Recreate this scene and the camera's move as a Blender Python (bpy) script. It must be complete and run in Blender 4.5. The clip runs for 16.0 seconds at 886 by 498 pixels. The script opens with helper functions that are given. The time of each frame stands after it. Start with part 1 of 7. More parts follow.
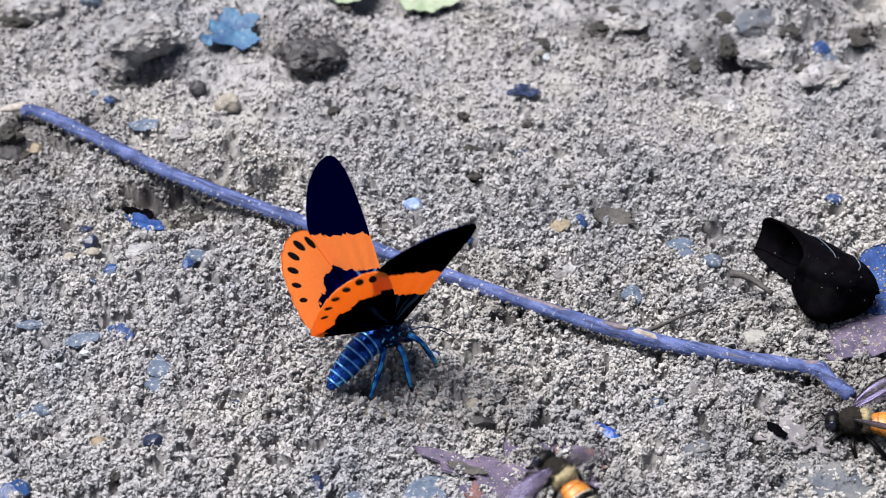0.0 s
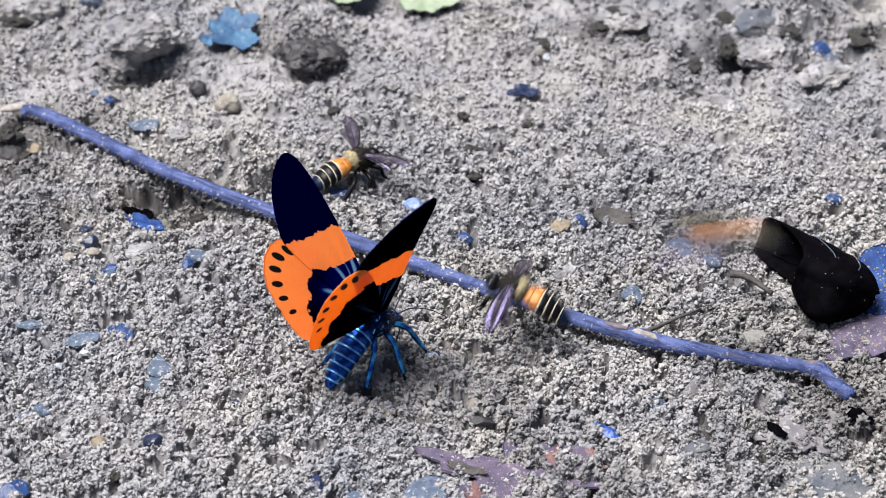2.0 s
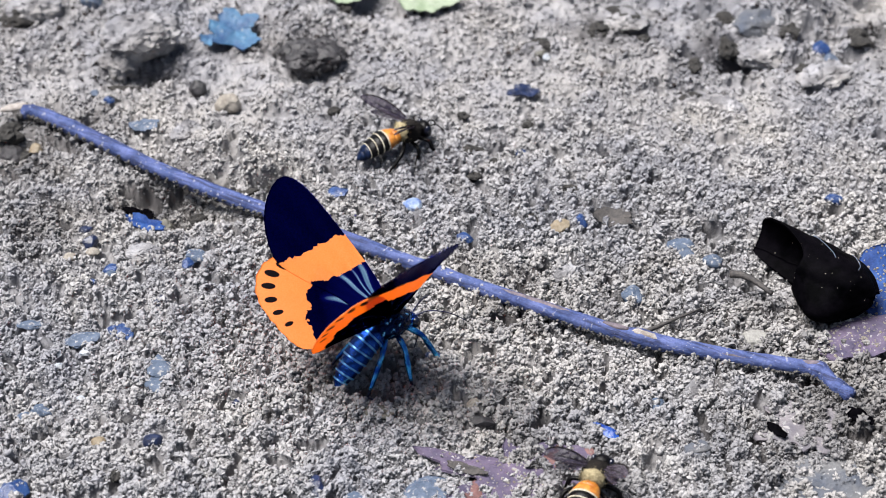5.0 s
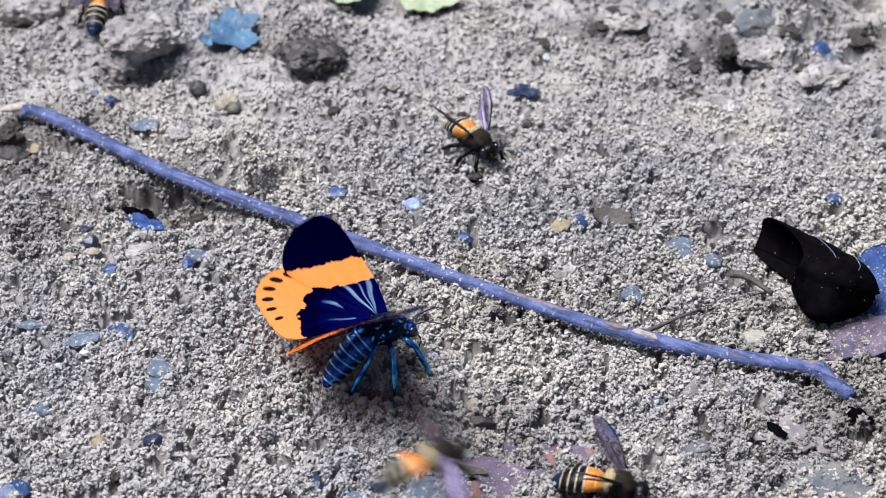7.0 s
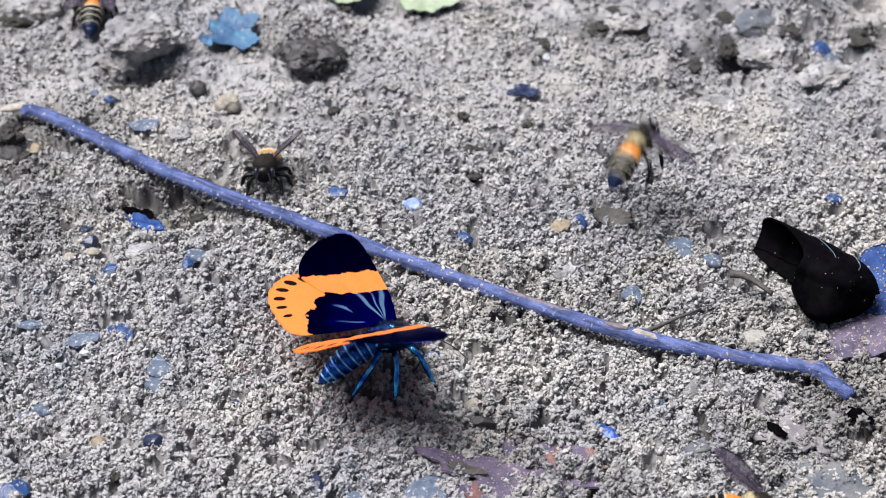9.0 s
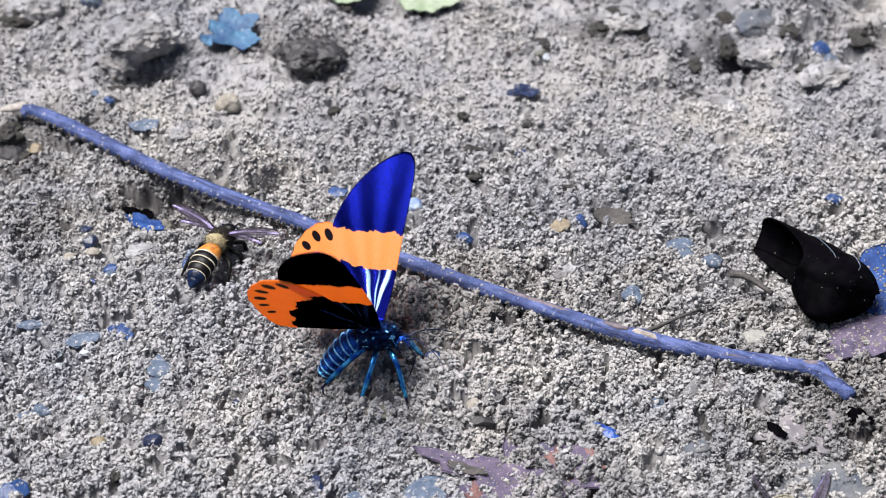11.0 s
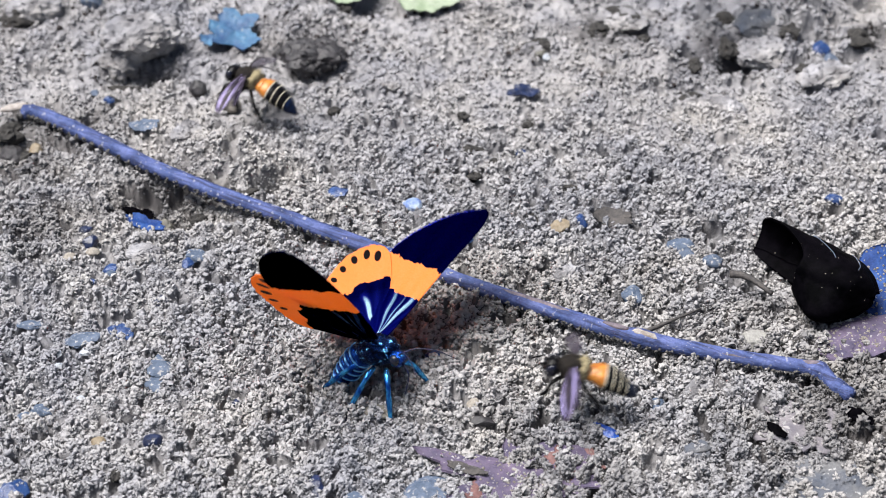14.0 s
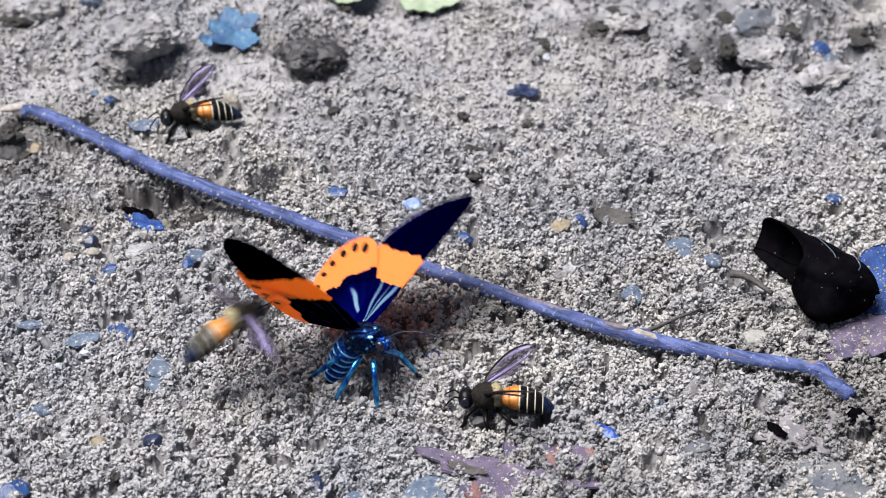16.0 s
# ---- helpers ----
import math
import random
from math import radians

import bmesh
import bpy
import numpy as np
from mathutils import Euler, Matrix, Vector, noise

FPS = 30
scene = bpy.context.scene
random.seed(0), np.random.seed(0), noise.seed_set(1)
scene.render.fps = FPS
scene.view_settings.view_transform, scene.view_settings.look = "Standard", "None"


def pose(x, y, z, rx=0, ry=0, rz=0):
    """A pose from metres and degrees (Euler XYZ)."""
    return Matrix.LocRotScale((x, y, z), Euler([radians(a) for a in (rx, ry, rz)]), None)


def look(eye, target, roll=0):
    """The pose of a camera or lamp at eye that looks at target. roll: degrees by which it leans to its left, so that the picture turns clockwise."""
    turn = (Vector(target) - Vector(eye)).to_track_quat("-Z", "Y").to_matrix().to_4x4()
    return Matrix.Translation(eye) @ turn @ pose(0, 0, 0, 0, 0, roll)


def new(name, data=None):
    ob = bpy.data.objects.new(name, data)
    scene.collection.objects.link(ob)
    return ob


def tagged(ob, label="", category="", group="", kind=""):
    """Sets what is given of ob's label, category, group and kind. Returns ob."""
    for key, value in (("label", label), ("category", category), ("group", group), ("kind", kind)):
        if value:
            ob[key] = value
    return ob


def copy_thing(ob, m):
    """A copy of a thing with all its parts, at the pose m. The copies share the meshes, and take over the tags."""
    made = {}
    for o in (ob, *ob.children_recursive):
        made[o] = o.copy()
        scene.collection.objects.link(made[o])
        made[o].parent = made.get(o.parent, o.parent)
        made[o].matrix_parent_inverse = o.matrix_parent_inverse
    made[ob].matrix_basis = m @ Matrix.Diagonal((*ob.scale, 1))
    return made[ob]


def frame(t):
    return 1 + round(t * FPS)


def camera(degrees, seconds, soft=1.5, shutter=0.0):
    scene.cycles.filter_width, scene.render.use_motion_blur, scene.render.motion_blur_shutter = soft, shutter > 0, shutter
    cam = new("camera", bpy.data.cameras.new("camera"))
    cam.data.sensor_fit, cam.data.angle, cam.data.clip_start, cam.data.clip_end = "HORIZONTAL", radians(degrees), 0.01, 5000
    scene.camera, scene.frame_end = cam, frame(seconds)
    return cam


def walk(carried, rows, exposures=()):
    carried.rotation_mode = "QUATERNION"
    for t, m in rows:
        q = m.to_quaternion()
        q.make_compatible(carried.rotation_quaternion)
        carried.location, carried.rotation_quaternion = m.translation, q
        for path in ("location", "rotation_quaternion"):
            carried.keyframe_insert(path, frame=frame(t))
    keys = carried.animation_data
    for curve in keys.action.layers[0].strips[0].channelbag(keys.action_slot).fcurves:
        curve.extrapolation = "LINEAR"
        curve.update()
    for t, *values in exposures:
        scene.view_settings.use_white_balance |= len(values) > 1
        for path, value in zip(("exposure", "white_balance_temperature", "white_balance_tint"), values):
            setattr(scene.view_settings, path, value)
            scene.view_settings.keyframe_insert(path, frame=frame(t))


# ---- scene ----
from functools import partial

# ------------------------------------------------------------------ camera
cam = camera(24.0, 16.0, soft=0.65, shutter=0.3)
cam.data.dof.use_dof, cam.data.dof.focus_distance, cam.data.dof.aperture_fstop = True, 0.366, 31.0
EYE, AIM = (0.0, -0.30732, 0.24011), (0.0, 0.0, 0.0)
walk(cam, [(0.0, look(EYE, AIM)), (16.0, look(EYE, AIM))], exposures=[(0.0, 1.17), (16.0, 1.17)])

# ------------------------------------------------------------------ light: a hazy sun under a bright sky
SUN_UP, SUN_TURN = 69.0, 86.0        # elevation; degrees from +y towards -x
world = bpy.data.worlds.new("sky")
world.use_nodes = True
scene.world = world
wn = world.node_tree
sky = wn.nodes.new("ShaderNodeTexSky")
sky.sky_type, sky.sun_disc = 'NISHITA', False
sky.sun_elevation, sky.sun_rotation = radians(SUN_UP), radians(-SUN_TURN)
sky.air_density, sky.dust_density, sky.ozone_density = 1.0, 4.0, 1.0
wn.nodes["Background"].inputs["Strength"].default_value = 0.045
wn.links.new(sky.outputs["Color"], wn.nodes["Background"].inputs["Color"])
lamp = bpy.data.lights.new("sun", 'SUN')
lamp.energy, lamp.angle, lamp.color = 4.7, radians(36), (1.0, 0.98, 0.965)
sun = new("sun", lamp)
SX, SY = -math.sin(radians(SUN_TURN)) * math.cos(radians(SUN_UP)), math.cos(radians(SUN_TURN)) * math.cos(radians(SUN_UP))
sun.matrix_world = look((SX * 3, SY * 3, 3 * math.sin(radians(SUN_UP))), (0, 0, 0))

# ------------------------------------------------------------------ materials
MM = 0.001
ALBEDO = 0.6


def nodes_of(name):
    m = bpy.data.materials.new(name)
    m.use_nodes = True
    nt = m.node_tree
    return m, nt, nt.nodes, nt.links, nt.nodes["Principled BSDF"]


def noise_node(nt, size, detail=4.0, rough=0.6, kind=None):
    """Noise with features of about size mm."""
    n = nt.nodes.new("ShaderNodeTexNoise")
    n.inputs["Scale"].default_value = 1000.0 / size
    n.inputs["Detail"].default_value, n.inputs["Roughness"].default_value = detail, rough
    c = nt.nodes.new("ShaderNodeTexCoord")
    nt.links.new(c.outputs["Object"], n.inputs["Vector"])
    return n


def ramp(nt, source, stops):
    r = nt.nodes.new("ShaderNodeValToRGB")
    while len(r.color_ramp.elements) < len(stops):
        r.color_ramp.elements.new(0.5)
    for e, (p, c) in zip(r.color_ramp.elements, stops):
        e.position, e.color = p, (*c, 1.0) if len(c) == 3 else c
    nt.links.new(source, r.inputs["Fac"])
    return r.outputs["Color"]


def blend(nt, fac, a, b, mode='MIX'):
    n = nt.nodes.new("ShaderNodeMix")
    n.data_type, n.blend_type = 'RGBA', mode
    for sock, v in ((n.inputs[0], fac), (n.inputs[6], a), (n.inputs[7], b)):
        if isinstance(v, (int, float)):
            sock.default_value = v
        elif isinstance(v, tuple):
            sock.default_value = (*v, 1.0)
        else:
            nt.links.new(v, sock)
    return n.outputs[2]


def bump(nt, bsdf, source, strength, distance):
    b = nt.nodes.new("ShaderNodeBump")
    b.inputs["Strength"].default_value, b.inputs["Distance"].default_value = strength, distance * MM
    nt.links.new(source, b.inputs["Height"])
    nt.links.new(b.outputs["Normal"], bsdf.inputs["Normal"])


def matter(name, dark, light, size=1.0, rough=0.8, metal=0.0, fine=0.2, relief=0.3, spots=None, spot_at=0.62, spec=0.5, grain=None):
    """A worn natural surface: two colours over coarse noise, finer grain, fine relief, and spots of a third colour."""
    m, nt, nodes, links, bsdf = nodes_of(name)
    if metal < 0.5:
        dark, light = tuple(c * ALBEDO for c in dark), tuple(c * ALBEDO for c in light)
        spots = spots and tuple(c * ALBEDO for c in spots)
    big, small = noise_node(nt, size, 3.0), noise_node(nt, fine, 4.0, 0.7)
    col = ramp(nt, big.outputs["Fac"], [(0.35, dark), (0.65, light)])
    tone = ramp(nt, small.outputs["Fac"], [(0.3, (0.72, 0.72, 0.72)), (0.7, (1.2, 1.2, 1.2))])
    col = blend(nt, 1.0, col, tone, 'MULTIPLY')
    if grain is not None:
        # long streaks along a direction, in degrees from +x
        turn = nodes.new("ShaderNodeMapping")
        turn.inputs["Rotation"].default_value = (0, 0, radians(-grain))
        turn2 = nodes.new("ShaderNodeMapping")
        turn2.inputs["Scale"].default_value = (0.07, 1, 1)
        tc = nodes.new("ShaderNodeTexCoord")
        fibre = nodes.new("ShaderNodeTexNoise")
        fibre.inputs["Scale"].default_value, fibre.inputs["Detail"].default_value = 1600.0, 3.0
        links.new(tc.outputs["Object"], turn.inputs["Vector"])
        links.new(turn.outputs[0], turn2.inputs["Vector"])
        links.new(turn2.outputs[0], fibre.inputs["Vector"])
        col = blend(nt, 0.8, col, ramp(nt, fibre.outputs["Fac"], [(0.34, (0.25, 0.25, 0.3)), (0.47, (0.9, 0.9, 0.95)), (0.66, (1.7, 1.6, 1.4))]), 'MULTIPLY')
    if spots:
        sp = noise_node(nt, fine * 2.2, 2.0, 0.5)
        col = blend(nt, ramp(nt, sp.outputs["Fac"], [(spot_at, (0, 0, 0)), (spot_at + 0.04, (1, 1, 1))]), col, spots)
    links.new(col, bsdf.inputs["Base Color"])
    bsdf.inputs["Roughness"].default_value, bsdf.inputs["Metallic"].default_value = rough, metal
    bsdf.inputs["Specular IOR Level"].default_value = spec
    if relief:
        bump(nt, bsdf, small.outputs["Fac"], 0.6, relief)
    return m


def soil_material():
    m, nt, nodes, links, bsdf = nodes_of("sandy_soil")
    grain = nodes.new("ShaderNodeAttribute")
    grain.attribute_name = "grain"
    wide, mid, fine = noise_node(nt, 55.0, 3.0), noise_node(nt, 7.0, 4.0), noise_node(nt, 0.5, 4.0, 0.8)
    base = ramp(nt, wide.outputs["Fac"], [(0.36, (0.250, 0.257, 0.283)), (0.62, (0.323, 0.320, 0.322))])
    patch = ramp(nt, mid.outputs["Fac"], [(0.3, (0.86, 0.86, 0.88)), (0.7, (1.12, 1.10, 1.06))])
    base = blend(nt, 1.0, base, patch, 'MULTIPLY')
    each = ramp(nt, grain.outputs["Fac"], [(0.0, (0.10, 0.085, 0.08)), (0.055, (0.12, 0.10, 0.095)), (0.075, (0.90, 0.88, 0.87)), (0.3, (1.0, 0.99, 0.99)),
                                           (0.75, (1.06, 1.05, 1.045)), (0.97, (1.09, 1.08, 1.06))])
    base = blend(nt, 1.0, base, each, 'MULTIPLY')
    speck = ramp(nt, fine.outputs["Fac"], [(0.30, (0.30, 0.28, 0.27)), (0.37, (0.92, 0.92, 0.92)), (0.66, (1.06, 1.055, 1.045))])
    base = blend(nt, 0.8, base, speck, 'MULTIPLY')
    # darkening put into the soil colour: shade between crumbs, and the patches
    darkness = nodes.new("ShaderNodeAttribute")
    darkness.attribute_name = "damp"
    base = blend(nt, darkness.outputs["Fac"], base, blend(nt, 1.0, base, (0.17, 0.16, 0.16), 'MULTIPLY'))
    links.new(base, bsdf.inputs["Base Color"])
    bsdf.inputs["Roughness"].default_value = 0.95
    bsdf.inputs["Specular IOR Level"].default_value = 0.12
    bump(nt, bsdf, fine.outputs["Fac"], 0.9, 0.30)
    return m


def wing_material(name, under):
    """Black scales with a blue sheen, orange bands, pale iridescent streaks at the root."""
    m, nt, nodes, links, bsdf = nodes_of(name)
    at = {}
    for key in ("band", "streak", "spot"):
        at[key] = nodes.new("ShaderNodeAttribute")
        at[key].attribute_name = key
    scales = noise_node(nt, 0.25, 3.0, 0.7)
    wavy = noise_node(nt, 1.5, 4.0)
    # wavy rim of the band
    add = nodes.new("ShaderNodeMath")
    add.operation = 'MULTIPLY_ADD'
    add.inputs[1].default_value, add.inputs[2].default_value = 2.6, -1.3
    links.new(wavy.outputs["Fac"], add.inputs[0])
    tot = nodes.new("ShaderNodeMath")
    links.new(at["band"].outputs["Fac"], tot.inputs[0])
    links.new(add.outputs[0], tot.inputs[1])
    mask = ramp(nt, tot.outputs[0], [(0.48, (0, 0, 0)), (0.52, (1, 1, 1))])
    orange = ramp(nt, scales.outputs["Fac"], [(0.3, (0.70, 0.185, 0.012)), (0.7, (0.86, 0.27, 0.03))] if under else [(0.3, (0.75, 0.21, 0.035)), (0.7, (0.90, 0.31, 0.085))])
    if under:
        black = ramp(nt, scales.outputs["Fac"], [(0.3, (0.0003, 0.0003, 0.0006)), (0.7, (0.001, 0.001, 0.0025))])
    else:
        black = ramp(nt, scales.outputs["Fac"], [(0.3, (0.0006, 0.0010, 0.010)), (0.7, (0.0018, 0.0032, 0.080))])
    deep = ramp(nt, at["streak"].outputs["Fac"], [(0.02, (0, 0, 0)), (0.5, (0.1, 0.1, 0.1) if under else (1, 1, 1))])
    col = blend(nt, deep, black, (0.008, 0.012, 0.24))
    pale = ramp(nt, at["streak"].outputs["Fac"], [(0.40, (0, 0, 0)), (0.85, (0.18, 0.18, 0.18) if under else (1.0, 1.0, 1.0))])
    col = blend(nt, pale, col, (0.55, 0.85, 1.0))
    spot = ramp(nt, at["spot"].outputs["Fac"], [(0.47, (0, 0, 0)), (0.53, (1, 1, 1))])
    col = blend(nt, mask, col, orange)
    col = blend(nt, spot, col, (0.004, 0.003, 0.003))
    clear = nodes.new("ShaderNodeMath")
    clear.operation = 'SUBTRACT'
    clear.use_clamp = True
    links.new(mask, clear.inputs[0])
    links.new(spot, clear.inputs[1])
    links.new(col, bsdf.inputs["Base Color"])
    links.new(ramp(nt, mask, [(0.0, (1, 1, 1)), (1.0, (0, 0, 0))]), bsdf.inputs["Metallic"])
    gloss = ramp(nt, mask, [(0.0, (0.22, 0.22, 0.22)), (1.0, (0.45, 0.45, 0.45))])
    links.new(gloss, bsdf.inputs["Roughness"])
    links.new(ramp(nt, clear.outputs[0], [(0.0, (0.05, 0.05, 0.05)), (1.0, (0.4, 0.4, 0.4))]), bsdf.inputs["Specular IOR Level"])
    links.new(ramp(nt, clear.outputs[0], [(0.0, (0.02, 0.03, 0.25)), (1.0, (1.0, 0.85, 0.85))]), bsdf.inputs["Specular Tint"])
    bump(nt, bsdf, scales.outputs["Fac"], 0.3, 0.05)
    # light shines through the orange scales
    glow = nodes.new("ShaderNodeBsdfTranslucent")
    links.new(blend(nt, 0.6, orange, (1.0, 0.46, 0.06)), glow.inputs["Color"])
    both = nodes.new("ShaderNodeMixShader")
    half = nodes.new("ShaderNodeMath")
    half.operation = 'MULTIPLY'
    half.inputs[1].default_value = 0.56
    links.new(clear.outputs[0], half.inputs[0])
    links.new(half.outputs[0], both.inputs["Fac"])
    links.new(bsdf.outputs[0], both.inputs[1])
    links.new(glow.outputs[0], both.inputs[2])
    links.new(both.outputs[0], nodes["Material Output"].inputs["Surface"])
    return m


def membrane_material():
    m, nt, nodes, links, bsdf = nodes_of("bee_wing_membrane")
    n = noise_node(nt, 1.2, 2.0)
    links.new(ramp(nt, n.outputs["Fac"], [(0.35, (0.022, 0.017, 0.022)), (0.65, (0.065, 0.052, 0.070))]), bsdf.inputs["Base Color"])
    bsdf.inputs["Roughness"].default_value, bsdf.inputs["Alpha"].default_value = 0.3, 0.55
    bsdf.inputs["IOR"].default_value, bsdf.inputs["Specular IOR Level"].default_value = 1.7, 0.5
    bsdf.inputs["Specular Tint"].default_value = (0.55, 0.48, 1.0, 1.0)
    return m


SOIL = soil_material()
WING = wing_material("moth_wing_upper_scales", False)
WING_UNDER = wing_material("moth_wing_under_scales", True)
MEMBRANE = membrane_material()
IRIDESCENT = matter("iridescent_blue_scales", (0.001, 0.006, 0.06), (0.016, 0.10, 0.52), 1.2, 0.2, 0.95, 0.45, 0.5, (0.16, 0.55, 0.90), 0.64)
# the pale cyan spots are glints put into the thorax colour
THORAX = matter("thorax_scales", (0.0004, 0.001, 0.010), (0.003, 0.018, 0.09), 1.0, 0.2, 0.95, 0.5, 0.5, (0.22, 0.62, 0.95), 0.63)
LEG = matter("leg_scales", (0.004, 0.05, 0.32), (0.09, 0.50, 0.88), 1.8, 0.2, 0.95, 0.3, 0.1)
MOTH_BLACK = matter("dark_blue_scales", (0.002, 0.003, 0.02), (0.006, 0.012, 0.08), 1.0, 0.45, 0.3, 0.25, 0.12)
PALE_RING = matter("pale_cyan_scales", (0.05, 0.22, 0.60), (0.30, 0.70, 0.95), 1.1, 0.3, 0.6, 0.2, 0.05)
MOTH_EYE = matter("moth_eye", (0.004, 0.005, 0.012), (0.01, 0.012, 0.03), 0.5, 0.2, 0.0, 0.15, 0.03)
BEE_BLACK = matter("bee_black_shell", (0.002, 0.002, 0.003), (0.007, 0.006, 0.006), 0.8, 0.34, 0.0, 0.2, 0.06, None, 0.62, 0.12)
BEE_ORANGE = matter("bee_orange_shell", (0.42, 0.12, 0.012), (0.72, 0.29, 0.04), 0.9, 0.42, 0.0, 0.2, 0.08)
BEE_HAIR = matter("bee_tan_hair", (0.22, 0.18, 0.09), (0.52, 0.44, 0.26), 0.5, 0.9, 0.0, 0.12, 0.15)
BEE_DARK_HAIR = matter("bee_dark_hair", (0.004, 0.003, 0.003), (0.018, 0.013, 0.009), 0.6, 0.8, 0.0, 0.12, 0.2, None, 0.62, 0.2)
BEE_BAND = matter("bee_cream_band", (0.51, 0.442, 0.306), (0.7225, 0.68, 0.561), 0.5, 0.75, 0.0, 0.15, 0.06)
BEE_BLUE = matter("bee_tail_shell", (0.003, 0.006, 0.018), (0.008, 0.020, 0.065), 0.8, 0.3, 0.0, 0.2, 0.05, None, 0.62, 0.15)
TWIG = matter("violet_twig_bark", (0.032, 0.060, 0.195), (0.095, 0.130, 0.335), 3.2, 0.6, 0.0, 0.4, 0.5, (0.32, 0.33, 0.42), 0.65, 0.35, -30.0)
TWIG_PALE = matter("bare_pale_wood", (0.255, 0.21, 0.18), (0.465, 0.435, 0.4125), 1.2, 0.8, 0.0, 0.3, 0.15)
TWIG_DARK = matter("dark_bark", (0.03, 0.028, 0.03), (0.09, 0.08, 0.075), 1.2, 0.8, 0.0, 0.3, 0.2)
DEAD_LEAF = matter("black_dead_leaf", (0.0006, 0.0006, 0.001), (0.0035, 0.003, 0.0045), 3.0, 0.5, 0.0, 0.5, 0.12, (0.03, 0.03, 0.035), 0.84, 0.05)
DEAD_LEAF.node_tree.nodes["Principled BSDF"].inputs["IOR"].default_value = 1.14
LEAF_BLUE = matter("bluish_leaf", (0.008, 0.036, 0.17), (0.035, 0.095, 0.31), 4.0, 0.6, 0.0, 0.5, 0.25, (0.25, 0.27, 0.33), 0.68, 0.15)
LEAF_PALE_BLUE = matter("pale_blue_leaf", (0.018, 0.07, 0.19), (0.06, 0.18, 0.32), 5.0, 0.6, 0.0, 0.5, 0.25, (0.25, 0.29, 0.31), 0.66)
TWIG_BROWN = matter("mauve_brown_bark", (0.10, 0.085, 0.11), (0.24, 0.19, 0.22), 1.4, 0.75, 0.0, 0.3, 0.2)
LEAF_MAUVE = matter("mauve_leaf_litter", (0.055, 0.044, 0.098), (0.150, 0.110, 0.185), 4.0, 0.7, 0.0, 0.4, 0.3, (0.36, 0.34, 0.36), 0.63)
LEAF_DUSTY = matter("dusty_mauve_litter", (0.15, 0.1387, 0.165), (0.27, 0.2475, 0.2625), 4.0, 0.85, 0.0, 0.4, 0.3, (0.4125, 0.3975, 0.3975), 0.6)
LEAF_RUST = matter("rusty_leaf_litter", (0.125, 0.052, 0.050), (0.235, 0.115, 0.108), 3.0, 0.7, 0.0, 0.5, 0.2)
LEAF_GREEN = matter("pale_green_leaf", (0.252, 0.33, 0.204), (0.396, 0.444, 0.348), 5.0, 0.6, 0.0, 0.5, 0.1)
STONES = {
    "sapphire": matter("sapphire_blue_stone", (0.004, 0.036, 0.25), (0.016, 0.09, 0.42), 1.5, 0.3, 0.0, 0.3, 0.2, (0.2, 0.24, 0.34), 0.72),
    "navy": matter("navy_stone", (0.004, 0.008, 0.030), (0.016, 0.030, 0.095), 1.5, 0.35, 0.0, 0.3, 0.12, (0.15, 0.16, 0.2), 0.66),
    "blue": matter("blue_stone", (0.008, 0.032, 0.13), (0.030, 0.085, 0.26), 1.5, 0.32, 0.0, 0.3, 0.2, (0.22, 0.24, 0.30), 0.66),
    "grey_blue": matter("grey_blue_stone", (0.045, 0.075, 0.13), (0.12, 0.16, 0.24), 2.0, 0.7, 0.0, 0.3, 0.2, (0.34, 0.34, 0.35), 0.60),
    "pale": matter("pale_quartz", (0.3375, 0.39, 0.465), (0.6, 0.6225, 0.645), 1.2, 0.4, 0.0, 0.3, 0.1),
    "beige": matter("beige_stone", (0.27, 0.24, 0.2025), (0.435, 0.3975, 0.345), 1.6, 0.85, 0.0, 0.3, 0.15),
    "amber": matter("amber_stone", (0.21, 0.154, 0.091), (0.35, 0.294, 0.21), 1.6, 0.6, 0.0, 0.3, 0.12),
    "olive": matter("olive_stone", (0.112, 0.105, 0.091), (0.21, 0.203, 0.175), 1.8, 0.8, 0.0, 0.3, 0.15),
    "black": matter("black_stone", (0.012, 0.012, 0.015), (0.05, 0.045, 0.05), 1.2, 0.6, 0.0, 0.3, 0.15),
    "dusty": matter("dusty_pale_stone", (0.08, 0.096, 0.132), (0.176, 0.176, 0.184), 6.0, 0.9, 0.0, 0.4, 0.3, (0.48, 0.48, 0.48), 0.66),
    "crust": matter("dark_crumbs", (0.03, 0.03, 0.032), (0.22, 0.21, 0.20), 0.9, 0.9, 0.0, 0.3, 0.2),
    "ice": matter("pale_blue_quartz", (0.08, 0.17, 0.5), (0.45, 0.55, 0.68), 2.2, 0.35, 0.0, 0.3, 0.1),
    "cream": matter("cream_pebble", (0.27, 0.265, 0.245), (0.42, 0.41, 0.385), 1.6, 0.7, 0.0, 0.3, 0.15),
    # near-black, so that its lumps read as the shade inside soil cavities
    "cavity_dark": matter("cavity_shade_black", (0.010, 0.010, 0.010), (0.055, 0.050, 0.046), 0.8, 0.95, 0.0, 0.25, 0.35),
    "soil": SOIL,
}

# ------------------------------------------------------------------ mesh helpers (all sizes in mm)


def mesh_of(name, verts, faces, material, smooth=True):
    me = bpy.data.meshes.new(name)
    me.from_pydata([(x * MM, y * MM, z * MM) for x, y, z in verts], [], faces)
    me.materials.append(material)
    me.polygons.foreach_set("use_smooth", [smooth] * len(me.polygons))
    me.update()
    return me


def part(name, me, parent=None, label="", m=None):
    ob = new(name, me)
    if parent is not None:
        ob.parent = parent
    if m is not None:
        ob.matrix_basis = m
    return tagged(ob, label) if label else ob


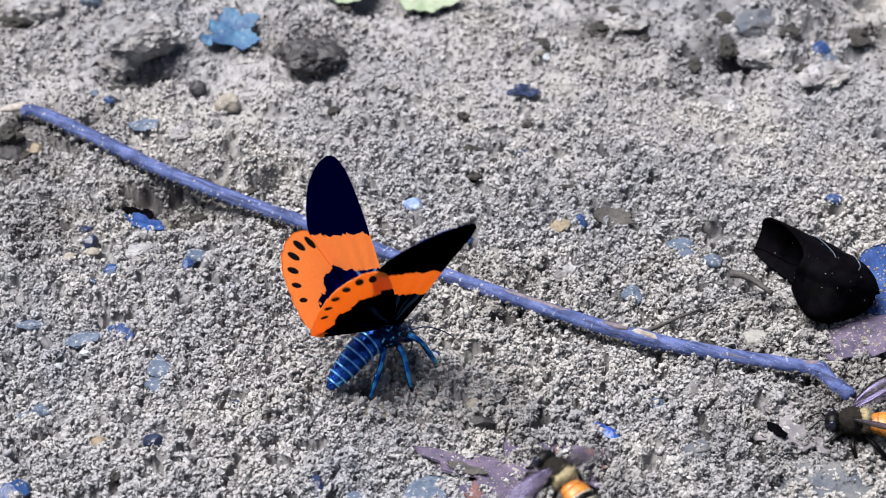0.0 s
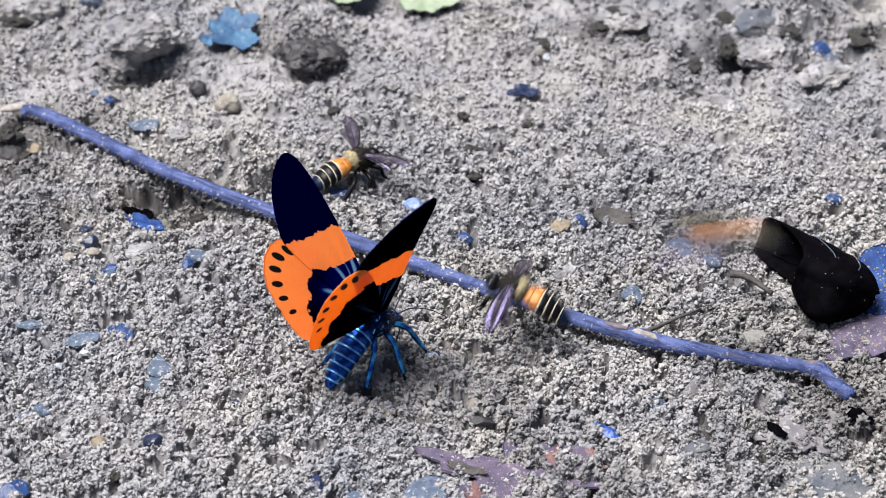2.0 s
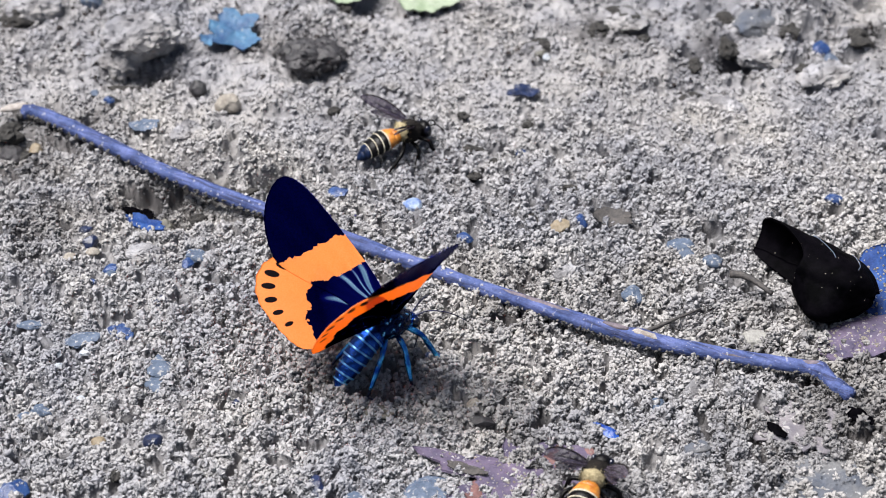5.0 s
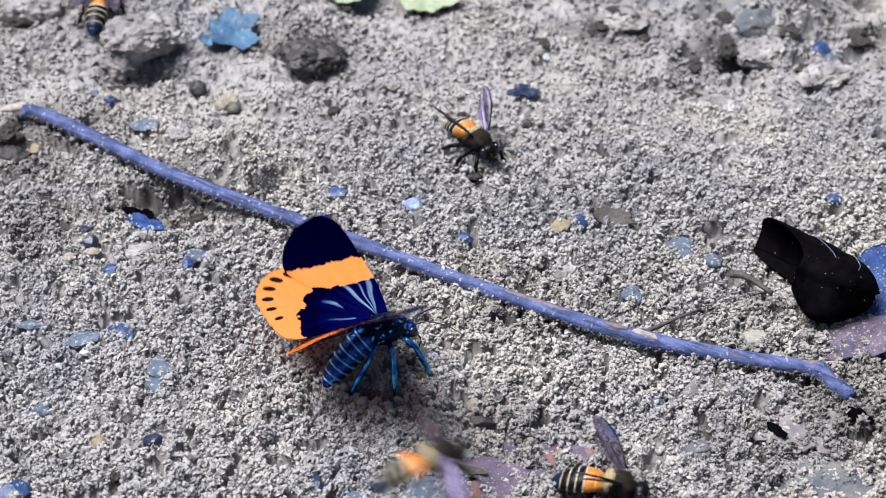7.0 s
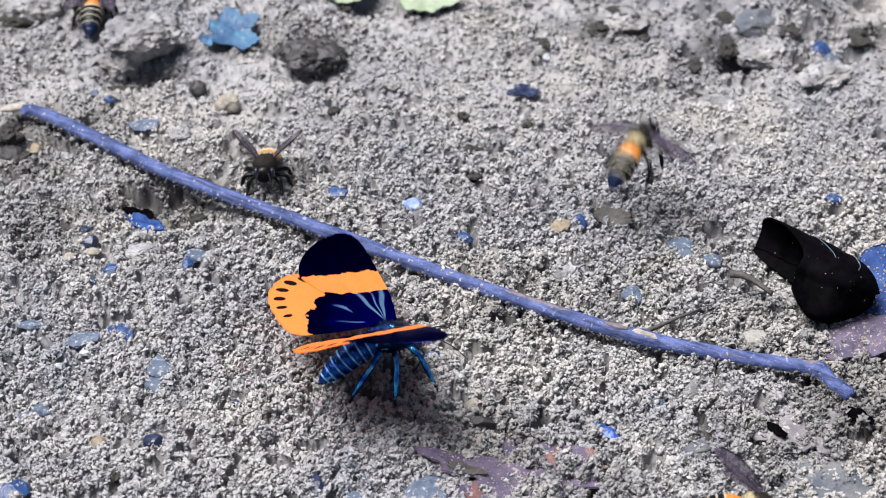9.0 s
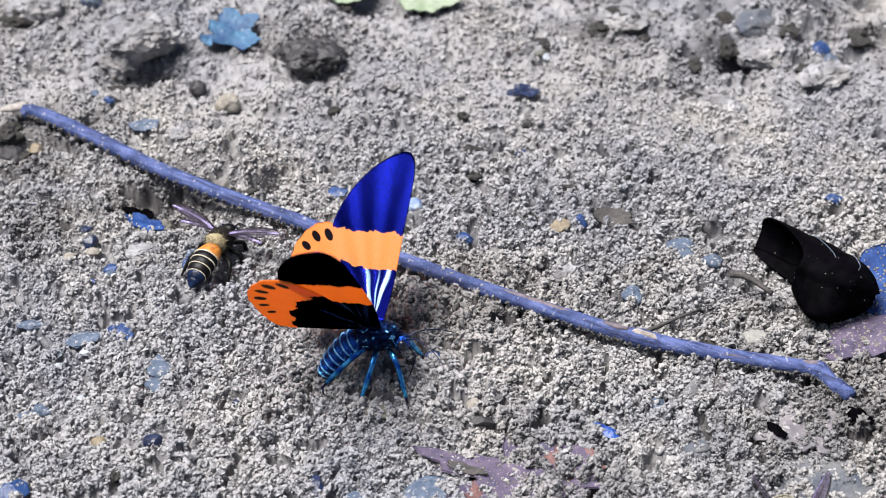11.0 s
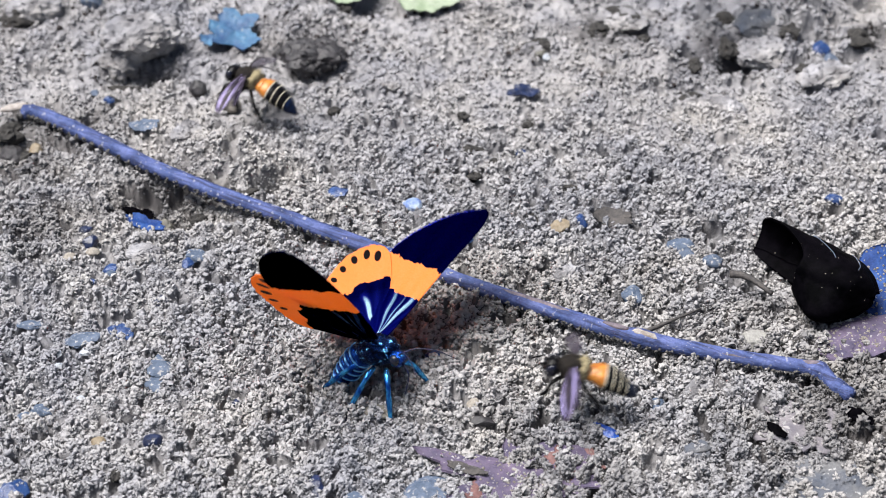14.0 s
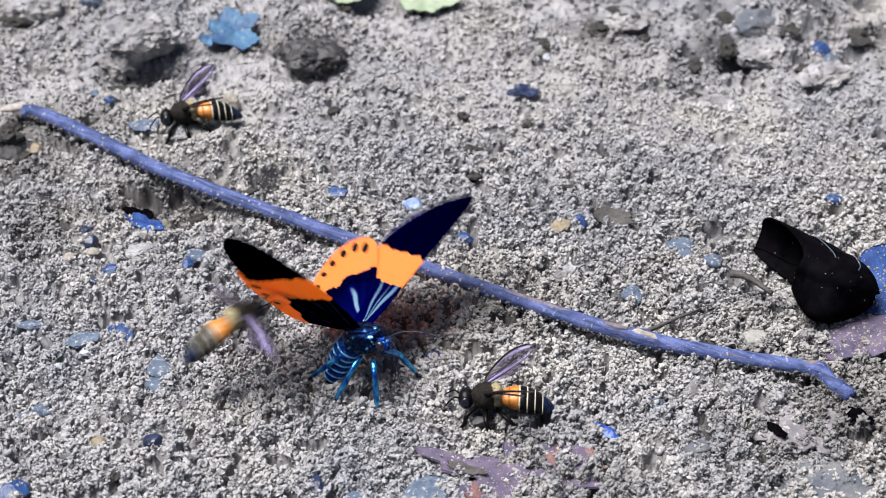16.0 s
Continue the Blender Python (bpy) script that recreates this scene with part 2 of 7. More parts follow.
def place(x, y, z, rx=0, ry=0, rz=0):
    return pose(x * MM, y * MM, z * MM, rx, ry, rz)


def tube(points, radii, sides=10, squash=1.0):
    """Verts and faces of a tapered tube through the points."""
    pts = [Vector(p) for p in points]
    verts, faces = [], []
    side = Vector((0, 0, 1))
    for i, p in enumerate(pts):
        way = (pts[min(i + 1, len(pts) - 1)] - pts[max(i - 1, 0)]).normalized()
        a = way.cross(side)
        a = a.normalized() if a.length > 1e-4 else Vector((1, 0, 0))
        b = a.cross(way).normalized()
        for k in range(sides):
            t = 2 * math.pi * k / sides
            verts.append(p + float(radii[i]) * (a * math.cos(t) + b * math.sin(t) * squash))
    for i in range(len(pts) - 1):
        for k in range(sides):
            k2 = (k + 1) % sides
            faces.append((i * sides + k, i * sides + k2, (i + 1) * sides + k2, (i + 1) * sides + k))
    faces.append(tuple(range(sides))[::-1])
    faces.append(tuple(range((len(pts) - 1) * sides, len(pts) * sides)))
    return verts, faces


def curve(ctrl, n):
    """n points on a Catmull-Rom curve through ctrl."""
    c = [np.array(p, float) for p in ctrl]
    c = [2 * c[0] - c[1]] + c + [2 * c[-1] - c[-2]]
    out = []
    for i in range(n):
        u = i / (n - 1) * (len(c) - 3)
        k = min(int(u), len(c) - 4)
        t = u - k
        p0, p1, p2, p3 = c[k:k + 4]
        out.append(0.5 * (2 * p1 + (p2 - p0) * t + (2 * p0 - 5 * p1 + 4 * p2 - p3) * t * t + (3 * p1 - p0 - 3 * p2 + p3) * t ** 3))
    return out


def ovoid(rx, ry, rz, seg=16, rings=10, fuzz=0.0, seed=0, front=1.0, back=1.0):
    """An egg along y; front and back > 1 make that end blunter."""
    verts, faces = [], []
    for i in range(rings + 1):
        a = math.pi * i / rings
        y = math.cos(a)
        s = math.sin(a) ** (1 / (front if y > 0 else back))
        for k in range(seg):
            t = 2 * math.pi * k / seg
            v = Vector((rx * s * math.cos(t), ry * y, rz * s * math.sin(t)))
            if fuzz:
                v *= 1 + fuzz * noise.noise(v * 2.5 + Vector((seed, 0, 0)))
            verts.append(v)
    for i in range(rings):
        for k in range(seg):
            k2 = (k + 1) % seg
            faces.append((i * seg + k, i * seg + k2, (i + 1) * seg + k2, (i + 1) * seg + k)[::-1])
    return verts, faces


def sheet(f, nu, nv, thick):
    """A thin closed shell over the surface f(u, v) with u, v from 0 to 1."""
    g = np.array([[f(i / (nu - 1), j / (nv - 1)) for j in range(nv)] for i in range(nu)], float)
    du, dv = np.gradient(g, axis=0), np.gradient(g, axis=1)
    n = np.cross(du, dv)
    n /= np.maximum(np.linalg.norm(n, axis=2, keepdims=True), 1e-9)
    verts = np.concatenate([(g + n * thick / 2).reshape(-1, 3), (g - n * thick / 2).reshape(-1, 3)])
    faces, o = [], nu * nv
    for i in range(nu - 1):
        for j in range(nv - 1):
            q = (i * nv + j, (i + 1) * nv + j, (i + 1) * nv + j + 1, i * nv + j + 1)
            faces += [q, tuple(o + k for k in q[::-1])]
    rim = [i * nv for i in range(nu)] + [(nu - 1) * nv + j for j in range(1, nv)] + \
          [i * nv + nv - 1 for i in range(nu - 2, -1, -1)] + [j for j in range(nv - 2, 0, -1)]
    for a, b in zip(rim, rim[1:] + rim[:1]):
        faces.append((a, o + a, o + b, b)[::-1])
    return [tuple(v) for v in verts], faces


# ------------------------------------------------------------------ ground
DARK_PATCHES = [  # x, y, radius, strength: patches painted darker, some for shade by twig and moth
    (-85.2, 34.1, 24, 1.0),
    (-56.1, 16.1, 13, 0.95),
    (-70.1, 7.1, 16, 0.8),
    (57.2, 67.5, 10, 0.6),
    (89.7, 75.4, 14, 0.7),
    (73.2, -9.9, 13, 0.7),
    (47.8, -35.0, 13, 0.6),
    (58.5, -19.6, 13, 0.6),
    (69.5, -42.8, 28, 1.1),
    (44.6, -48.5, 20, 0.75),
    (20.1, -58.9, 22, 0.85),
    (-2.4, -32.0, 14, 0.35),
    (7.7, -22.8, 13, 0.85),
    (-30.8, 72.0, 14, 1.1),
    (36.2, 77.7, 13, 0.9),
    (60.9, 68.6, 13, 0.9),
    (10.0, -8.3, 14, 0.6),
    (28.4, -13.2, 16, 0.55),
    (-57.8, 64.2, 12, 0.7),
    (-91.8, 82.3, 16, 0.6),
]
HOLLOWS = [  # x, y, radius, depth: sunken spots beside clods
    (-58.4, 17.1, 7, 4),
    (-51.8, 11.1, 6, 3),
    (-57.0, 60.4, 5, 4),
    (-35.6, 19.4, 3.0, 5),
    (-32.6, 21.4, 2.4, 5),
    (-38.4, 27.0, 10, -3.6),
    (-42.6, 30.8, 8, -2.2),
    (-49.5, 15.8, 9, 2.2),
    (-16.4, -25.9, 14, 0.8),
    (-26.0, 60.3, 8, 4),
    (61.8, 65.3, 3.6, 6),
    (64.5, 70.9, 3.2, 5),
    (-14.2, 87.0, 6, 4),
    (-86.1, 32.8, 7, 4),
    (57.3, -12.4, 6, 3),
    (39.6, 77.7, 4, 5),
    (50.5, 53.5, 6, 3),
    (-47.0, 12.5, 12, 1.5),
    (85.9, 66.4, 3.4, 6),
    (92.1, 75.4, 4, 6),
    (51.9, 68.2, 3, 4),
    (-64.4, 58.8, 7, 4),
]


def value_noise(x, y, size, seed):
    """Smooth noise between -1 and 1 on arrays, with features of about size mm."""
    rng = np.random.RandomState(seed)
    tab = rng.uniform(-1, 1, (128, 128))
    u, v = x / size + 31.7, y / size + 17.3
    i, j = np.floor(u).astype(int), np.floor(v).astype(int)
    fu, fv = u - i, v - j
    fu, fv = fu * fu * (3 - 2 * fu), fv * fv * (3 - 2 * fv)
    i0, i1, j0, j1 = i % 128, (i + 1) % 128, j % 128, (j + 1) % 128
    return (tab[i0, j0] * (1 - fu) + tab[i1, j0] * fu) * (1 - fv) + (tab[i0, j1] * (1 - fu) + tab[i1, j1] * fu) * fv


def relief(x, y):
    """The ground's height in mm without its crumbs."""
    z = 0.9 * value_noise(x, y, 28.0, 3) + 0.6 * value_noise(x, y, 11.0, 4) + 0.55 * value_noise(x, y, 5.0, 5) + 0.4 * value_noise(x, y, 2.4, 6)
    far = np.clip((y - 45) / 40, 0, 1) * np.clip((x - 25) / 40, 0, 1)
    z = z + far * (4.2 * value_noise(x, y, 13.0, 9) + 4.2 * value_noise(x, y, 5.5, 10) + 1.6 * value_noise(x, y, 2.6, 12))
    for hx, hy, r, d in HOLLOWS:
        z = z - d * np.exp(-(((x - hx) ** 2 + ((y - hy) * 1.5) ** 2) / (r * r)) ** (1.0 if d < 0 else 1.7))
    return z


def ripple(x, y, size, seed):
    """Gradient noise between about -0.7 and 0.7 on arrays, on a lattice turned by its seed."""
    rng = np.random.RandomState(seed)
    ang = rng.uniform(0, 2 * math.pi, (256, 256))
    ga, gb = np.cos(ang), np.sin(ang)
    c, s = math.cos(seed * 1.7), math.sin(seed * 1.7)
    u, v = (c * x - s * y) / size + 91.3 + seed, (s * x + c * y) / size + 57.9
    i, j = np.floor(u).astype(int), np.floor(v).astype(int)
    fu, fv = u - i, v - j
    i0, i1, j0, j1 = i % 256, (i + 1) % 256, j % 256, (j + 1) % 256
    n00 = ga[i0, j0] * fu + gb[i0, j0] * fv
    n10 = ga[i1, j0] * (fu - 1) + gb[i1, j0] * fv
    n01 = ga[i0, j1] * fu + gb[i0, j1] * (fv - 1)
    n11 = ga[i1, j1] * (fu - 1) + gb[i1, j1] * (fv - 1)
    su, sv = fu * fu * (3 - 2 * fu), fv * fv * (3 - 2 * fv)
    return (n00 * (1 - su) + n10 * su) * (1 - sv) + (n01 * (1 - su) + n11 * su) * sv


def rise(v, lo, hi):
    k = np.clip((v - lo) / (hi - lo), 0, 1)
    return k * k * (3 - 2 * k)


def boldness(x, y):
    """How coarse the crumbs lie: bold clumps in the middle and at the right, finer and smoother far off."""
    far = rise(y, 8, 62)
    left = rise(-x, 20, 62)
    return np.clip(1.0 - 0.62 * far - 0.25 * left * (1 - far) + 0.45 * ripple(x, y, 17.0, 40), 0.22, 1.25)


def caked(x, y):
    """Height of the caked crumbs: round billows on billows, creases between them, and small deep pits."""
    k = boldness(x, y)
    u = x + 0.4 * ripple(x, y, 1.1, 61) + 0.2 * ripple(x, y, 0.5, 62)
    v = y + 0.4 * ripple(x, y, 1.1, 63) + 0.2 * ripple(x, y, 0.5, 64)
    h = 4.0 * k * np.abs(ripple(u, v, 3.8, 65)) + 2.0 * k * np.abs(ripple(u, v, 1.6, 66))
    h = h + (0.3 + 0.4 * k) * np.abs(ripple(u, v, 0.9, 67)) + (0.3 + 0.2 * k) * np.abs(ripple(x, y, 0.55, 68))
    pit = ripple(u, v, 1.9, 71) + 0.6 * ripple(u, v, 1.0, 72)
    h = h - (0.5 + 1.0 * k) * rise(pit, 0.20, 0.45)
    wide = ripple(u, v, 4.5, 74) + 0.55 * ripple(u, v, 1.9, 75)
    return h - 2.7 * k * rise(wide, 0.22, 0.46) - 0.5


def darkness_at(x, y):
    """How dark the soil is painted, 0 to 1: blotches of their own, and patches that are partly painted shade."""
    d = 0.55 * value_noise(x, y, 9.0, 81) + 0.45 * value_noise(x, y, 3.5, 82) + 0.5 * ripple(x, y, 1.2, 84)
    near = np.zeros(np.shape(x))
    for hx, hy, r, k in DARK_PATCHES:
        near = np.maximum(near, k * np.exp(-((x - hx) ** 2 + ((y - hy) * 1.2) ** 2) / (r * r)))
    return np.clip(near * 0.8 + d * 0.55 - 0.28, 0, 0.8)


def ground_at(x, y):
    return float(relief(np.array([float(x)]), np.array([float(y)]))[0])


def build_ground():
    # a fan-shaped sheet: rows across, each as wide as its distance asks, then coarser out to the horizon
    NX, Y0, Y1, DY, M = 840, -73.0, 97.0, 0.30, 30
    cols = np.linspace(-1, 1, NX)
    rows = np.arange(Y0, Y1, DY)
    out = np.cumsum(3 * 1.42 ** np.arange(M))
    X = cols[:, None] * (80 + (rows[None, :] - Y0) * 0.142)
    Y = np.repeat(rows[None, :], NX, axis=0)
    nx, ny = X.shape
    rng = np.random.RandomState(11)
    smoothness = np.clip((Y - 25) / 55 + 0.35 * value_noise(X, Y, 22.0, 41), 0, 1)
    top = relief(X, Y) + caked(X, Y) + rng.normal(0, 0.06, X.shape) * (1 - 0.5 * smoothness)
    tone = np.clip(0.5 + 0.35 * ripple(X, Y, 1.3, 43) + 0.3 * ripple(X, Y, 0.55, 44) + rng.normal(0, 0.10, X.shape), 0.12, 1)
    # outer rim: continue rows and columns with growing steps
    gx = np.zeros((nx + 2 * M, ny + 2 * M))
    gy, full, grain = gx.copy(), gx.copy(), gx.copy() + 0.45
    allrows = np.concatenate([Y0 - out[::-1], rows, rows[-1] + out])
    half = 80 + np.clip(allrows - Y0, 0, Y1 - Y0) * 0.142
    gx[M:M + nx] = cols[:, None] * half[None, :]
    for k in range(M):
        gx[M - 1 - k], gx[M + nx + k] = -half - out[k], half + out[k]
    gy[:] = allrows[None, :]
    full[:] = relief(np.clip(gx, -400, 400), np.clip(gy, -400, 400)) * np.exp(-np.maximum(np.abs(gx) + np.abs(gy) - 300, 0) / 400)
    full[M:M + nx, M:M + ny] = top
    grain[M:M + nx, M:M + ny] = tone
    co = np.stack([gx, gy, full], -1).reshape(-1, 3) * MM
    a, b = full.shape
    idx = np.arange(a * b).reshape(a, b)
    quads = np.stack([idx[:-1, :-1], idx[1:, :-1], idx[1:, 1:], idx[:-1, 1:]], -1).reshape(-1, 4)
    me = bpy.data.meshes.new("ground")
    me.vertices.add(len(co))
    me.vertices.foreach_set("co", co.ravel())
    me.loops.add(quads.size)
    me.loops.foreach_set("vertex_index", quads.ravel())
    me.polygons.add(len(quads))
    me.polygons.foreach_set("loop_start", np.arange(0, quads.size, 4))
    me.polygons.foreach_set("use_smooth", np.ones(len(quads), bool))
    me.update(calc_edges=True)
    me.attributes.new("grain", 'FLOAT', 'POINT').data.foreach_set("value", grain.ravel())
    # sheet painted darker where crumbs lie coarse, as shade in their gaps
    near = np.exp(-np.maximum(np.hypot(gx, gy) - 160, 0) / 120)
    damp = near * (darkness_at(gx, gy) + 0.50 * boldness(gx, gy)) + (1 - near) * (0.25 + 0.5 * darkness_at(gx, gy))
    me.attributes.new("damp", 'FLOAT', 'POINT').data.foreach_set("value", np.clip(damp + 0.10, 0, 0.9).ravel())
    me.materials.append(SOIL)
    tagged(new("ground", me), "grey-tan sandy soil, painted darker as shade between the crumbs", "ground", "", "structure")


build_ground()


def build_crumbs():
    """Loose crumbs and sand grains strewn over the ground."""
    rng = np.random.RandomState(77)
    ball = np.array([(1, 0, 0), (-1, 0, 0), (0, 1, 0), (0, -1, 0), (0, 0, 1), (0, 0, -1)], float)
    tri = np.array([(0, 2, 4), (2, 1, 4), (1, 3, 4), (3, 0, 4), (2, 0, 5), (1, 2, 5), (3, 1, 5), (0, 3, 5)])
    n = 600000
    y = Y_SPAN[0] + (Y_SPAN[1] - Y_SPAN[0]) * rng.uniform(0, 1, n) ** 1.15
    x = rng.uniform(-1, 1, n) * (78 + (y - Y_SPAN[0]) * 0.142)
    heap = caked(x, y)
    keep = 0.20 + 0.10 * boldness(x, y) + 0.70 * heap + 0.25 * ripple(x, y, 4.5, 52) > rng.uniform(0, 1, n)
    x, y, heap = x[keep][:262000], y[keep][:262000], heap[keep][:262000]
    n = len(x)
    r = (0.11 + 0.36 * rng.uniform(0, 1, n) ** 3.0) * (1 + 0.3 * np.clip((y - 15) / 70, 0, 1))
    z = relief(x, y) + heap + r * rng.uniform(-0.2, 0.8, n) + 0.5 * rng.uniform(0, 1, n) ** 3 * boldness(x, y)
    v = ball[None] * (1.1 + rng.uniform(-0.4, 0.4, (n, len(ball), 1))) + rng.uniform(-0.4, 0.4, (n, len(ball), 3))
    v = v * (r[:, None, None] * rng.uniform(0.65, 1.4, (n, 1, 3)))
    a, b = rng.uniform(0, 6.28, n)[:, None], rng.uniform(-1.2, 1.2, n)[:, None]
    vx, vz = v[..., 0] * np.cos(b) - v[..., 2] * np.sin(b), v[..., 0] * np.sin(b) + v[..., 2] * np.cos(b)
    vx, vy = vx * np.cos(a) - v[..., 1] * np.sin(a), vx * np.sin(a) + v[..., 1] * np.cos(a)
    co = np.stack([vx + x[:, None], vy + y[:, None], vz + z[:, None]], -1).reshape(-1, 3) * MM
    f = (tri[None] + (np.arange(n) * len(ball))[:, None, None]).reshape(-1, 3)
    me = bpy.data.meshes.new("soil_crumbs")
    me.vertices.add(len(co))
    me.vertices.foreach_set("co", co.ravel())
    me.loops.add(f.size)
    me.loops.foreach_set("vertex_index", f.ravel())
    me.polygons.add(len(f))
    me.polygons.foreach_set("loop_start", np.arange(0, f.size, 3))
    me.polygons.foreach_set("use_smooth", np.repeat(rng.uniform(0, 1, n) < 0.6, len(tri)))
    me.update(calc_edges=True)
    calm = 1 - 0.6 * rise(y, 5, 55)
    me.attributes.new("grain", 'FLOAT', 'POINT').data.foreach_set("value", np.repeat(0.66 - 0.42 * rise(y, 0, 60) + (rng.uniform(0, 1, n) - 0.5) * calm, len(ball)))
    me.attributes.new("damp", 'FLOAT', 'POINT').data.foreach_set("value", np.repeat(0.8 * darkness_at(x, y), len(ball)))
    me.materials.append(SOIL)
    tagged(new("soil_crumbs", me), "loose pale crumbs and grit strewn over soil", "soil crumbs", "", "stuff")


Y_SPAN = (-72.0, 96.0)
build_crumbs()

# ------------------------------------------------------------------ stones, clods, litter
SEED = [0]


def rock_mesh(name, sx, sy, sz, kind, rough=0.22, facets=0.0, sub=3):
    """An uneven stone of the given full sizes."""
    SEED[0] += 1
    s = Vector((SEED[0] * 3.7, SEED[0] * 1.3, 0))
    bm = bmesh.new()
    bmesh.ops.create_icosphere(bm, subdivisions=sub, radius=1.0)
    cuts = [Vector((random.uniform(-1, 1), random.uniform(-1, 1), random.uniform(-1, 1))).normalized() for _ in range(9)]
    for v in bm.verts:
        d = v.co.normalized()
        k = 1 + rough * noise.noise(d * 1.3 + s) + rough * 0.5 * noise.noise(d * 3.1 + s) + rough * 0.25 * noise.noise(d * 7 + s)
        p = d * k
        for c in cuts:
            over = p.dot(c) - (1.0 - facets)
            if facets and over > 0:
                p -= c * over * 0.9
        v.co = (p.x * sx / 2, p.y * sy / 2, p.z * sz / 2)
    verts, faces = [v.co.copy() for v in bm.verts], [[v.index for v in f.verts] for f in bm.faces]
    bm.free()
    return mesh_of(name, verts, faces, STONES[kind], facets == 0)


def pebble(x, y, sx, sy, sz, kind, label, turn=0, sunk=0.3, facets=0.22, name="pebble", category="pebble", rough=0.2, sub=3):
    ob = part(name, rock_mesh(name, sx, sy, sz, kind, rough, facets, sub), None, "", place(x, y, ground_at(x, y) + 0.5 + sz * (0.5 - sunk - 0.10), random.uniform(-12, 12), random.uniform(-12, 12), turn))
    tagged(ob, label, category)
    return ob


def clod(x, y, sx, sy, sz, label, turn=0, sunk=0.25, lift=0.0, material=None):
    """A lump of caked soil, crumbly on its surface."""
    SEED[0] += 1
    s = Vector((SEED[0] * 2.9, 0, SEED[0]))
    bm = bmesh.new()
    bmesh.ops.create_icosphere(bm, subdivisions=4, radius=1.0)
    for v in bm.verts:
        d = v.co.normalized()
        q = Vector((d.x * sx, d.y * sy, d.z * sz)) * 0.5
        k = 1 + 0.28 * noise.noise(d * 1.6 + s) + 0.12 * noise.noise(d * 4 + s)
        q = q * k
        q += d * (0.5 * noise.noise(q * 0.8 + s) - 0.55 * abs(noise.noise(q * 1.3 + s)) + 0.3 * noise.noise(q * 2.4 + s))
        v.co = q
    verts, faces = [v.co.copy() for v in bm.verts], [[v.index for v in f.verts] for f in bm.faces]
    bm.free()
    for _ in range(int(1.1 * (sx * sy + sx * sz + sy * sz))):
        c, r, base = random.choice(verts[:2562]), random.uniform(0.16, 0.5), len(verts)
        for d in ((1, 0, 0), (-1, 0, 0), (0, 1, 0), (0, -1, 0), (0, 0, 1), (0, 0, -1)):
            verts.append(c + Vector(d) * r * random.uniform(0.5, 1.4) + Vector((random.uniform(-0.1, 0.1), random.uniform(-0.1, 0.1), 0)))
        for x1, y1, z1 in ((0, 2, 4), (2, 1, 4), (1, 3, 4), (3, 0, 4), (2, 0, 5), (1, 2, 5), (3, 1, 5), (0, 3, 5)):
            faces.append((base + x1, base + y1, base + z1))
    me = mesh_of("soil_clod", verts, faces, SOIL, False)
    me.attributes.new("grain", 'FLOAT', 'POINT').data.foreach_set("value", [0.5 + 0.5 * noise.noise(v * 1.4) for v in verts])
    me.attributes.new("damp", 'FLOAT', 'POINT').data.foreach_set("value", [0.3 + 0.6 * noise.noise(v * 0.35 + s) for v in verts])
    if material is not None:
        me.materials[0] = material
    ob = part("soil_clod", me, None, "", place(x, y, ground_at(x, y) + sz * (0.5 - sunk) + lift, 0, 0, turn))
    return tagged(ob, label, "clod")


def sand_on(ob, count, small, large, low=-9.0):
    """Loose sand grains lying on a part."""
    pick = [v.co / MM for v in ob.data.vertices if v.normal.z > 0.25 and v.co.z / MM > low]
    verts, faces = [], []
    for _ in range(count):
        c, r, base = random.choice(pick), random.uniform(small, large), len(verts)
        c = c + Vector((random.uniform(-0.2, 0.2), random.uniform(-0.2, 0.2), 0))
        for d in ((1, 0, 0), (-1, 0, 0), (0, 1, 0), (0, -1, 0), (0, 0, 1), (0, 0, -1)):
            verts.append(c + Vector(d) * r * random.uniform(0.6, 1.4))
        for x, y, z in ((0, 2, 4), (2, 1, 4), (1, 3, 4), (3, 0, 4), (2, 0, 5), (1, 2, 5), (3, 1, 5), (0, 3, 5)):
            faces.append((base + x, base + y, base + z))
    tagged(part("sand_dusting", mesh_of("sand_dusting", verts, faces, STONES["beige"], False), ob, "pale sand grains lying on it"), "", "", "", "stuff")


def leaf_piece(x, y, lx, ly, material, name, label, category="leaf", turn=0, tilt=(0, 0), curl=0.15, ragged=0.12, lift=0.6, thick=0.25, peak=0.0):
    """A torn flat scrap of leaf with ragged rim, gently curled."""
    SEED[0] += 1
    k = SEED[0] * 5.1

    def f(u, v):
        a = 2 * math.pi * u
        rim = 1 + ragged * 2 * noise.noise(Vector((math.cos(a) * 1.5, math.sin(a) * 1.5, k))) + ragged * noise.noise(Vector((math.cos(a) * 5, math.sin(a) * 5, k)))
        r = max(v, 0.02) * rim
        px, py = lx / 2 * r * math.cos(a), ly / 2 * r * math.sin(a)
        z = curl * (px * px + 0.4 * py * py) / max(lx, ly) + 0.5 * noise.noise(Vector((px * 0.25, py * 0.25, k))) + 0.18 * noise.noise(Vector((px * 0.9, py * 0.9, k)))
        return px, py, z + peak * (1 - r)

    v, fc = sheet(f, 72, 18, thick)
    ob = part(name, mesh_of(name, v, fc, material), None, "", place(x, y, ground_at(x, y) + 0.75 + lift, tilt[0], tilt[1], turn))
    return tagged(ob, label, category)


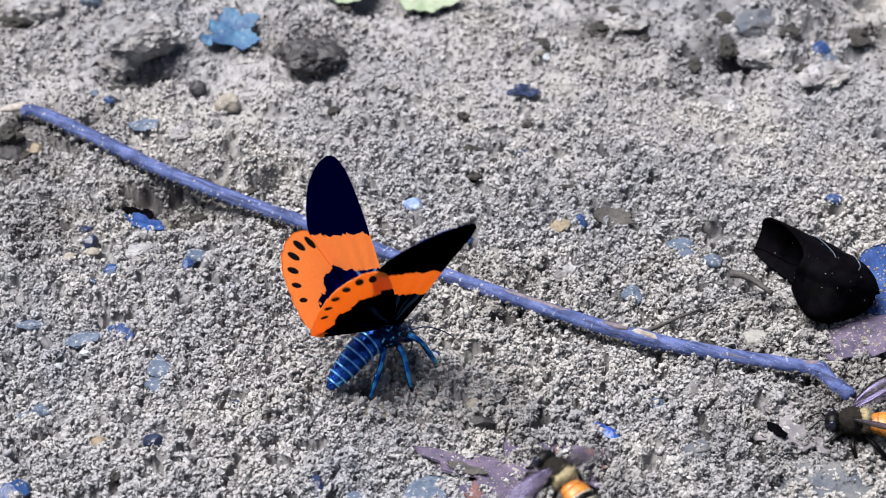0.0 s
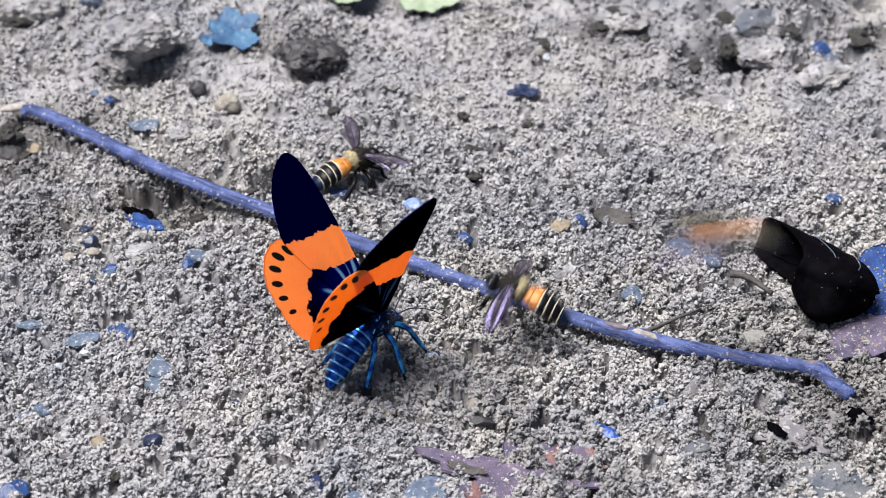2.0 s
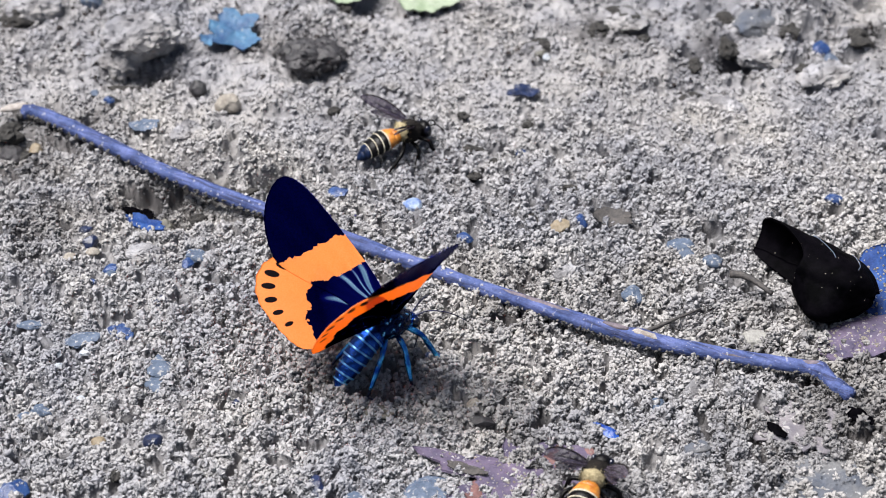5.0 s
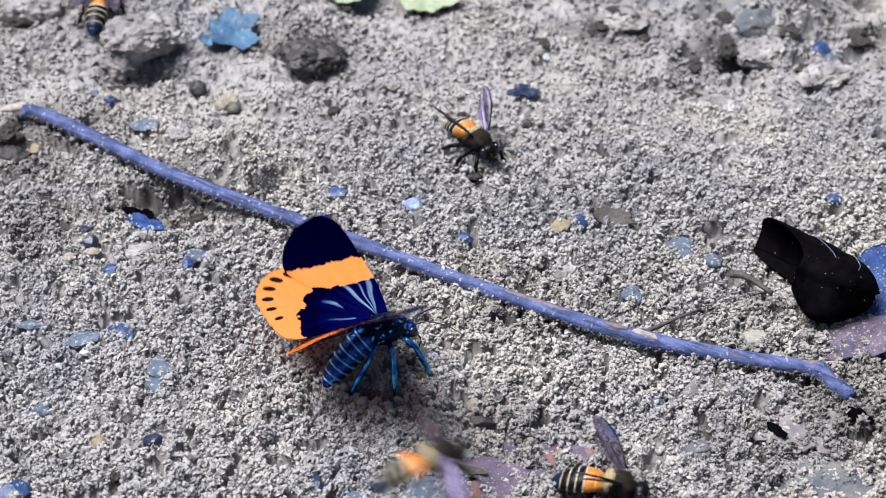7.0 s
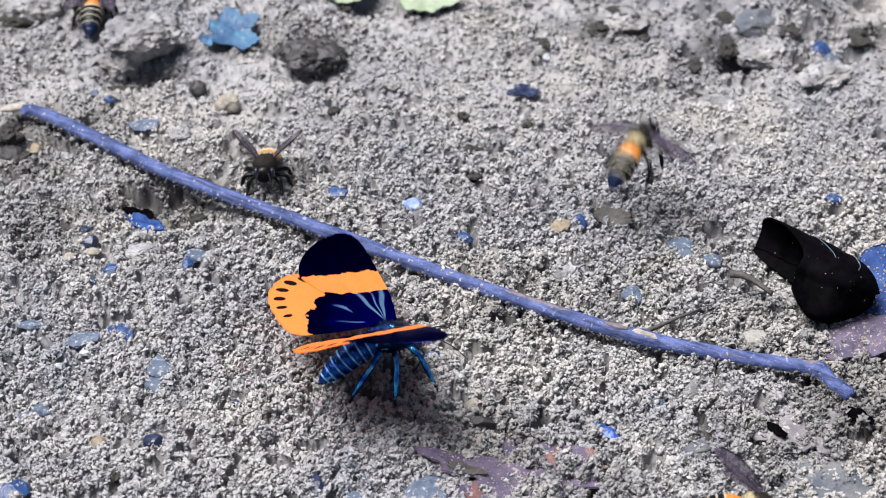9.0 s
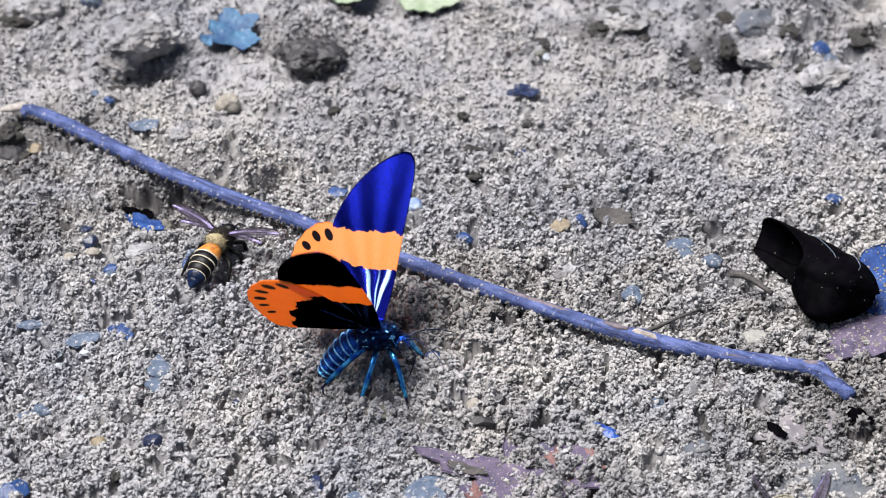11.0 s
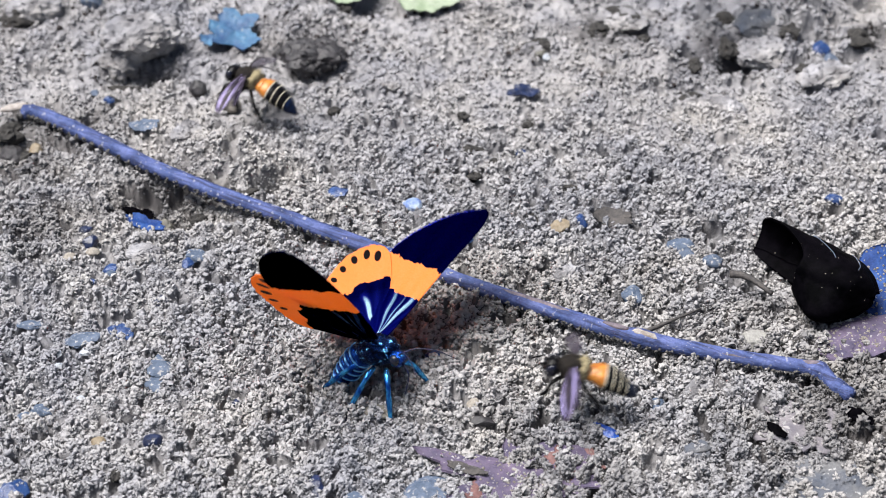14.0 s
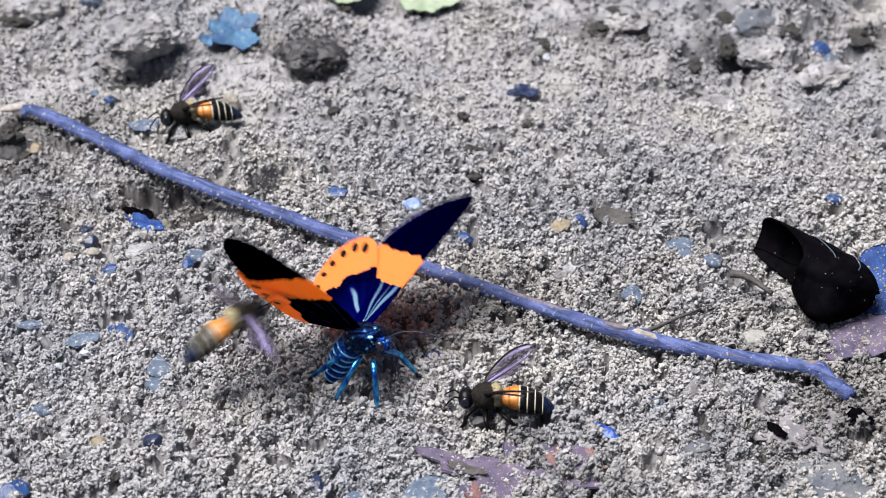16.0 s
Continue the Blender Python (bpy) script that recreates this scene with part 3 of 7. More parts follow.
# clods of caked soil
clod(-63.6, 66.6, 17, 11, 9.0, "large caked lump of grey-tan soil", 24, 0.12, 1.6)
clod(-68.4, 63.8, 9, 7, 6, "caked lump of grey-tan soil", -30, 0.35)
clod(-89.3, 83.5, 13, 9, 6, "rough lump of caked soil", 10, 0.4)
clod(-27.5, 66.0, 13, 10, 6.5, "dark damp lump of soil", 8, 0.3, 0.0, STONES["black"])
clod(68.0, 68.2, 12, 10, 5.5, "rough lump of soil with a dark hollow below", 15, 0.35)
clod(52.3, 54.5, 10, 7, 3, "low crumbly lump of soil", 0, 0.4)
clod(79.8, 58.3, 12, 8, 3.6, "low crumbly lump of soil", 25, 0.4)
clod(38.8, 81.2, 11, 8, 3.6, "low crumbly lump of soil", -20, 0.4)
clod(-55.6, -2.0, 6.5, 5, 3.4, "small pale lump of soil", 0, 0.35)
clod(43.7, -40.5, 6, 5, 3, "small pale lump of soil", 30, 0.35)
clod(22.4, -8.7, 5.5, 5, 2.6, "small pale lump of soil", 30, 0.35)
clod(58.6, 48.2, 7, 6, 3, "low crumbly lump of soil", -35, 0.45)
clod(-11.0, 54.1, 6, 5, 3, "low crumbly lump of soil", 0, 0.45)
clod(7.4, 27.9, 6, 5, 3, "low crumbly lump of soil", 20, 0.45)
clod(19.3, 68.2, 6, 5, 3.6, "low crumbly lump of soil", 50, 0.4)
clod(-51.5, 36.7, 7, 5, 3, "low crumbly lump of soil", 50, 0.45)
pebble(-44.0, 46.6, 5.6, 4.6, 4.2, "beige", "rounded beige pebble caked in dust", 10, 0.3, 0.1)
pebble(-50.4, 51.6, 3.8, 4.0, 3.6, "black", "dark brown crumb of soil", 40, 0.3, 0.15)
# coloured pebbles and chips
pebble(-5.9, 14.0, 4.2, 3.4, 2.2, "ice", "pale blue and white quartz chip", 15, 0.3, 0.3)
pebble(-20.0, 17.0, 4.4, 4.6, 2.2, "blue", "blue angular stone chip", 60, 0.25, 0.35)
pebble(22.0, 5.7, 4.2, 3.4, 2.8, "amber", "tan amber pebble on sandy soil", 0, 0.3, 0.15)
pebble(26.1, 7.2, 2.8, 4.2, 2.4, "blue", "small blue stone chip", 20, 0.3, 0.3)
pebble(4.1, 3.0, 3.2, 3.2, 1.8, "blue", "small dusty blue pebble", 0, 0.3, 0.25)
pebble(44.5, -0.4, 6.6, 5.6, 3.8, "grey_blue", "grey-blue pebble dusted with sand", -35, 0.35, 0.15)
pebble(49.9, -5.2, 4.2, 3.6, 3.0, "grey_blue", "rounded grey-blue pebble on sandy soil", 20, 0.3, 0.12)
pebble(34.4, -14.8, 4.6, 5.4, 2.8, "grey_blue", "dusty grey-blue stone on sandy soil", 10, 0.4, 0.2)
pebble(55.0, -27.7, 5.2, 4.4, 3.8, "cream", "round whitish pebble on sandy soil", 0, 0.3, 0.06)
pebble(75.1, 14.4, 4.6, 3.6, 2.4, "blue", "bright blue stone chip", 10, 0.3, 0.3)
pebble(82.3, 67.5, 4.4, 4.6, 2.6, "grey_blue", "grey-blue pebble on sandy soil", 20, 0.3, 0.2)
pebble(32.4, 26.5, 2.2, 2.6, 2.8, "black", "small dark standing chip", 0, 0.25, 0.35)
pebble(-65.9, 0.3, 3.2, 3.4, 2.8, "navy", "dark navy pebble on sandy soil", 10, 0.3, 0.25)
pebble(-67.7, 5.5, 3.0, 2.6, 1.8, "navy", "dark blue grey chip", 50, 0.35, 0.25)
pebble(-54.4, 14.4, 4.2, 4.0, 3.2, "olive", "olive grey pebble on sandy soil", 0, 0.3, 0.15)
pebble(-69.3, -3.8, 2.4, 2.4, 1.8, "beige", "small cream pebble on sandy soil", 0, 0.3, 0.1)
pebble(-68.5, 47.4, 2.8, 2.4, 1.8, "blue", "small blue chip on sandy soil", 0, 0.3, 0.3)
pebble(-51.3, -15.7, 3.2, 3.0, 2.0, "navy", "dark blue pebble on sandy soil", 0, 0.35, 0.25)
pebble(-35.3, -43.9, 1.9, 1.8, 1.8, "navy", "tiny dark blue pebble", 0, 0.3, 0.2)
pebble(-48.2, -54.0, 3.6, 3.2, 2.4, "navy", "dark grey-blue pebble on sandy soil", 20, 0.3, 0.2)
pebble(-53.0, -47.8, 4.2, 2.6, 1.8, "black", "flat black chip on sandy soil", -12, 0.3, 0.3)
pebble(27.5, -51.9, 5.8, 2.6, 2.4, "sapphire", "elongated glossy blue crystal chip", -38, 0.3, 0.35)
pebble(-20.5, -63.7, 2.8, 5.0, 2.6, "navy", "upright dark navy pebble", 10, 0.3, 0.2)
pebble(-13.9, -66.3, 4.2, 3.0, 2.0, "grey_blue", "pale blue pebble on sandy soil", 0, 0.35, 0.2)
pebble(-68.0, -45.1, 4.2, 3.0, 2.0, "grey_blue", "grey-blue pebble on sandy soil", 5, 0.35, 0.25)
pebble(-70.9, -46.9, 3.0, 2.4, 1.6, "grey_blue", "small grey-blue pebble on sandy soil", 25, 0.35, 0.25)
pebble(-69.9, -64.9, 5.6, 5.2, 2.2, "blue", "deep blue angular chip", 30, 0.35, 0.35)
pebble(-81.5, 34.1, 3.0, 3.0, 2.6, "amber", "small yellowish pebble on sandy soil", 0, 0.3, 0.1)
pebble(-86.3, 33.3, 5.2, 6.2, 4.2, "black", "dark lump of damp soil", 0, 0.35, 0.1)
pebble(5.2, -44.2, 2.6, 2.2, 1.6, "beige", "small tan pebble on sandy soil", 0, 0.35, 0.2)
pebble(36.5, -44.6, 2.4, 2.6, 1.8, "grey_blue", "small pale grey-blue pebble", 0, 0.35, 0.2)
pebble(41.9, -56.7, 4.6, 3.2, 1.6, "dusty", "flat whitish chip on sandy soil", 12, 0.4, 0.3)
pebble(-1.8, -31.0, 2.8, 2.0, 1.6, "blue", "small blue chip on sandy soil", 0, 0.35, 0.25)
pebble(-47.3, -4.3, 2.4, 2.8, 1.6, "blue", "small dusty blue chip", 0, 0.35, 0.25)
pebble(-61.0, -8.5, 2.4, 2.0, 1.4, "grey_blue", "small blue grey pebble", 0, 0.35, 0.2)
pebble(-64.2, -11.0, 2.0, 1.8, 1.2, "blue", "tiny blue chip on sandy soil", 0, 0.35, 0.25)
pebble(-62.1, -41.1, 1.7, 1.8, 1.2, "pale", "tiny white chip on sandy soil", 0, 0.35, 0.25)
pebble(-67.1, -33.3, 1.6, 1.4, 1.0, "pale", "tiny white chip on sandy soil", 0, 0.35, 0.25)
pebble(21.9, 65.5, 1.8, 2.0, 1.4, "pale", "tiny white chip on sandy soil", 0, 0.35, 0.25)
pebble(-71.5, 50.7, 2.2, 2.0, 1.6, "grey_blue", "tiny bluish chip on sandy soil", 0, 0.35, 0.25)
pebble(6.8, -48.7, 4.4, 2.4, 1.6, "black", "flat dark chip on sandy soil", 8, 0.4, 0.3)
pebble(-63.9, -26.3, 4.2, 3.0, 1.4, "grey_blue", "flat dusty grey-blue stone", 0, 0.45, 0.25)
pebble(-44.2, -28.3, 3.4, 2.4, 1.4, "grey_blue", "flat dusty grey-blue stone", 20, 0.45, 0.25)
pebble(-49.1, -37.9, 4.6, 5.0, 1.6, "grey_blue", "flat dusty grey-blue stone", -10, 0.5, 0.2)
pebble(39.9, -27.8, 1.9, 1.6, 1.3, "pale", "tiny pale chip on sandy soil", 0, 0.35, 0.25)
pebble(20.5, 67.1, 3.4, 3.0, 2.2, "olive", "dark grey pebble on sandy soil", 0, 0.4, 0.15)
pebble(15.3, 31.4, 2.4, 2.2, 1.6, "blue", "small dusty blue pebble", 0, 0.4, 0.2)
pebble(-1.8, -52.5, 3.0, 3.4, 2.0, "olive", "grey crumb of stone", 0, 0.4, 0.15)
# near-black lumps, mostly painted in for shaded cavities, and further chips
pebble(61.2, 69.1, 4.2, 6.5, 4, "cavity_dark", "near-black lump, mostly put in for shaded cavities", 10, 0.38, 0.05, "humus_lump", "soil lump", 0.65)
pebble(62.1, 63.8, 4.8, 4.5, 3.6, "cavity_dark", "near-black lump, mostly put in for shaded cavities", 0, 0.38, 0.05, "humus_lump", "soil lump", 0.65)
pebble(38.7, 82.3, 7, 7, 3, "cavity_dark", "near-black lump, mostly put in for shaded cavities", 20, 0.38, 0.05, "humus_lump", "soil lump", 0.65)
pebble(33.4, 76.3, 5.4, 4.5, 2.6, "cavity_dark", "near-black lump, mostly put in for shaded cavities", -20, 0.38, 0.05, "humus_lump", "soil lump", 0.65)
pebble(20.6, 69.5, 6.5, 5, 2.6, "cavity_dark", "near-black lump, mostly put in for shaded cavities", 10, 0.38, 0.05, "humus_lump", "soil lump", 0.65)
pebble(61.7, 84.7, 8, 4.5, 3, "cavity_dark", "near-black lump, mostly put in for shaded cavities", 5, 0.38, 0.05, "humus_lump", "soil lump", 0.65)
pebble(74.2, 73.1, 4, 7, 3, "cavity_dark", "near-black lump, mostly put in for shaded cavities", -30, 0.38, 0.05, "humus_lump", "soil lump", 0.65)
pebble(53.2, 63.8, 3.2, 4, 2.6, "cavity_dark", "near-black lump, mostly put in for shaded cavities", 0, 0.38, 0.05, "humus_lump", "soil lump", 0.65)
pebble(50.9, 54.3, 5.5, 3.6, 2.2, "cavity_dark", "near-black lump, mostly put in for shaded cavities", 8, 0.38, 0.05, "humus_lump", "soil lump", 0.65)
pebble(76.1, 60.7, 4, 3.6, 2.6, "cavity_dark", "near-black lump, mostly put in for shaded cavities", 0, 0.38, 0.05, "humus_lump", "soil lump", 0.65)
pebble(89.0, 70.9, 5.5, 6, 3.4, "cavity_dark", "near-black lump, mostly put in for shaded cavities", 20, 0.38, 0.05, "humus_lump", "soil lump", 0.65)
pebble(93.9, 75.4, 4.5, 5, 3, "cavity_dark", "near-black lump, mostly put in for shaded cavities", 0, 0.38, 0.05, "humus_lump", "soil lump", 0.65)
pebble(43.1, 71.3, 3, 3, 2, "cavity_dark", "near-black lump, mostly put in for shaded cavities", 0, 0.38, 0.05, "humus_lump", "soil lump", 0.65)
pebble(5.7, 30.8, 4.4, 3, 2, "cavity_dark", "near-black lump, mostly put in for shaded cavities", 10, 0.38, 0.05, "humus_lump", "soil lump", 0.65)
pebble(8.7, 27.4, 4.6, 2.8, 2, "cavity_dark", "near-black lump, mostly put in for shaded cavities", -10, 0.38, 0.05, "humus_lump", "soil lump", 0.65)
pebble(6.0, 22.8, 3.2, 2.6, 1.8, "cavity_dark", "near-black lump, mostly put in for shaded cavities", 0, 0.38, 0.05, "humus_lump", "soil lump", 0.65)
pebble(17.2, 39.5, 2.4, 2.4, 1.6, "cavity_dark", "near-black lump, mostly put in for shaded cavities", 0, 0.38, 0.05, "humus_lump", "soil lump", 0.65)
pebble(66.6, 19.5, 3.4, 1.8, 1.4, "cavity_dark", "near-black lump, mostly put in for shaded cavities", 35, 0.38, 0.05, "humus_lump", "soil lump", 0.65)
pebble(16.8, 7.9, 2.4, 3.2, 1.8, "cavity_dark", "near-black lump, mostly put in for shaded cavities", 0, 0.38, 0.05, "humus_lump", "soil lump", 0.65)
pebble(-47.2, 14.3, 4, 3, 2, "cavity_dark", "near-black lump, mostly put in for shaded cavities", 0, 0.38, 0.05, "humus_lump", "soil lump", 0.65)
pebble(-22.3, 44.1, 2.6, 2.6, 2, "cavity_dark", "near-black lump, mostly put in for shaded cavities", 0, 0.38, 0.05, "humus_lump", "soil lump", 0.65)
pebble(-87.1, 37.5, 5.5, 6, 4, "cavity_dark", "near-black lump, mostly put in for shaded cavities", 0, 0.38, 0.05, "humus_lump", "soil lump", 0.65)
pebble(-83.3, 32.8, 4, 3.5, 2.6, "cavity_dark", "near-black lump, mostly put in for shaded cavities", 0, 0.38, 0.05, "humus_lump", "soil lump", 0.65)
pebble(-92.2, 81.2, 9, 6, 4, "cavity_dark", "near-black lump, mostly put in for shaded cavities", 0, 0.38, 0.05, "humus_lump", "soil lump", 0.65)
pebble(-64.6, 55.6, 9, 3.5, 2, "cavity_dark", "near-black lump, mostly put in for shaded cavities", 0, 0.38, 0.05, "humus_lump", "soil lump", 0.65)
pebble(-21.5, 84.7, 3, 4, 2, "cavity_dark", "near-black lump, mostly put in for shaded cavities", 0, 0.38, 0.05, "humus_lump", "soil lump", 0.65)
pebble(-38.8, 18.3, 6.5, 2.4, 1.6, "cavity_dark", "near-black lump, mostly put in for shaded cavities", -8, 0.38, 0.05, "humus_lump", "soil lump", 0.65)
pebble(-33.5, 20.8, 4.2, 2.6, 2, "cavity_dark", "near-black lump, mostly put in for shaded cavities", 20, 0.38, 0.05, "humus_lump", "soil lump", 0.65)
pebble(-53.4, -61.5, 2.4, 3, 1.8, "cavity_dark", "near-black lump, mostly put in for shaded cavities", 0, 0.38, 0.05, "humus_lump", "soil lump", 0.65)
pebble(24.8, 18.0, 3.6, 2.6, 2, "cavity_dark", "near-black lump, mostly put in for shaded cavities", -25, 0.38, 0.05, "humus_lump", "soil lump", 0.65)
pebble(4.1, 43.1, 2.6, 2.2, 1.6, "cavity_dark", "near-black lump, mostly put in for shaded cavities", 0, 0.38, 0.05, "humus_lump", "soil lump", 0.65)
pebble(67.4, 77.2, 11, 9, 5, "dusty", "rough blue-grey stone in a dark hollow", 15, 0.45, 0.2, "pebble", "pebble", 0.5)
pebble(81.0, 69.5, 5.2, 4.6, 3, "blue", "bright blue stone chip", 10, 0.25, 0.3, "pebble", "pebble")
pebble(-88.6, 86.1, 10, 7, 4, "navy", "dark blue stone half in soil", 5, 0.3, 0.25, "pebble", "pebble")
pebble(-77.0, 87.0, 5, 4, 3, "grey_blue", "grey-blue pebble on sandy soil", 0, 0.3, 0.2, "pebble", "pebble")
pebble(-64.0, -25.9, 7, 5, 1.6, "grey_blue", "flat dusty blue-grey stone", 10, 0.35, 0.2, "pebble", "pebble")
pebble(-57.2, -24.0, 5, 4, 1.4, "blue", "flat dusty blue chip", -20, 0.35, 0.2, "pebble", "pebble")
pebble(-49.4, -34.2, 4.5, 6, 1.4, "grey_blue", "flat dusty blue-grey stone", 5, 0.35, 0.2, "pebble", "pebble")
pebble(-44.1, -27.4, 4, 3.5, 1.2, "grey_blue", "flat dusty blue-grey stone", 30, 0.35, 0.2, "pebble", "pebble")
pebble(-74.0, -22.0, 5, 3, 1.4, "grey_blue", "flat dusty blue-grey stone", 0, 0.35, 0.2, "pebble", "pebble")
pebble(-68.0, -29.9, 2.4, 1.8, 1.3, "pale", "small white chip on sandy soil", -10, 0.3, 0.25, "pebble", "pebble")
pebble(-63.1, -29.1, 2.6, 2, 1.3, "pale", "small white chip on sandy soil", 20, 0.3, 0.25, "pebble", "pebble")
pebble(-57.4, -53.5, 2.6, 2.2, 1.5, "amber", "small yellowish pebble on sandy soil", 0, 0.3, 0.15, "pebble", "pebble")
pebble(-65.1, -2.4, 2.6, 2.2, 1.6, "beige", "small cream pebble on sandy soil", 0, 0.3, 0.15, "pebble", "pebble")
pebble(-61.4, -6.9, 3, 2.6, 1.6, "blue", "small dusty blue chip", 0, 0.3, 0.25, "pebble", "pebble")
pebble(-45.7, -2.4, 4.6, 4, 2, "grey_blue", "dusty blue-grey crumbled stone", 0, 0.3, 0.25, "pebble", "pebble")
pebble(-11.4, -44.7, 3.8, 1.8, 1.0, "olive", "thin flat grey-brown flake", 4, 0.2, 0.2, "pebble", "pebble")
pebble(36.3, -43.1, 3.4, 3, 2, "grey_blue", "small pale grey-blue pebble", 0, 0.3, 0.2, "pebble", "pebble")
pebble(41.9, -55.6, 5.4, 3.6, 2, "dusty", "whitish blue-grey chip on soil", 10, 0.3, 0.25, "pebble", "pebble")
leaf_piece(16.4, 49.7, 6, 4, STONES["navy"], "leaf_scrap", "small slate-violet flake on soil", "leaf", 10, (8, 4), 0.15, 0.25, 0.9)
leaf_piece(-58.4, 12.5, 6.5, 3.2, DEAD_LEAF, "leaf_scrap", "black scrap of dead leaf", "leaf", -14, (8, 4), 0.15, 0.25, 0.9)
# flat stones at the rim
clod(64.0, -63.6, 21, 18, 5.0, "broad low lump of pale blue-grey crust", 10, 0.66, 0.0, STONES["dusty"])
pebble(-2.0, -64.9, 9.0, 8.6, 3.4, "grey_blue", "flat blue-grey stone half under leaf litter", 5, 0.4, 0.15, "flat_stone", "stone", 0.16, 4)
# leaf litter
leaf_piece(-44.7, 73.4, 11, 11, LEAF_PALE_BLUE, "leaf_scrap", "torn bluish scrap of leaf on soil", "leaf", 25, (12, 4), 0.25, 0.3, 1.6)
leaf_piece(-49.9, 69.8, 4, 4, LEAF_PALE_BLUE, "leaf_scrap", "small bluish scrap of leaf", "leaf", 0, (5, 4), 0.2, 0.3, 1.2)
leaf_piece(-57.2, 9.2, 8, 3.6, LEAF_BLUE, "leaf_scrap", "narrow violet-blue scrap of leaf", "leaf", -22, (6, 4), 0.2, 0.2, 0.9)
leaf_piece(32.2, 7.2, 6.4, 5.0, TWIG_DARK, "leaf_scrap", "dark brown scrap of dead leaf", "leaf", -8, (10, 6), 0.25, 0.25, 0.9)
sand_on(leaf_piece(13.9, -62.5, 26, 16, LEAF_MAUVE, "leaf_scrap", "flat mauve-brown piece of rotting leaf", "leaf", -12, (1, 1), 0.02, 0.45, 0.05, 0.3), 260, 0.10, 0.32)
leaf_piece(21.4, -58.6, 8, 6, LEAF_RUST, "leaf_scrap", "rusty red-brown flake of leaf", "leaf", -10, (2, 2), 0.05, 0.35, 0.35)
leaf_piece(8.8, -65.2, 8, 6, LEAF_RUST, "leaf_scrap", "brown flake of leaf", "leaf", 10, (2, 2), 0.05, 0.35, 0.35)
leaf_piece(61.4, -49.3, 15, 12, LEAF_DUSTY, "leaf_scrap", "dusty mauve piece of rotting leaf", "leaf", 0, (1, -1), 0.02, 0.4, -0.2)
sand_on(leaf_piece(74.2, -27.4, 19, 9, LEAF_MAUVE, "leaf_scrap", "purplish flat dead leaf", "leaf", 18, (8, -4), 0.06, 0.12, 1.2), 160, 0.10, 0.34)
sand_on(leaf_piece(82.5, -16.0, 17, 18, LEAF_BLUE, "blue_leaf", "bluish leaf dusted with sand behind the curled one", "leaf", 10, (22, -12), 0.12, 0.06, 3.6), 420, 0.10, 0.34)
leaf_piece(70.2, -48.7, 5.4, 3.0, DEAD_LEAF, "leaf_scrap", "small black scrap of dead leaf", "leaf", -42, (8, 4), 0.2, 0.2, 1.0)
leaf_piece(55.9, -51.5, 4.4, 1.6, DEAD_LEAF, "leaf_scrap", "thin black scrap of dead leaf", "leaf", -52, (8, 4), 0.2, 0.2, 0.8)
leaf_piece(-3.7, 89.9, 15, 17, LEAF_GREEN, "green_leaf", "pale green torn leaf lying on soil", "leaf", 4, (6, 0), 0.06, 0.12, 2.2)
leaf_piece(-21.6, 92.3, 13, 15, LEAF_GREEN, "green_leaf", "pale green torn leaf lying on soil", "leaf", -6, (6, 0), 0.06, 0.12, 2.2)
leaf_piece(3.8, -61.0, 6.4, 1.6, TWIG_DARK, "bark_sliver", "short brown sliver of bark", "bark", -22, (4, 4), 0.1, 0.2, 1.4)
leaf_piece(-10.7, -46.5, 4.6, 2.2, STONES["olive"], "leaf_scrap", "thin grey flake on soil", "leaf", -6, (6, 0), 0.1, 0.2, 0.7)
leaf_piece(-62.4, 79.5, 6.0, 3.0, LEAF_BLUE, "leaf_scrap", "small bluish scrap of leaf", "leaf", 0, (6, 0), 0.1, 0.2, 1.0)
leaf_piece(-60.1, 37.7, 6.0, 4.0, STONES["grey_blue"], "leaf_scrap", "dusty bluish flake on soil", "leaf", 10, (6, 0), 0.1, 0.2, 0.8)



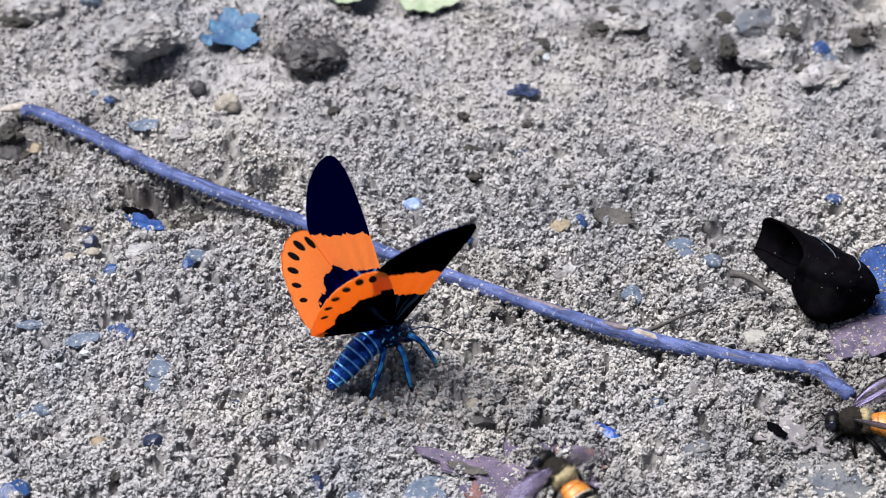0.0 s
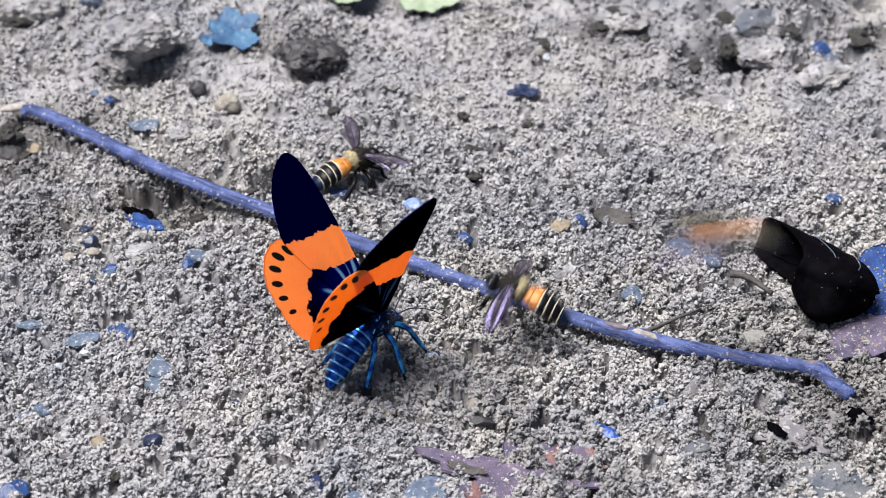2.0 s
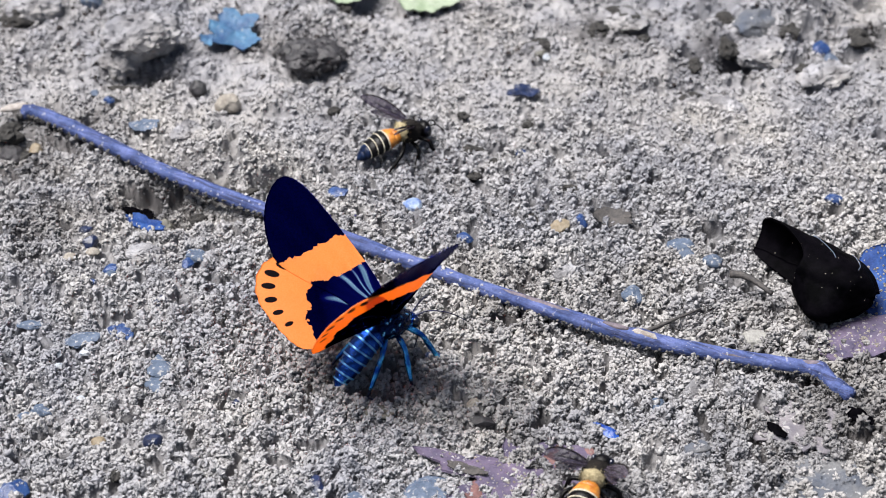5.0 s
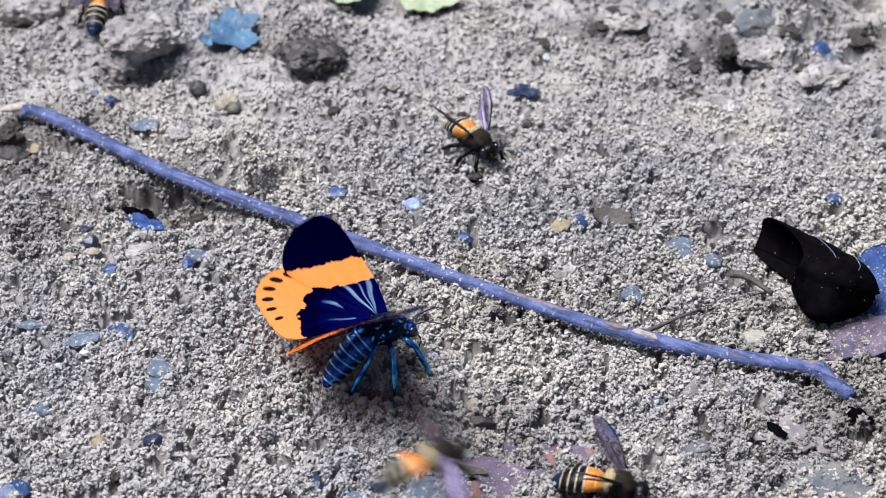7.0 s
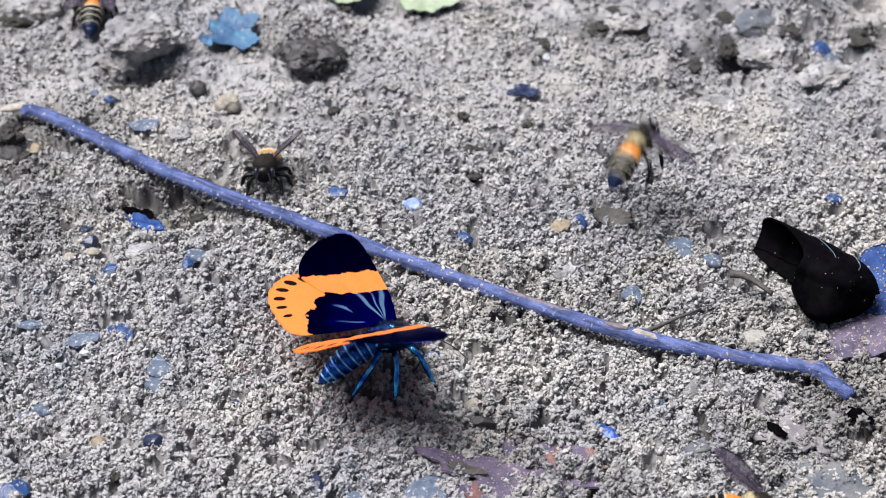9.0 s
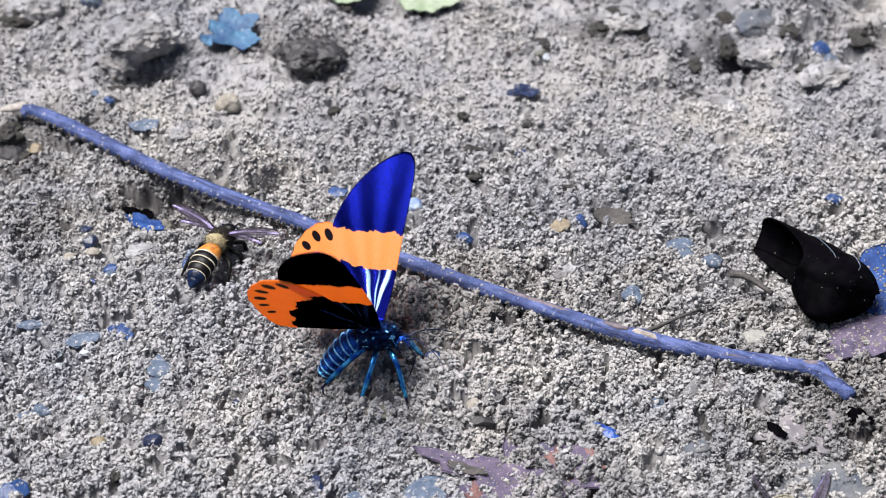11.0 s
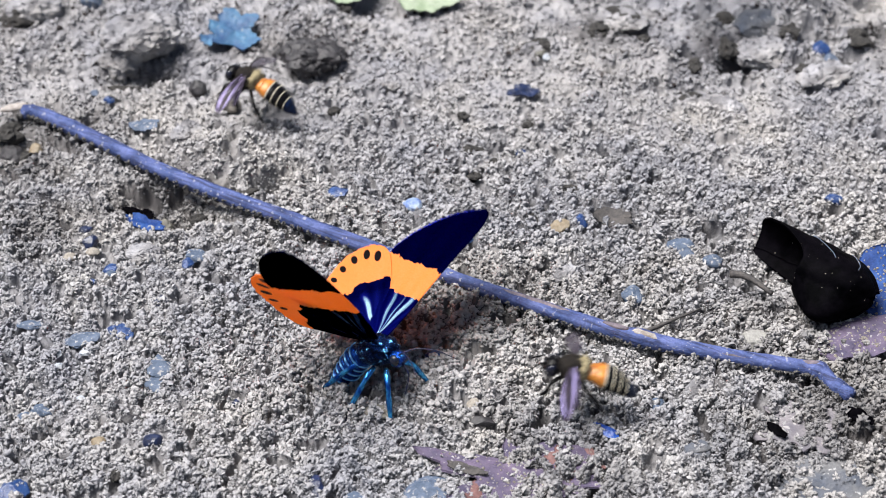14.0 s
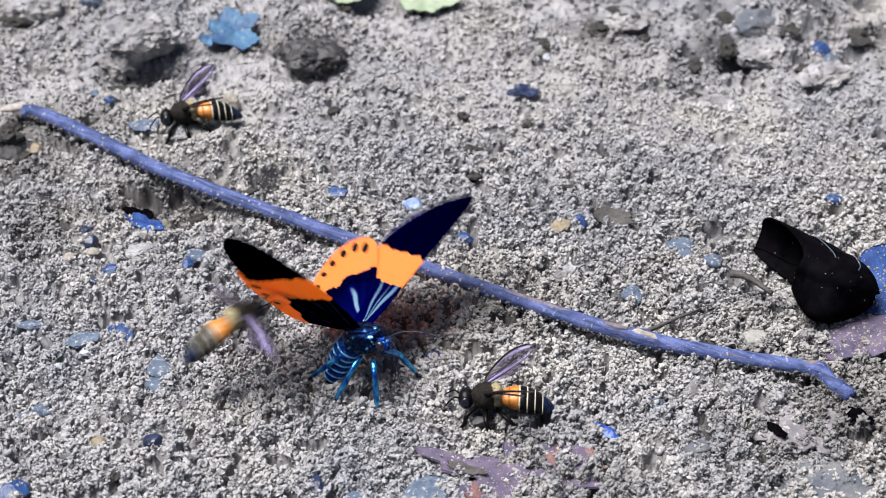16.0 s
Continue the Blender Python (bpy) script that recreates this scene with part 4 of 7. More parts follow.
def fallen_twig():
    twig = tagged(new("twig"), "long thin violet-blue twig lying across the soil", "twig")
    line = [Vector(p) for p in curve([(-85.0, 40.7, 2.6), (-80.8, 40.4, 2.3), (-69.0, 32.3, 2.0), (-53.2, 20.7, 1.8), (-38.2, 11.5, 1.8), (-28.2, 5.7, 1.9), (-14.0, -2.7, 2.1), (1.6, -12.0, 2.1), (16.8, -20.0, 2.0), (27.6, -25.5, 1.9), (35.3, -28.9, 1.9), (50.7, -33.6, 1.9), (60.2, -36.0, 2.0), (64.4, -37.2, 2.0), (66.9, -40.4, 1.8), (69.6, -43.6, 1.5)], 120)]
    for i, p in enumerate(line):
        p.z += 0.55 + 0.15 * noise.noise(Vector((i * 0.21, 0, 0)))
    radii = []
    for i in range(120):
        t = i / 119
        r = 1.55 - 0.22 * t + 0.14 * noise.noise(Vector((i * 0.35, 5, 0))) + 0.08 * noise.noise(Vector((i * 1.1, 9, 0)))
        r += 0.35 * math.exp(-((t - 0.664) / 0.014) ** 2) + 0.40 * math.exp(-((t - 0.875) / 0.018) ** 2)
        radii.append(r * (0.75 if i in (0, 119) else 1))
    v, f = tube(line, radii, 20)
    v = [p + Vector((0, 0, 1)) * 0.10 * noise.noise(p * 1.5) + Vector((0, 1, 0)) * 0.08 * noise.noise(p * 2.5) for p in v]
    sand_on(part("stem", mesh_of("stem", v, f, TWIG), twig), 260, 0.07, 0.2)
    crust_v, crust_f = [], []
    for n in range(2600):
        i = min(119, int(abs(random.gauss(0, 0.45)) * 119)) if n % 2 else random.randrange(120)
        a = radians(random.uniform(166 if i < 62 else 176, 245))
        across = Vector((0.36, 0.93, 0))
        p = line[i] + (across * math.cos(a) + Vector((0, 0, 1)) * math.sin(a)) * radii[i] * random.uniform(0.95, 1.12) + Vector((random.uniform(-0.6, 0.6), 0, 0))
        q, base = random.uniform(0.12, 0.36), len(crust_v)
        for d in ((1, 0, 0), (-1, 0, 0), (0, 1, 0), (0, -1, 0), (0, 0, 1), (0, 0, -1)):
            crust_v.append(p + Vector(d) * q * random.uniform(0.7, 1.3))
        for x, y, z in ((0, 2, 4), (2, 1, 4), (1, 3, 4), (3, 0, 4), (2, 0, 5), (1, 2, 5), (3, 1, 5), (0, 3, 5)):
            crust_f.append((base + x, base + y, base + z))
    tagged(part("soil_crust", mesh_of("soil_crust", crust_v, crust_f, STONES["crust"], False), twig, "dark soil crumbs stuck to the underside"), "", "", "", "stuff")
    k = line[79]
    v, f = tube([k + Vector((-3.2, 1.2, 0.9)), k + Vector((-0.8, 0.2, 1.5)), k + Vector((2.0, -0.9, 1.3)), k + Vector((4.6, -1.9, 0.6))], [0.25, 0.75, 0.7, 0.2], 10, 0.5)
    part("bare_wood", mesh_of("bare_wood", v, f, TWIG_PALE), twig, "pale torn patch of bare wood")
    for i0, i1, up in ((58, 70, 0.75), (72, 78, 0.95), (82, 94, 0.55), (97, 106, 0.8)):
        mid = [line[i] + Vector((0, -0.45 if up < 0.7 else 0.1, up * radii[i])) for i in range(i0, i1)]
        v, f = tube(mid, [0.62 * math.sin(math.pi * (j + 0.6) / (i1 - i0 + 0.2)) ** 0.6 for j in range(i1 - i0)], 8, 0.75)
        part("bark_strip", mesh_of("bark_strip", v, f, TWIG_BROWN), twig, "strip of mauve-brown bark")
    e = line[0]
    v, f = tube([e + Vector((2.4, 0.2, 0.9)), e + Vector((0.2, 0.7, 1.0)), e + Vector((-2.6, 0.9, 0.4)), e + Vector((-4.6, 1.0, -0.2))], [0.3, 1.3, 1.1, 0.4], 12, 0.6)
    part("broken_end", mesh_of("broken_end", v, f, TWIG_PALE), twig, "whitish splintered end")
    s = [Vector(p) for p in curve([(35.4, -27.1, 2.6), (38.1, -25.3, 2.4), (41.8, -22.5, 2.0), (46.2, -19.6, 1.8)], 14)]
    v, f = tube(s, [0.42 - 0.022 * i + 0.05 * (i % 3) for i in range(14)], 8)
    part("side_shoot", mesh_of("side_shoot", v, f, TWIG_DARK), twig, "thin dark side shoot")


fallen_twig()


def curled_leaf():
    """A dead leaf rolled into a loose cone, open towards one end."""
    leaf = tagged(new("curled_leaf"), "black dead leaf rolled into a tube on the soil", "leaf")
    ax, ay, bx, by = 56.4, -7.0, 76.0, -22.6
    length, turn = math.hypot(bx - ax, by - ay), math.atan2(by - ay, bx - ax)

    def f(u, v):
        a = -2.2 + v * 2 * math.pi * 1.22
        r = (6.0 + 0.3 * u - 4.9 * u ** 7) * (1.0 - 0.10 * v) * (1 + 0.05 * math.sin(3 * a + 2 * u))
        flare = 1 + 1.25 * max(0.0, -math.sin(a + 0.5)) * max(0.0, -math.cos(a)) * math.sin(math.pi * min(1, u * 1.1))
        way = math.degrees(a) % 360
        back = 13.0 * rise(way, 5, 125) * (1 - rise(way, 262, 305))
        edge = float(back - 1.2) * (1 - u) + 0.8 * noise.noise(Vector((math.cos(a) * 1.2, math.sin(a) * 1.2, u * 2)))
        along = u * length + edge
        y, z = r * flare * math.cos(a), r * 0.90 * math.sin(a)
        ridge = 0.10 * abs(math.sin(u * 9.0 + 0.8 * math.cos(a))) + 0.18 * noise.noise(Vector((along * 0.4, a * 1.5, 3)))
        return along, y * (1 + ridge * 0.1), z + ridge + 5.3

    v, fc = sheet(f, 60, 90, 0.3)
    sand_on(part("blade", mesh_of("blade", v, fc, DEAD_LEAF), leaf), 60, 0.05, 0.13)
    for k, u0 in enumerate((0.42, 0.74)):
        pts = [f(u0 + 0.06 * math.sin(i * 0.5 + k), 0.16 + 0.34 * i / 15) for i in range(16)]
        pts = [Vector(p) + (Vector((0, p[1], p[2] - 5.2)).normalized() * 0.2) for p in pts]
        w, g = tube(pts, [0.09] * 16, 6)
        part("vein", mesh_of("vein", w, g, STONES["grey_blue"]), leaf, "pale leaf vein")
    stalk = [Vector(p) for p in curve([(-1.2, -4.6, 0.6), (1.2, -4.0, 1.0), (4.0, -4.4, 1.2), (8.0, -5.5, 1.2)], 12)]
    w, g = tube(stalk, [0.75 - 0.03 * i for i in range(12)], 8)
    part("stalk", mesh_of("stalk", w, g, TWIG_DARK), leaf, "short dark stalk")
    leaf.matrix_basis = place(ax, ay, ground_at(ax, ay) + 0.7, 0, 0, math.degrees(turn))


curled_leaf()

# ------------------------------------------------------------------ moth
HINGE = (1.2, 0.0, 2.3)
FORE_RIM = [(0.0, 3.5), (4.5, 4.1), (9.0, 4.3), (15.7, 4.2), (22.5, 4.1), (26.6, 3.8), (29.4, 3.0), (30.6, 1.5), (30.1, -0.5), (28.6, -2.9), (26.7, -4.9), (24.4, -6.7), (21.4, -8.3), (18.6, -9.3), (15.8, -9.6), (11.5, -7.8), (5.5, -4.0), (0.0, -1.5)]
HIND_RIM = [(0.0, 1.5), (6.0, -0.5), (12.5, -4.4), (16.2, -7.6), (17.2, -10.2), (16.6, -12.9), (14.6, -15.2), (11.8, -16.5), (8.8, -16.7), (5.6, -16.4), (2.8, -15.9), (0.4, -14.8), (-1.0, -12.2), (-1.2, -7.0), (-0.8, -2.0)]
SPOTS = [(14.9, -9.4), (14.6, -11.9), (12.9, -13.7), (10.5, -14.7), (7.9, -14.9), (5.2, -14.4)]


def fore_band(u, v):
    """Above 0.5 where the forewing is orange."""
    w = u + 0.06 * v
    return 0.5 + min(w - 8.9 - 0.05 * v * v * 0.2, 15.5 + 0.06 * v - w) * 1.0


def hind_band(u, v):
    d = math.hypot(u * 0.90, v * 0.92 + 0.3) - 10.6 + 0.45 * math.sin(u * 1.3 + v * 0.7)
    return 0.5 + d


def margin_spot(u, v):
    """Above 0.5 inside one of the long spots along the hindwing's margin."""
    best = 0.0
    for sx, sy in SPOTS:
        wx, wy = sx - 4.0, sy + 1.0
        n = math.hypot(wx, wy)
        along, across = ((u - sx) * wx + (v - sy) * wy) / n, ((u - sx) * -wy + (v - sy) * wx) / n
        best = max(best, 1.0 - 0.5 * math.hypot(along / (0.55 + 0.055 * sx), across / (0.28 + 0.026 * sx)))
    return best


def streaks(u, v, hind):
    """Pale rays that fan out from the wing's root over a blue sheen."""
    d, a = math.hypot(u, v - 1.5), math.degrees(math.atan2(v - 1.5, u))
    fade = max(0.0, 1 - d / 11.0) ** 0.6 * min(1.0, d / 1.2)
    rays = ((-18, 3.2, 1.0), (-3, 2.0, 0.6), (9, 3.8, 1.1)) if not hind else ((-50, 3.6, 1.0), (-80, 3.0, 0.4))
    s = sum(k * math.exp(-((a - c - 1.2 * math.sin(d)) / w) ** 2) for c, w, k in rays)
    return min(1.0, s * fade * 1.7 + 0.34 * max(0.0, 1 - d / 10.5) ** 0.5)


def wing_mesh(name, rim_points, side, hind):
    rim = curve([(x, y) for x, y in rim_points] + [rim_points[0]], 170)
    rho = 64
    root = np.array((0.6, 1.2 if not hind else -1.0))

    def f(u, v):
        k = min(int(round(u * 169)), 169)
        ragged = 1 + (0.010 if hind else 0.004) * noise.noise(Vector((k * 0.33, side * 3, 5 if hind else 1))) + (0.005 * math.sin(k * 0.62) if hind else 0)
        p = root + (np.array(rim[k]) - root) * max(v, 0.01) * ragged
        x, y = p
        vein = 0.03 * math.sin(math.atan2(y - 1.5, x + 0.5) * 26)
        z = -0.0012 * x * x + 0.45 * math.sin(min(x, 30) / 30 * math.pi) + vein * min(1, x / 8) - (0.15 if hind else 0) - (0.012 * (y + 8) ** 2 if hind and y < -8 else 0)
        return side * x, y, z

    v, fc = sheet(f, 170, rho, 0.16)
    me = mesh_of(name, v, fc, WING)
    me.materials.append(WING_UNDER)
    for p in me.polygons:
        p.material_index = 1 if p.normal.z < 0 else 0
    band = [(hind_band if hind else fore_band)(side * x, y) for x, y, z in v]
    me.attributes.new("band", 'FLOAT', 'POINT').data.foreach_set("value", band)
    me.attributes.new("spot", 'FLOAT', 'POINT').data.foreach_set("value", [margin_spot(side * x, y) if hind else 0.0 for x, y, z in v])
    me.attributes.new("streak", 'FLOAT', 'POINT').data.foreach_set("value", [streaks(side * x, y, hind) for x, y, z in v])
    return me


def leg_mesh(name, joints, radii, material, n=18):
    line = [Vector(p) for p in curve(joints, n)]
    r = [np.interp(i / (n - 1) * (len(radii) - 1), range(len(radii)), radii) for i in range(n)]
    v, f = tube(line, r, 8)
    return mesh_of(name, v, f, material)


def wing_pose(side, flap, sweep, twist=0.0, fore=0.0):
    return place(side * HINGE[0], HINGE[1], HINGE[2]) @ pose(0, 0, 0, 0, -side * flap, 0) @ pose(0, 0, 0, 0, 0, side * sweep) @ pose(0, 0, 0, twist + fore, 0, 0)


def hairy(v, f, count, long):
    """The closed body v, f with short hairs standing on it."""
    v, f = [Vector(p) for p in v], list(f)
    body = list(v)
    for _ in range(count):
        p = random.choice(body)
        n = (p.normalized() + Vector((random.uniform(-0.5, 0.5), random.uniform(-0.6, 0.3), random.uniform(-0.3, 0.5)))).normalized()
        side = n.cross(Vector((random.uniform(-1, 1), random.uniform(-1, 1), random.uniform(-1, 1)))).normalized() * 0.055
        b = len(v)
        v += [p - side - n * 0.1, p + side - n * 0.1, p + n.cross(side) - n * 0.1, p + n * long * random.uniform(0.6, 1.3)]
        f += [(b, b + 1, b + 3), (b + 1, b + 2, b + 3), (b + 2, b, b + 3)]
    return v, f


def build_moth():
    moth = tagged(new("moth"), "black and orange day-flying moth with metallic blue body", "moth")
    parts = {}
    v, f = ovoid(2.9, 4.4, 2.8, 28, 18, 0.08, 3)
    v, f = hairy(v, f, 420, 0.55)
    part("thorax", mesh_of("thorax", v, f, THORAX), moth, "metallic blue thorax", place(0, 2.0, 0))
    for k in (-1, 1):
        v, f = ovoid(0.8, 2.0, 0.5, 12, 8, 0.1, k)
        part("tegula", mesh_of("tegula", v, f, THORAX), moth, "pale iridescent shoulder scale tuft", place(k * 1.7, 3.6, 1.5, -12, 0, k * 14))
    v, f = ovoid(1.6, 1.45, 1.5, 22, 16, 0.07, 8)
    head = part("head", mesh_of("head", v, f, IRIDESCENT), moth, "metallic blue-green head", place(0, 6.4, -1.5))
    for k in (-1, 1):
        v, f = ovoid(0.7, 0.9, 1.0, 14, 10)
        part("eye", mesh_of("eye", v, f, MOTH_EYE), head, "dark round eye", place(k * 1.3, 0.35, 0.05))
        me = leg_mesh("antenna", [(k * 0.5, 0.9, 0.9), (k * 1.6, 3.2, 1.4), (k * 3.4, 6.0, 0.6), (k * 5.2, 8.4, -1.2)], [0.15, 0.12, 0.10, 0.05], MOTH_BLACK, 22)
        part("antenna", me, head, "thin black antenna")
    me = leg_mesh("tongue", [(0, 1.0, -0.8), (0, 1.9, -2.6), (0, 1.2, -4.6), (0, 0.2, -6.6)], [0.16, 0.13, 0.11, 0.07], MOTH_BLACK, 16)
    part("tongue", me, head, "thin dark feeding tongue")
    # abdomen: overlapping rings that bend down behind the thorax, each with a pale hind rim
    spine = [Vector(p) for p in curve([(0, -0.6, -0.5), (0, -3.2, -2.0), (0, -5.6, -4.1), (0, -7.9, -6.2), (0, -9.7, -8.1)], 9)]
    girth = (2.2, 2.35, 2.4, 2.35, 2.2, 2.0, 1.7, 1.25, 0.55)
    for i in range(8):
        a, b = spine[i], spine[i + 1]
        w = b - a
        tilt = math.degrees(math.atan2(-w.z, -w.y))
        n, seg_v, seg_f = 26, [], []
        rows = [(w.length * 0.35, girth[i] * 0.80), (0.0, girth[i] * 0.96), (-w.length * 0.45, girth[i] * 1.0 * 0.5 + girth[i + 1] * 0.5 + 0.06), (-w.length * 0.98, girth[i + 1] * 1.04), (-w.length * 1.06, girth[i + 1] * 0.86)]
        for y, r in rows:
            for k in range(n):
                t = 2 * math.pi * k / n
                rr = r * (1 + 0.03 * noise.noise(Vector((3 * math.cos(t), 3 * math.sin(t), i + y))))
                seg_v.append((rr * math.cos(t), y, rr * 0.95 * math.sin(t)))
        for j in range(len(rows) - 1):
            for k in range(n):
                k2 = (k + 1) % n
                seg_f.append((j * n + k, j * n + k2, (j + 1) * n + k2, (j + 1) * n + k)[::-1])
        seg_f += [tuple(range(n)), tuple(range((len(rows) - 1) * n, len(rows) * n))[::-1]]
        seg = part("abdomen_ring", mesh_of("abdomen_ring", seg_v, seg_f, IRIDESCENT), moth, "metallic blue abdomen ring", place(a.x, a.y, a.z, tilt, 0, 0))
        if i < 7:
            r = girth[i + 1] * 1.04
            ring = [(r * math.cos(t), 0.0, 0.95 * r * math.sin(t)) for t in [2 * math.pi * k / 24 for k in range(25)]]
            v, f = tube(ring, [0.19] * 25, 6)
            part("ring_edge", mesh_of("ring_edge", v, f, PALE_RING), seg, "pale cyan rim", place(0, -w.length * 0.95, 0))
    for side in (-1, 1):
        for hind in (False, True):
            name = "hindwing" if hind else "forewing"
            me = wing_mesh(name, HIND_RIM if hind else FORE_RIM, side, hind)
            parts[(name, side)] = part(name, me, moth, "orange wing with black base and black margin spots" if hind else "black wing with an orange band", wing_pose(side, 50, 0))
    legs = []
    for side in (-1, 1):
        for root, knee, foot in (((1.3, 4.6, -1.4), (3.6, 6.6, -2.9), (6.0, 8.8, -8.6)),
                                 ((1.6, 2.4, -1.8), (4.4, 2.2, -3.2), (8.0, 1.0, -8.7)),
                                 ((1.4, 0.4, -1.7), (3.4, -2.0, -3.3), (5.4, -6.4, -8.8))):
            j = [Vector((side * p[0], p[1], p[2])) for p in (root, knee, foot)]
            ankle = j[1] * 0.14 + j[2] * 0.86 + Vector((0, 0, 0.3))
            me = leg_mesh("leg", [j[0], j[0] * 0.5 + j[1] * 0.5 + Vector((0, 0, 0.25)), j[1], j[1] * 0.55 + ankle * 0.45, ankle], [0.42, 0.6, 0.46, 0.55, 0.34], LEG, 26)
            leg = part("leg", me, moth, "slender metallic blue leg")
            me = leg_mesh("tarsus", [ankle * 0.98 + j[1] * 0.02, ankle * 0.5 + j[2] * 0.5, j[2], j[2] + Vector((side * 1.1, 0.5, -0.15))], [0.30, 0.24, 0.20, 0.13], MOTH_BLACK, 16)
            part("tarsus", me, leg, "thin dark jointed foot")
            legs.append(leg)
    return moth, parts, legs


moth, moth_wings, moth_legs = build_moth()

# ------------------------------------------------------------------ bees
BEE_ROOT = {-1: (-1.5, 3.2, 1.6), 1: (1.5, 3.2, 1.6)}


def bee_wing_mesh(name, side, length, width):
    def f(u, v):
        y = -length * u
        w = width * (0.25 + 1.5 * u * (1.15 - u)) if u < 1 else 0.1
        w *= math.sqrt(max(0.02, 1 - u ** 7))
        x = side * (w * (v - 0.35) + 0.6 * u)
        return x, y, 0.25 * math.sin(u * 3) + 0.12 * math.sin(v * 9 + u * 3)

    v, fc = sheet(f, 26, 9, 0.06)
    return mesh_of(name, v, fc, MEMBRANE)


def build_bee():
    bee = tagged(new("honey_bee"), "honey bee with orange and black banded abdomen", "bee", "bees round the moth")
    v, f = ovoid(2.45, 2.7, 2.3, 24, 16, 0.12, 1)
    v, f = hairy(v, f, 420, 0.6)
    part("thorax", mesh_of("thorax", v, f, BEE_DARK_HAIR), bee, "dark brown hairy thorax", place(0, 3.0, 0))
    v, f = ovoid(2.15, 1.35, 1.95, 24, 14, 0.16, 4)
    v, f = hairy(v, f, 360, 0.75)
    part("hair_collar", mesh_of("hair_collar", v, f, BEE_HAIR), bee, "pale tan hair behind the thorax", place(0, 1.6, 0.3))
    v, f = ovoid(1.9, 1.35, 1.75, 20, 14, 0.04, 2, 1.2, 1.2)
    head = part("head", mesh_of("head", v, f, BEE_BLACK), bee, "black head", place(0, 6.5, -0.7))
    for k in (-1, 1):
        v, f = ovoid(0.62, 0.85, 1.25, 12, 10)
        part("eye", mesh_of("eye", v, f, MOTH_EYE), head, "large dark eye", place(k * 1.5, 0.1, 0.2))
        me = leg_mesh("antenna", [(k * 0.5, 1.1, 0.4), (k * 0.9, 2.0, 0.9), (k * 1.3, 3.0, 0.0), (k * 1.6, 3.7, -0.9)], [0.16, 0.14, 0.14, 0.11], BEE_BLACK, 12)
        part("antenna", me, head, "bent black antenna")
    # abdomen: flattened overlapping rings, narrowing and drooping to the tail, with cream hair bands between
    ys = (0.6, -0.8, -2.5, -3.8, -5.1, -6.4, -7.6, -8.6)
    wide = (1.4, 2.1, 2.45, 2.48, 2.28, 1.9, 1.3, 0.35)
    shell = (BEE_ORANGE, BEE_ORANGE, BEE_BLACK, BEE_BLACK, BEE_BLACK, BEE_BLUE, BEE_BLUE)
    for i in range(7):
        n, v, f = 24, [], []
        rows = [(ys[i] + 0.25, wide[i] * 0.9), (ys[i], wide[i] * 0.985)]
        rows += [(ys[i] + (ys[i + 1] - ys[i]) * k, wide[i] + (wide[i + 1] - wide[i]) * k + 0.10 * math.sin(math.pi * k)) for k in (0.35, 0.7, 1.0)]
        rows.append((ys[i + 1] - 0.05, wide[i + 1] * 0.9))
        for y, r in rows:
            for k in range(n):
                t = 2 * math.pi * k / n
                v.append((r * math.cos(t), y, r * 0.74 * math.sin(t) - 0.1 - 0.034 * y * y))
        for j in range(len(rows) - 1):
            f += [(j * n + k, j * n + (k + 1) % n, (j + 1) * n + (k + 1) % n, (j + 1) * n + k)[::-1] for k in range(n)]
        f += [tuple(range(n)), tuple(range((len(rows) - 1) * n, len(rows) * n))[::-1]]
        seg = part("abdomen_ring", mesh_of("abdomen_ring", v, f, shell[i]), bee, "orange abdomen ring" if shell[i] is BEE_ORANGE else "glossy black abdomen ring")
        if 1 <= i <= 4:
            y, r = ys[i + 1], wide[i + 1]
            ring = [(r * math.cos(t), y, r * 0.74 * math.sin(t) - 0.1 - 0.034 * y * y) for t in [2 * math.pi * k / 24 for k in range(25)]]
            v, f = tube(ring, [0.17 - 0.02 * i] * 25, 6)
            part("band", mesh_of("band", v, f, BEE_BAND), seg, "cream hair band")
    for side in (-1, 1):
        fore = part("forewing", bee_wing_mesh("forewing", side, 10.2, 3.7), bee, "smoky translucent wing", bee_wing_pose(side, 45, 35))
        for share, thick in ((1.0, 0.16), (0.45, 0.08), (0.1, 0.07)):
            line = []
            for i in range(12):
                u = 0.02 + 0.9 * i / 11 * (1.0 if share == 1.0 else 0.8)
                w = 3.7 * (0.25 + 1.5 * u * (1.15 - u)) * math.sqrt(max(0.02, 1 - u ** 7))
                line.append((side * (w * (share - 0.35) + 0.6 * u), -10.2 * u, 0.25 * math.sin(u * 3) + 0.12 * math.sin(share * 9 + u * 3)))
            part("wing_vein", leg_mesh("wing_vein", line[::2] + [line[-1]], [thick, thick, thick * 0.6], BEE_DARK_HAIR, 14), fore, "dark wing vein")
        part("hindwing", bee_wing_mesh("hindwing", side, 7.2, 2.3), bee, "smoky translucent wing", bee_wing_pose(side, 30, 25))
        for root, knee, shin, foot in (((1.0, 4.6, -1.6), (2.8, 6.2, -2.0), (3.2, 6.6, -3.6), (3.4, 7.6, -4.7)),
                                       ((1.3, 3.0, -1.8), (3.9, 3.0, -2.2), (4.6, 2.4, -3.7), (5.0, 1.6, -4.7)),
                                       ((1.2, 1.4, -1.7), (3.7, -0.6, -1.8), (4.3, -2.4, -3.3), (4.6, -4.2, -4.7))):
            j = [(side * p[0], p[1], p[2]) for p in (root, knee, shin, foot)]
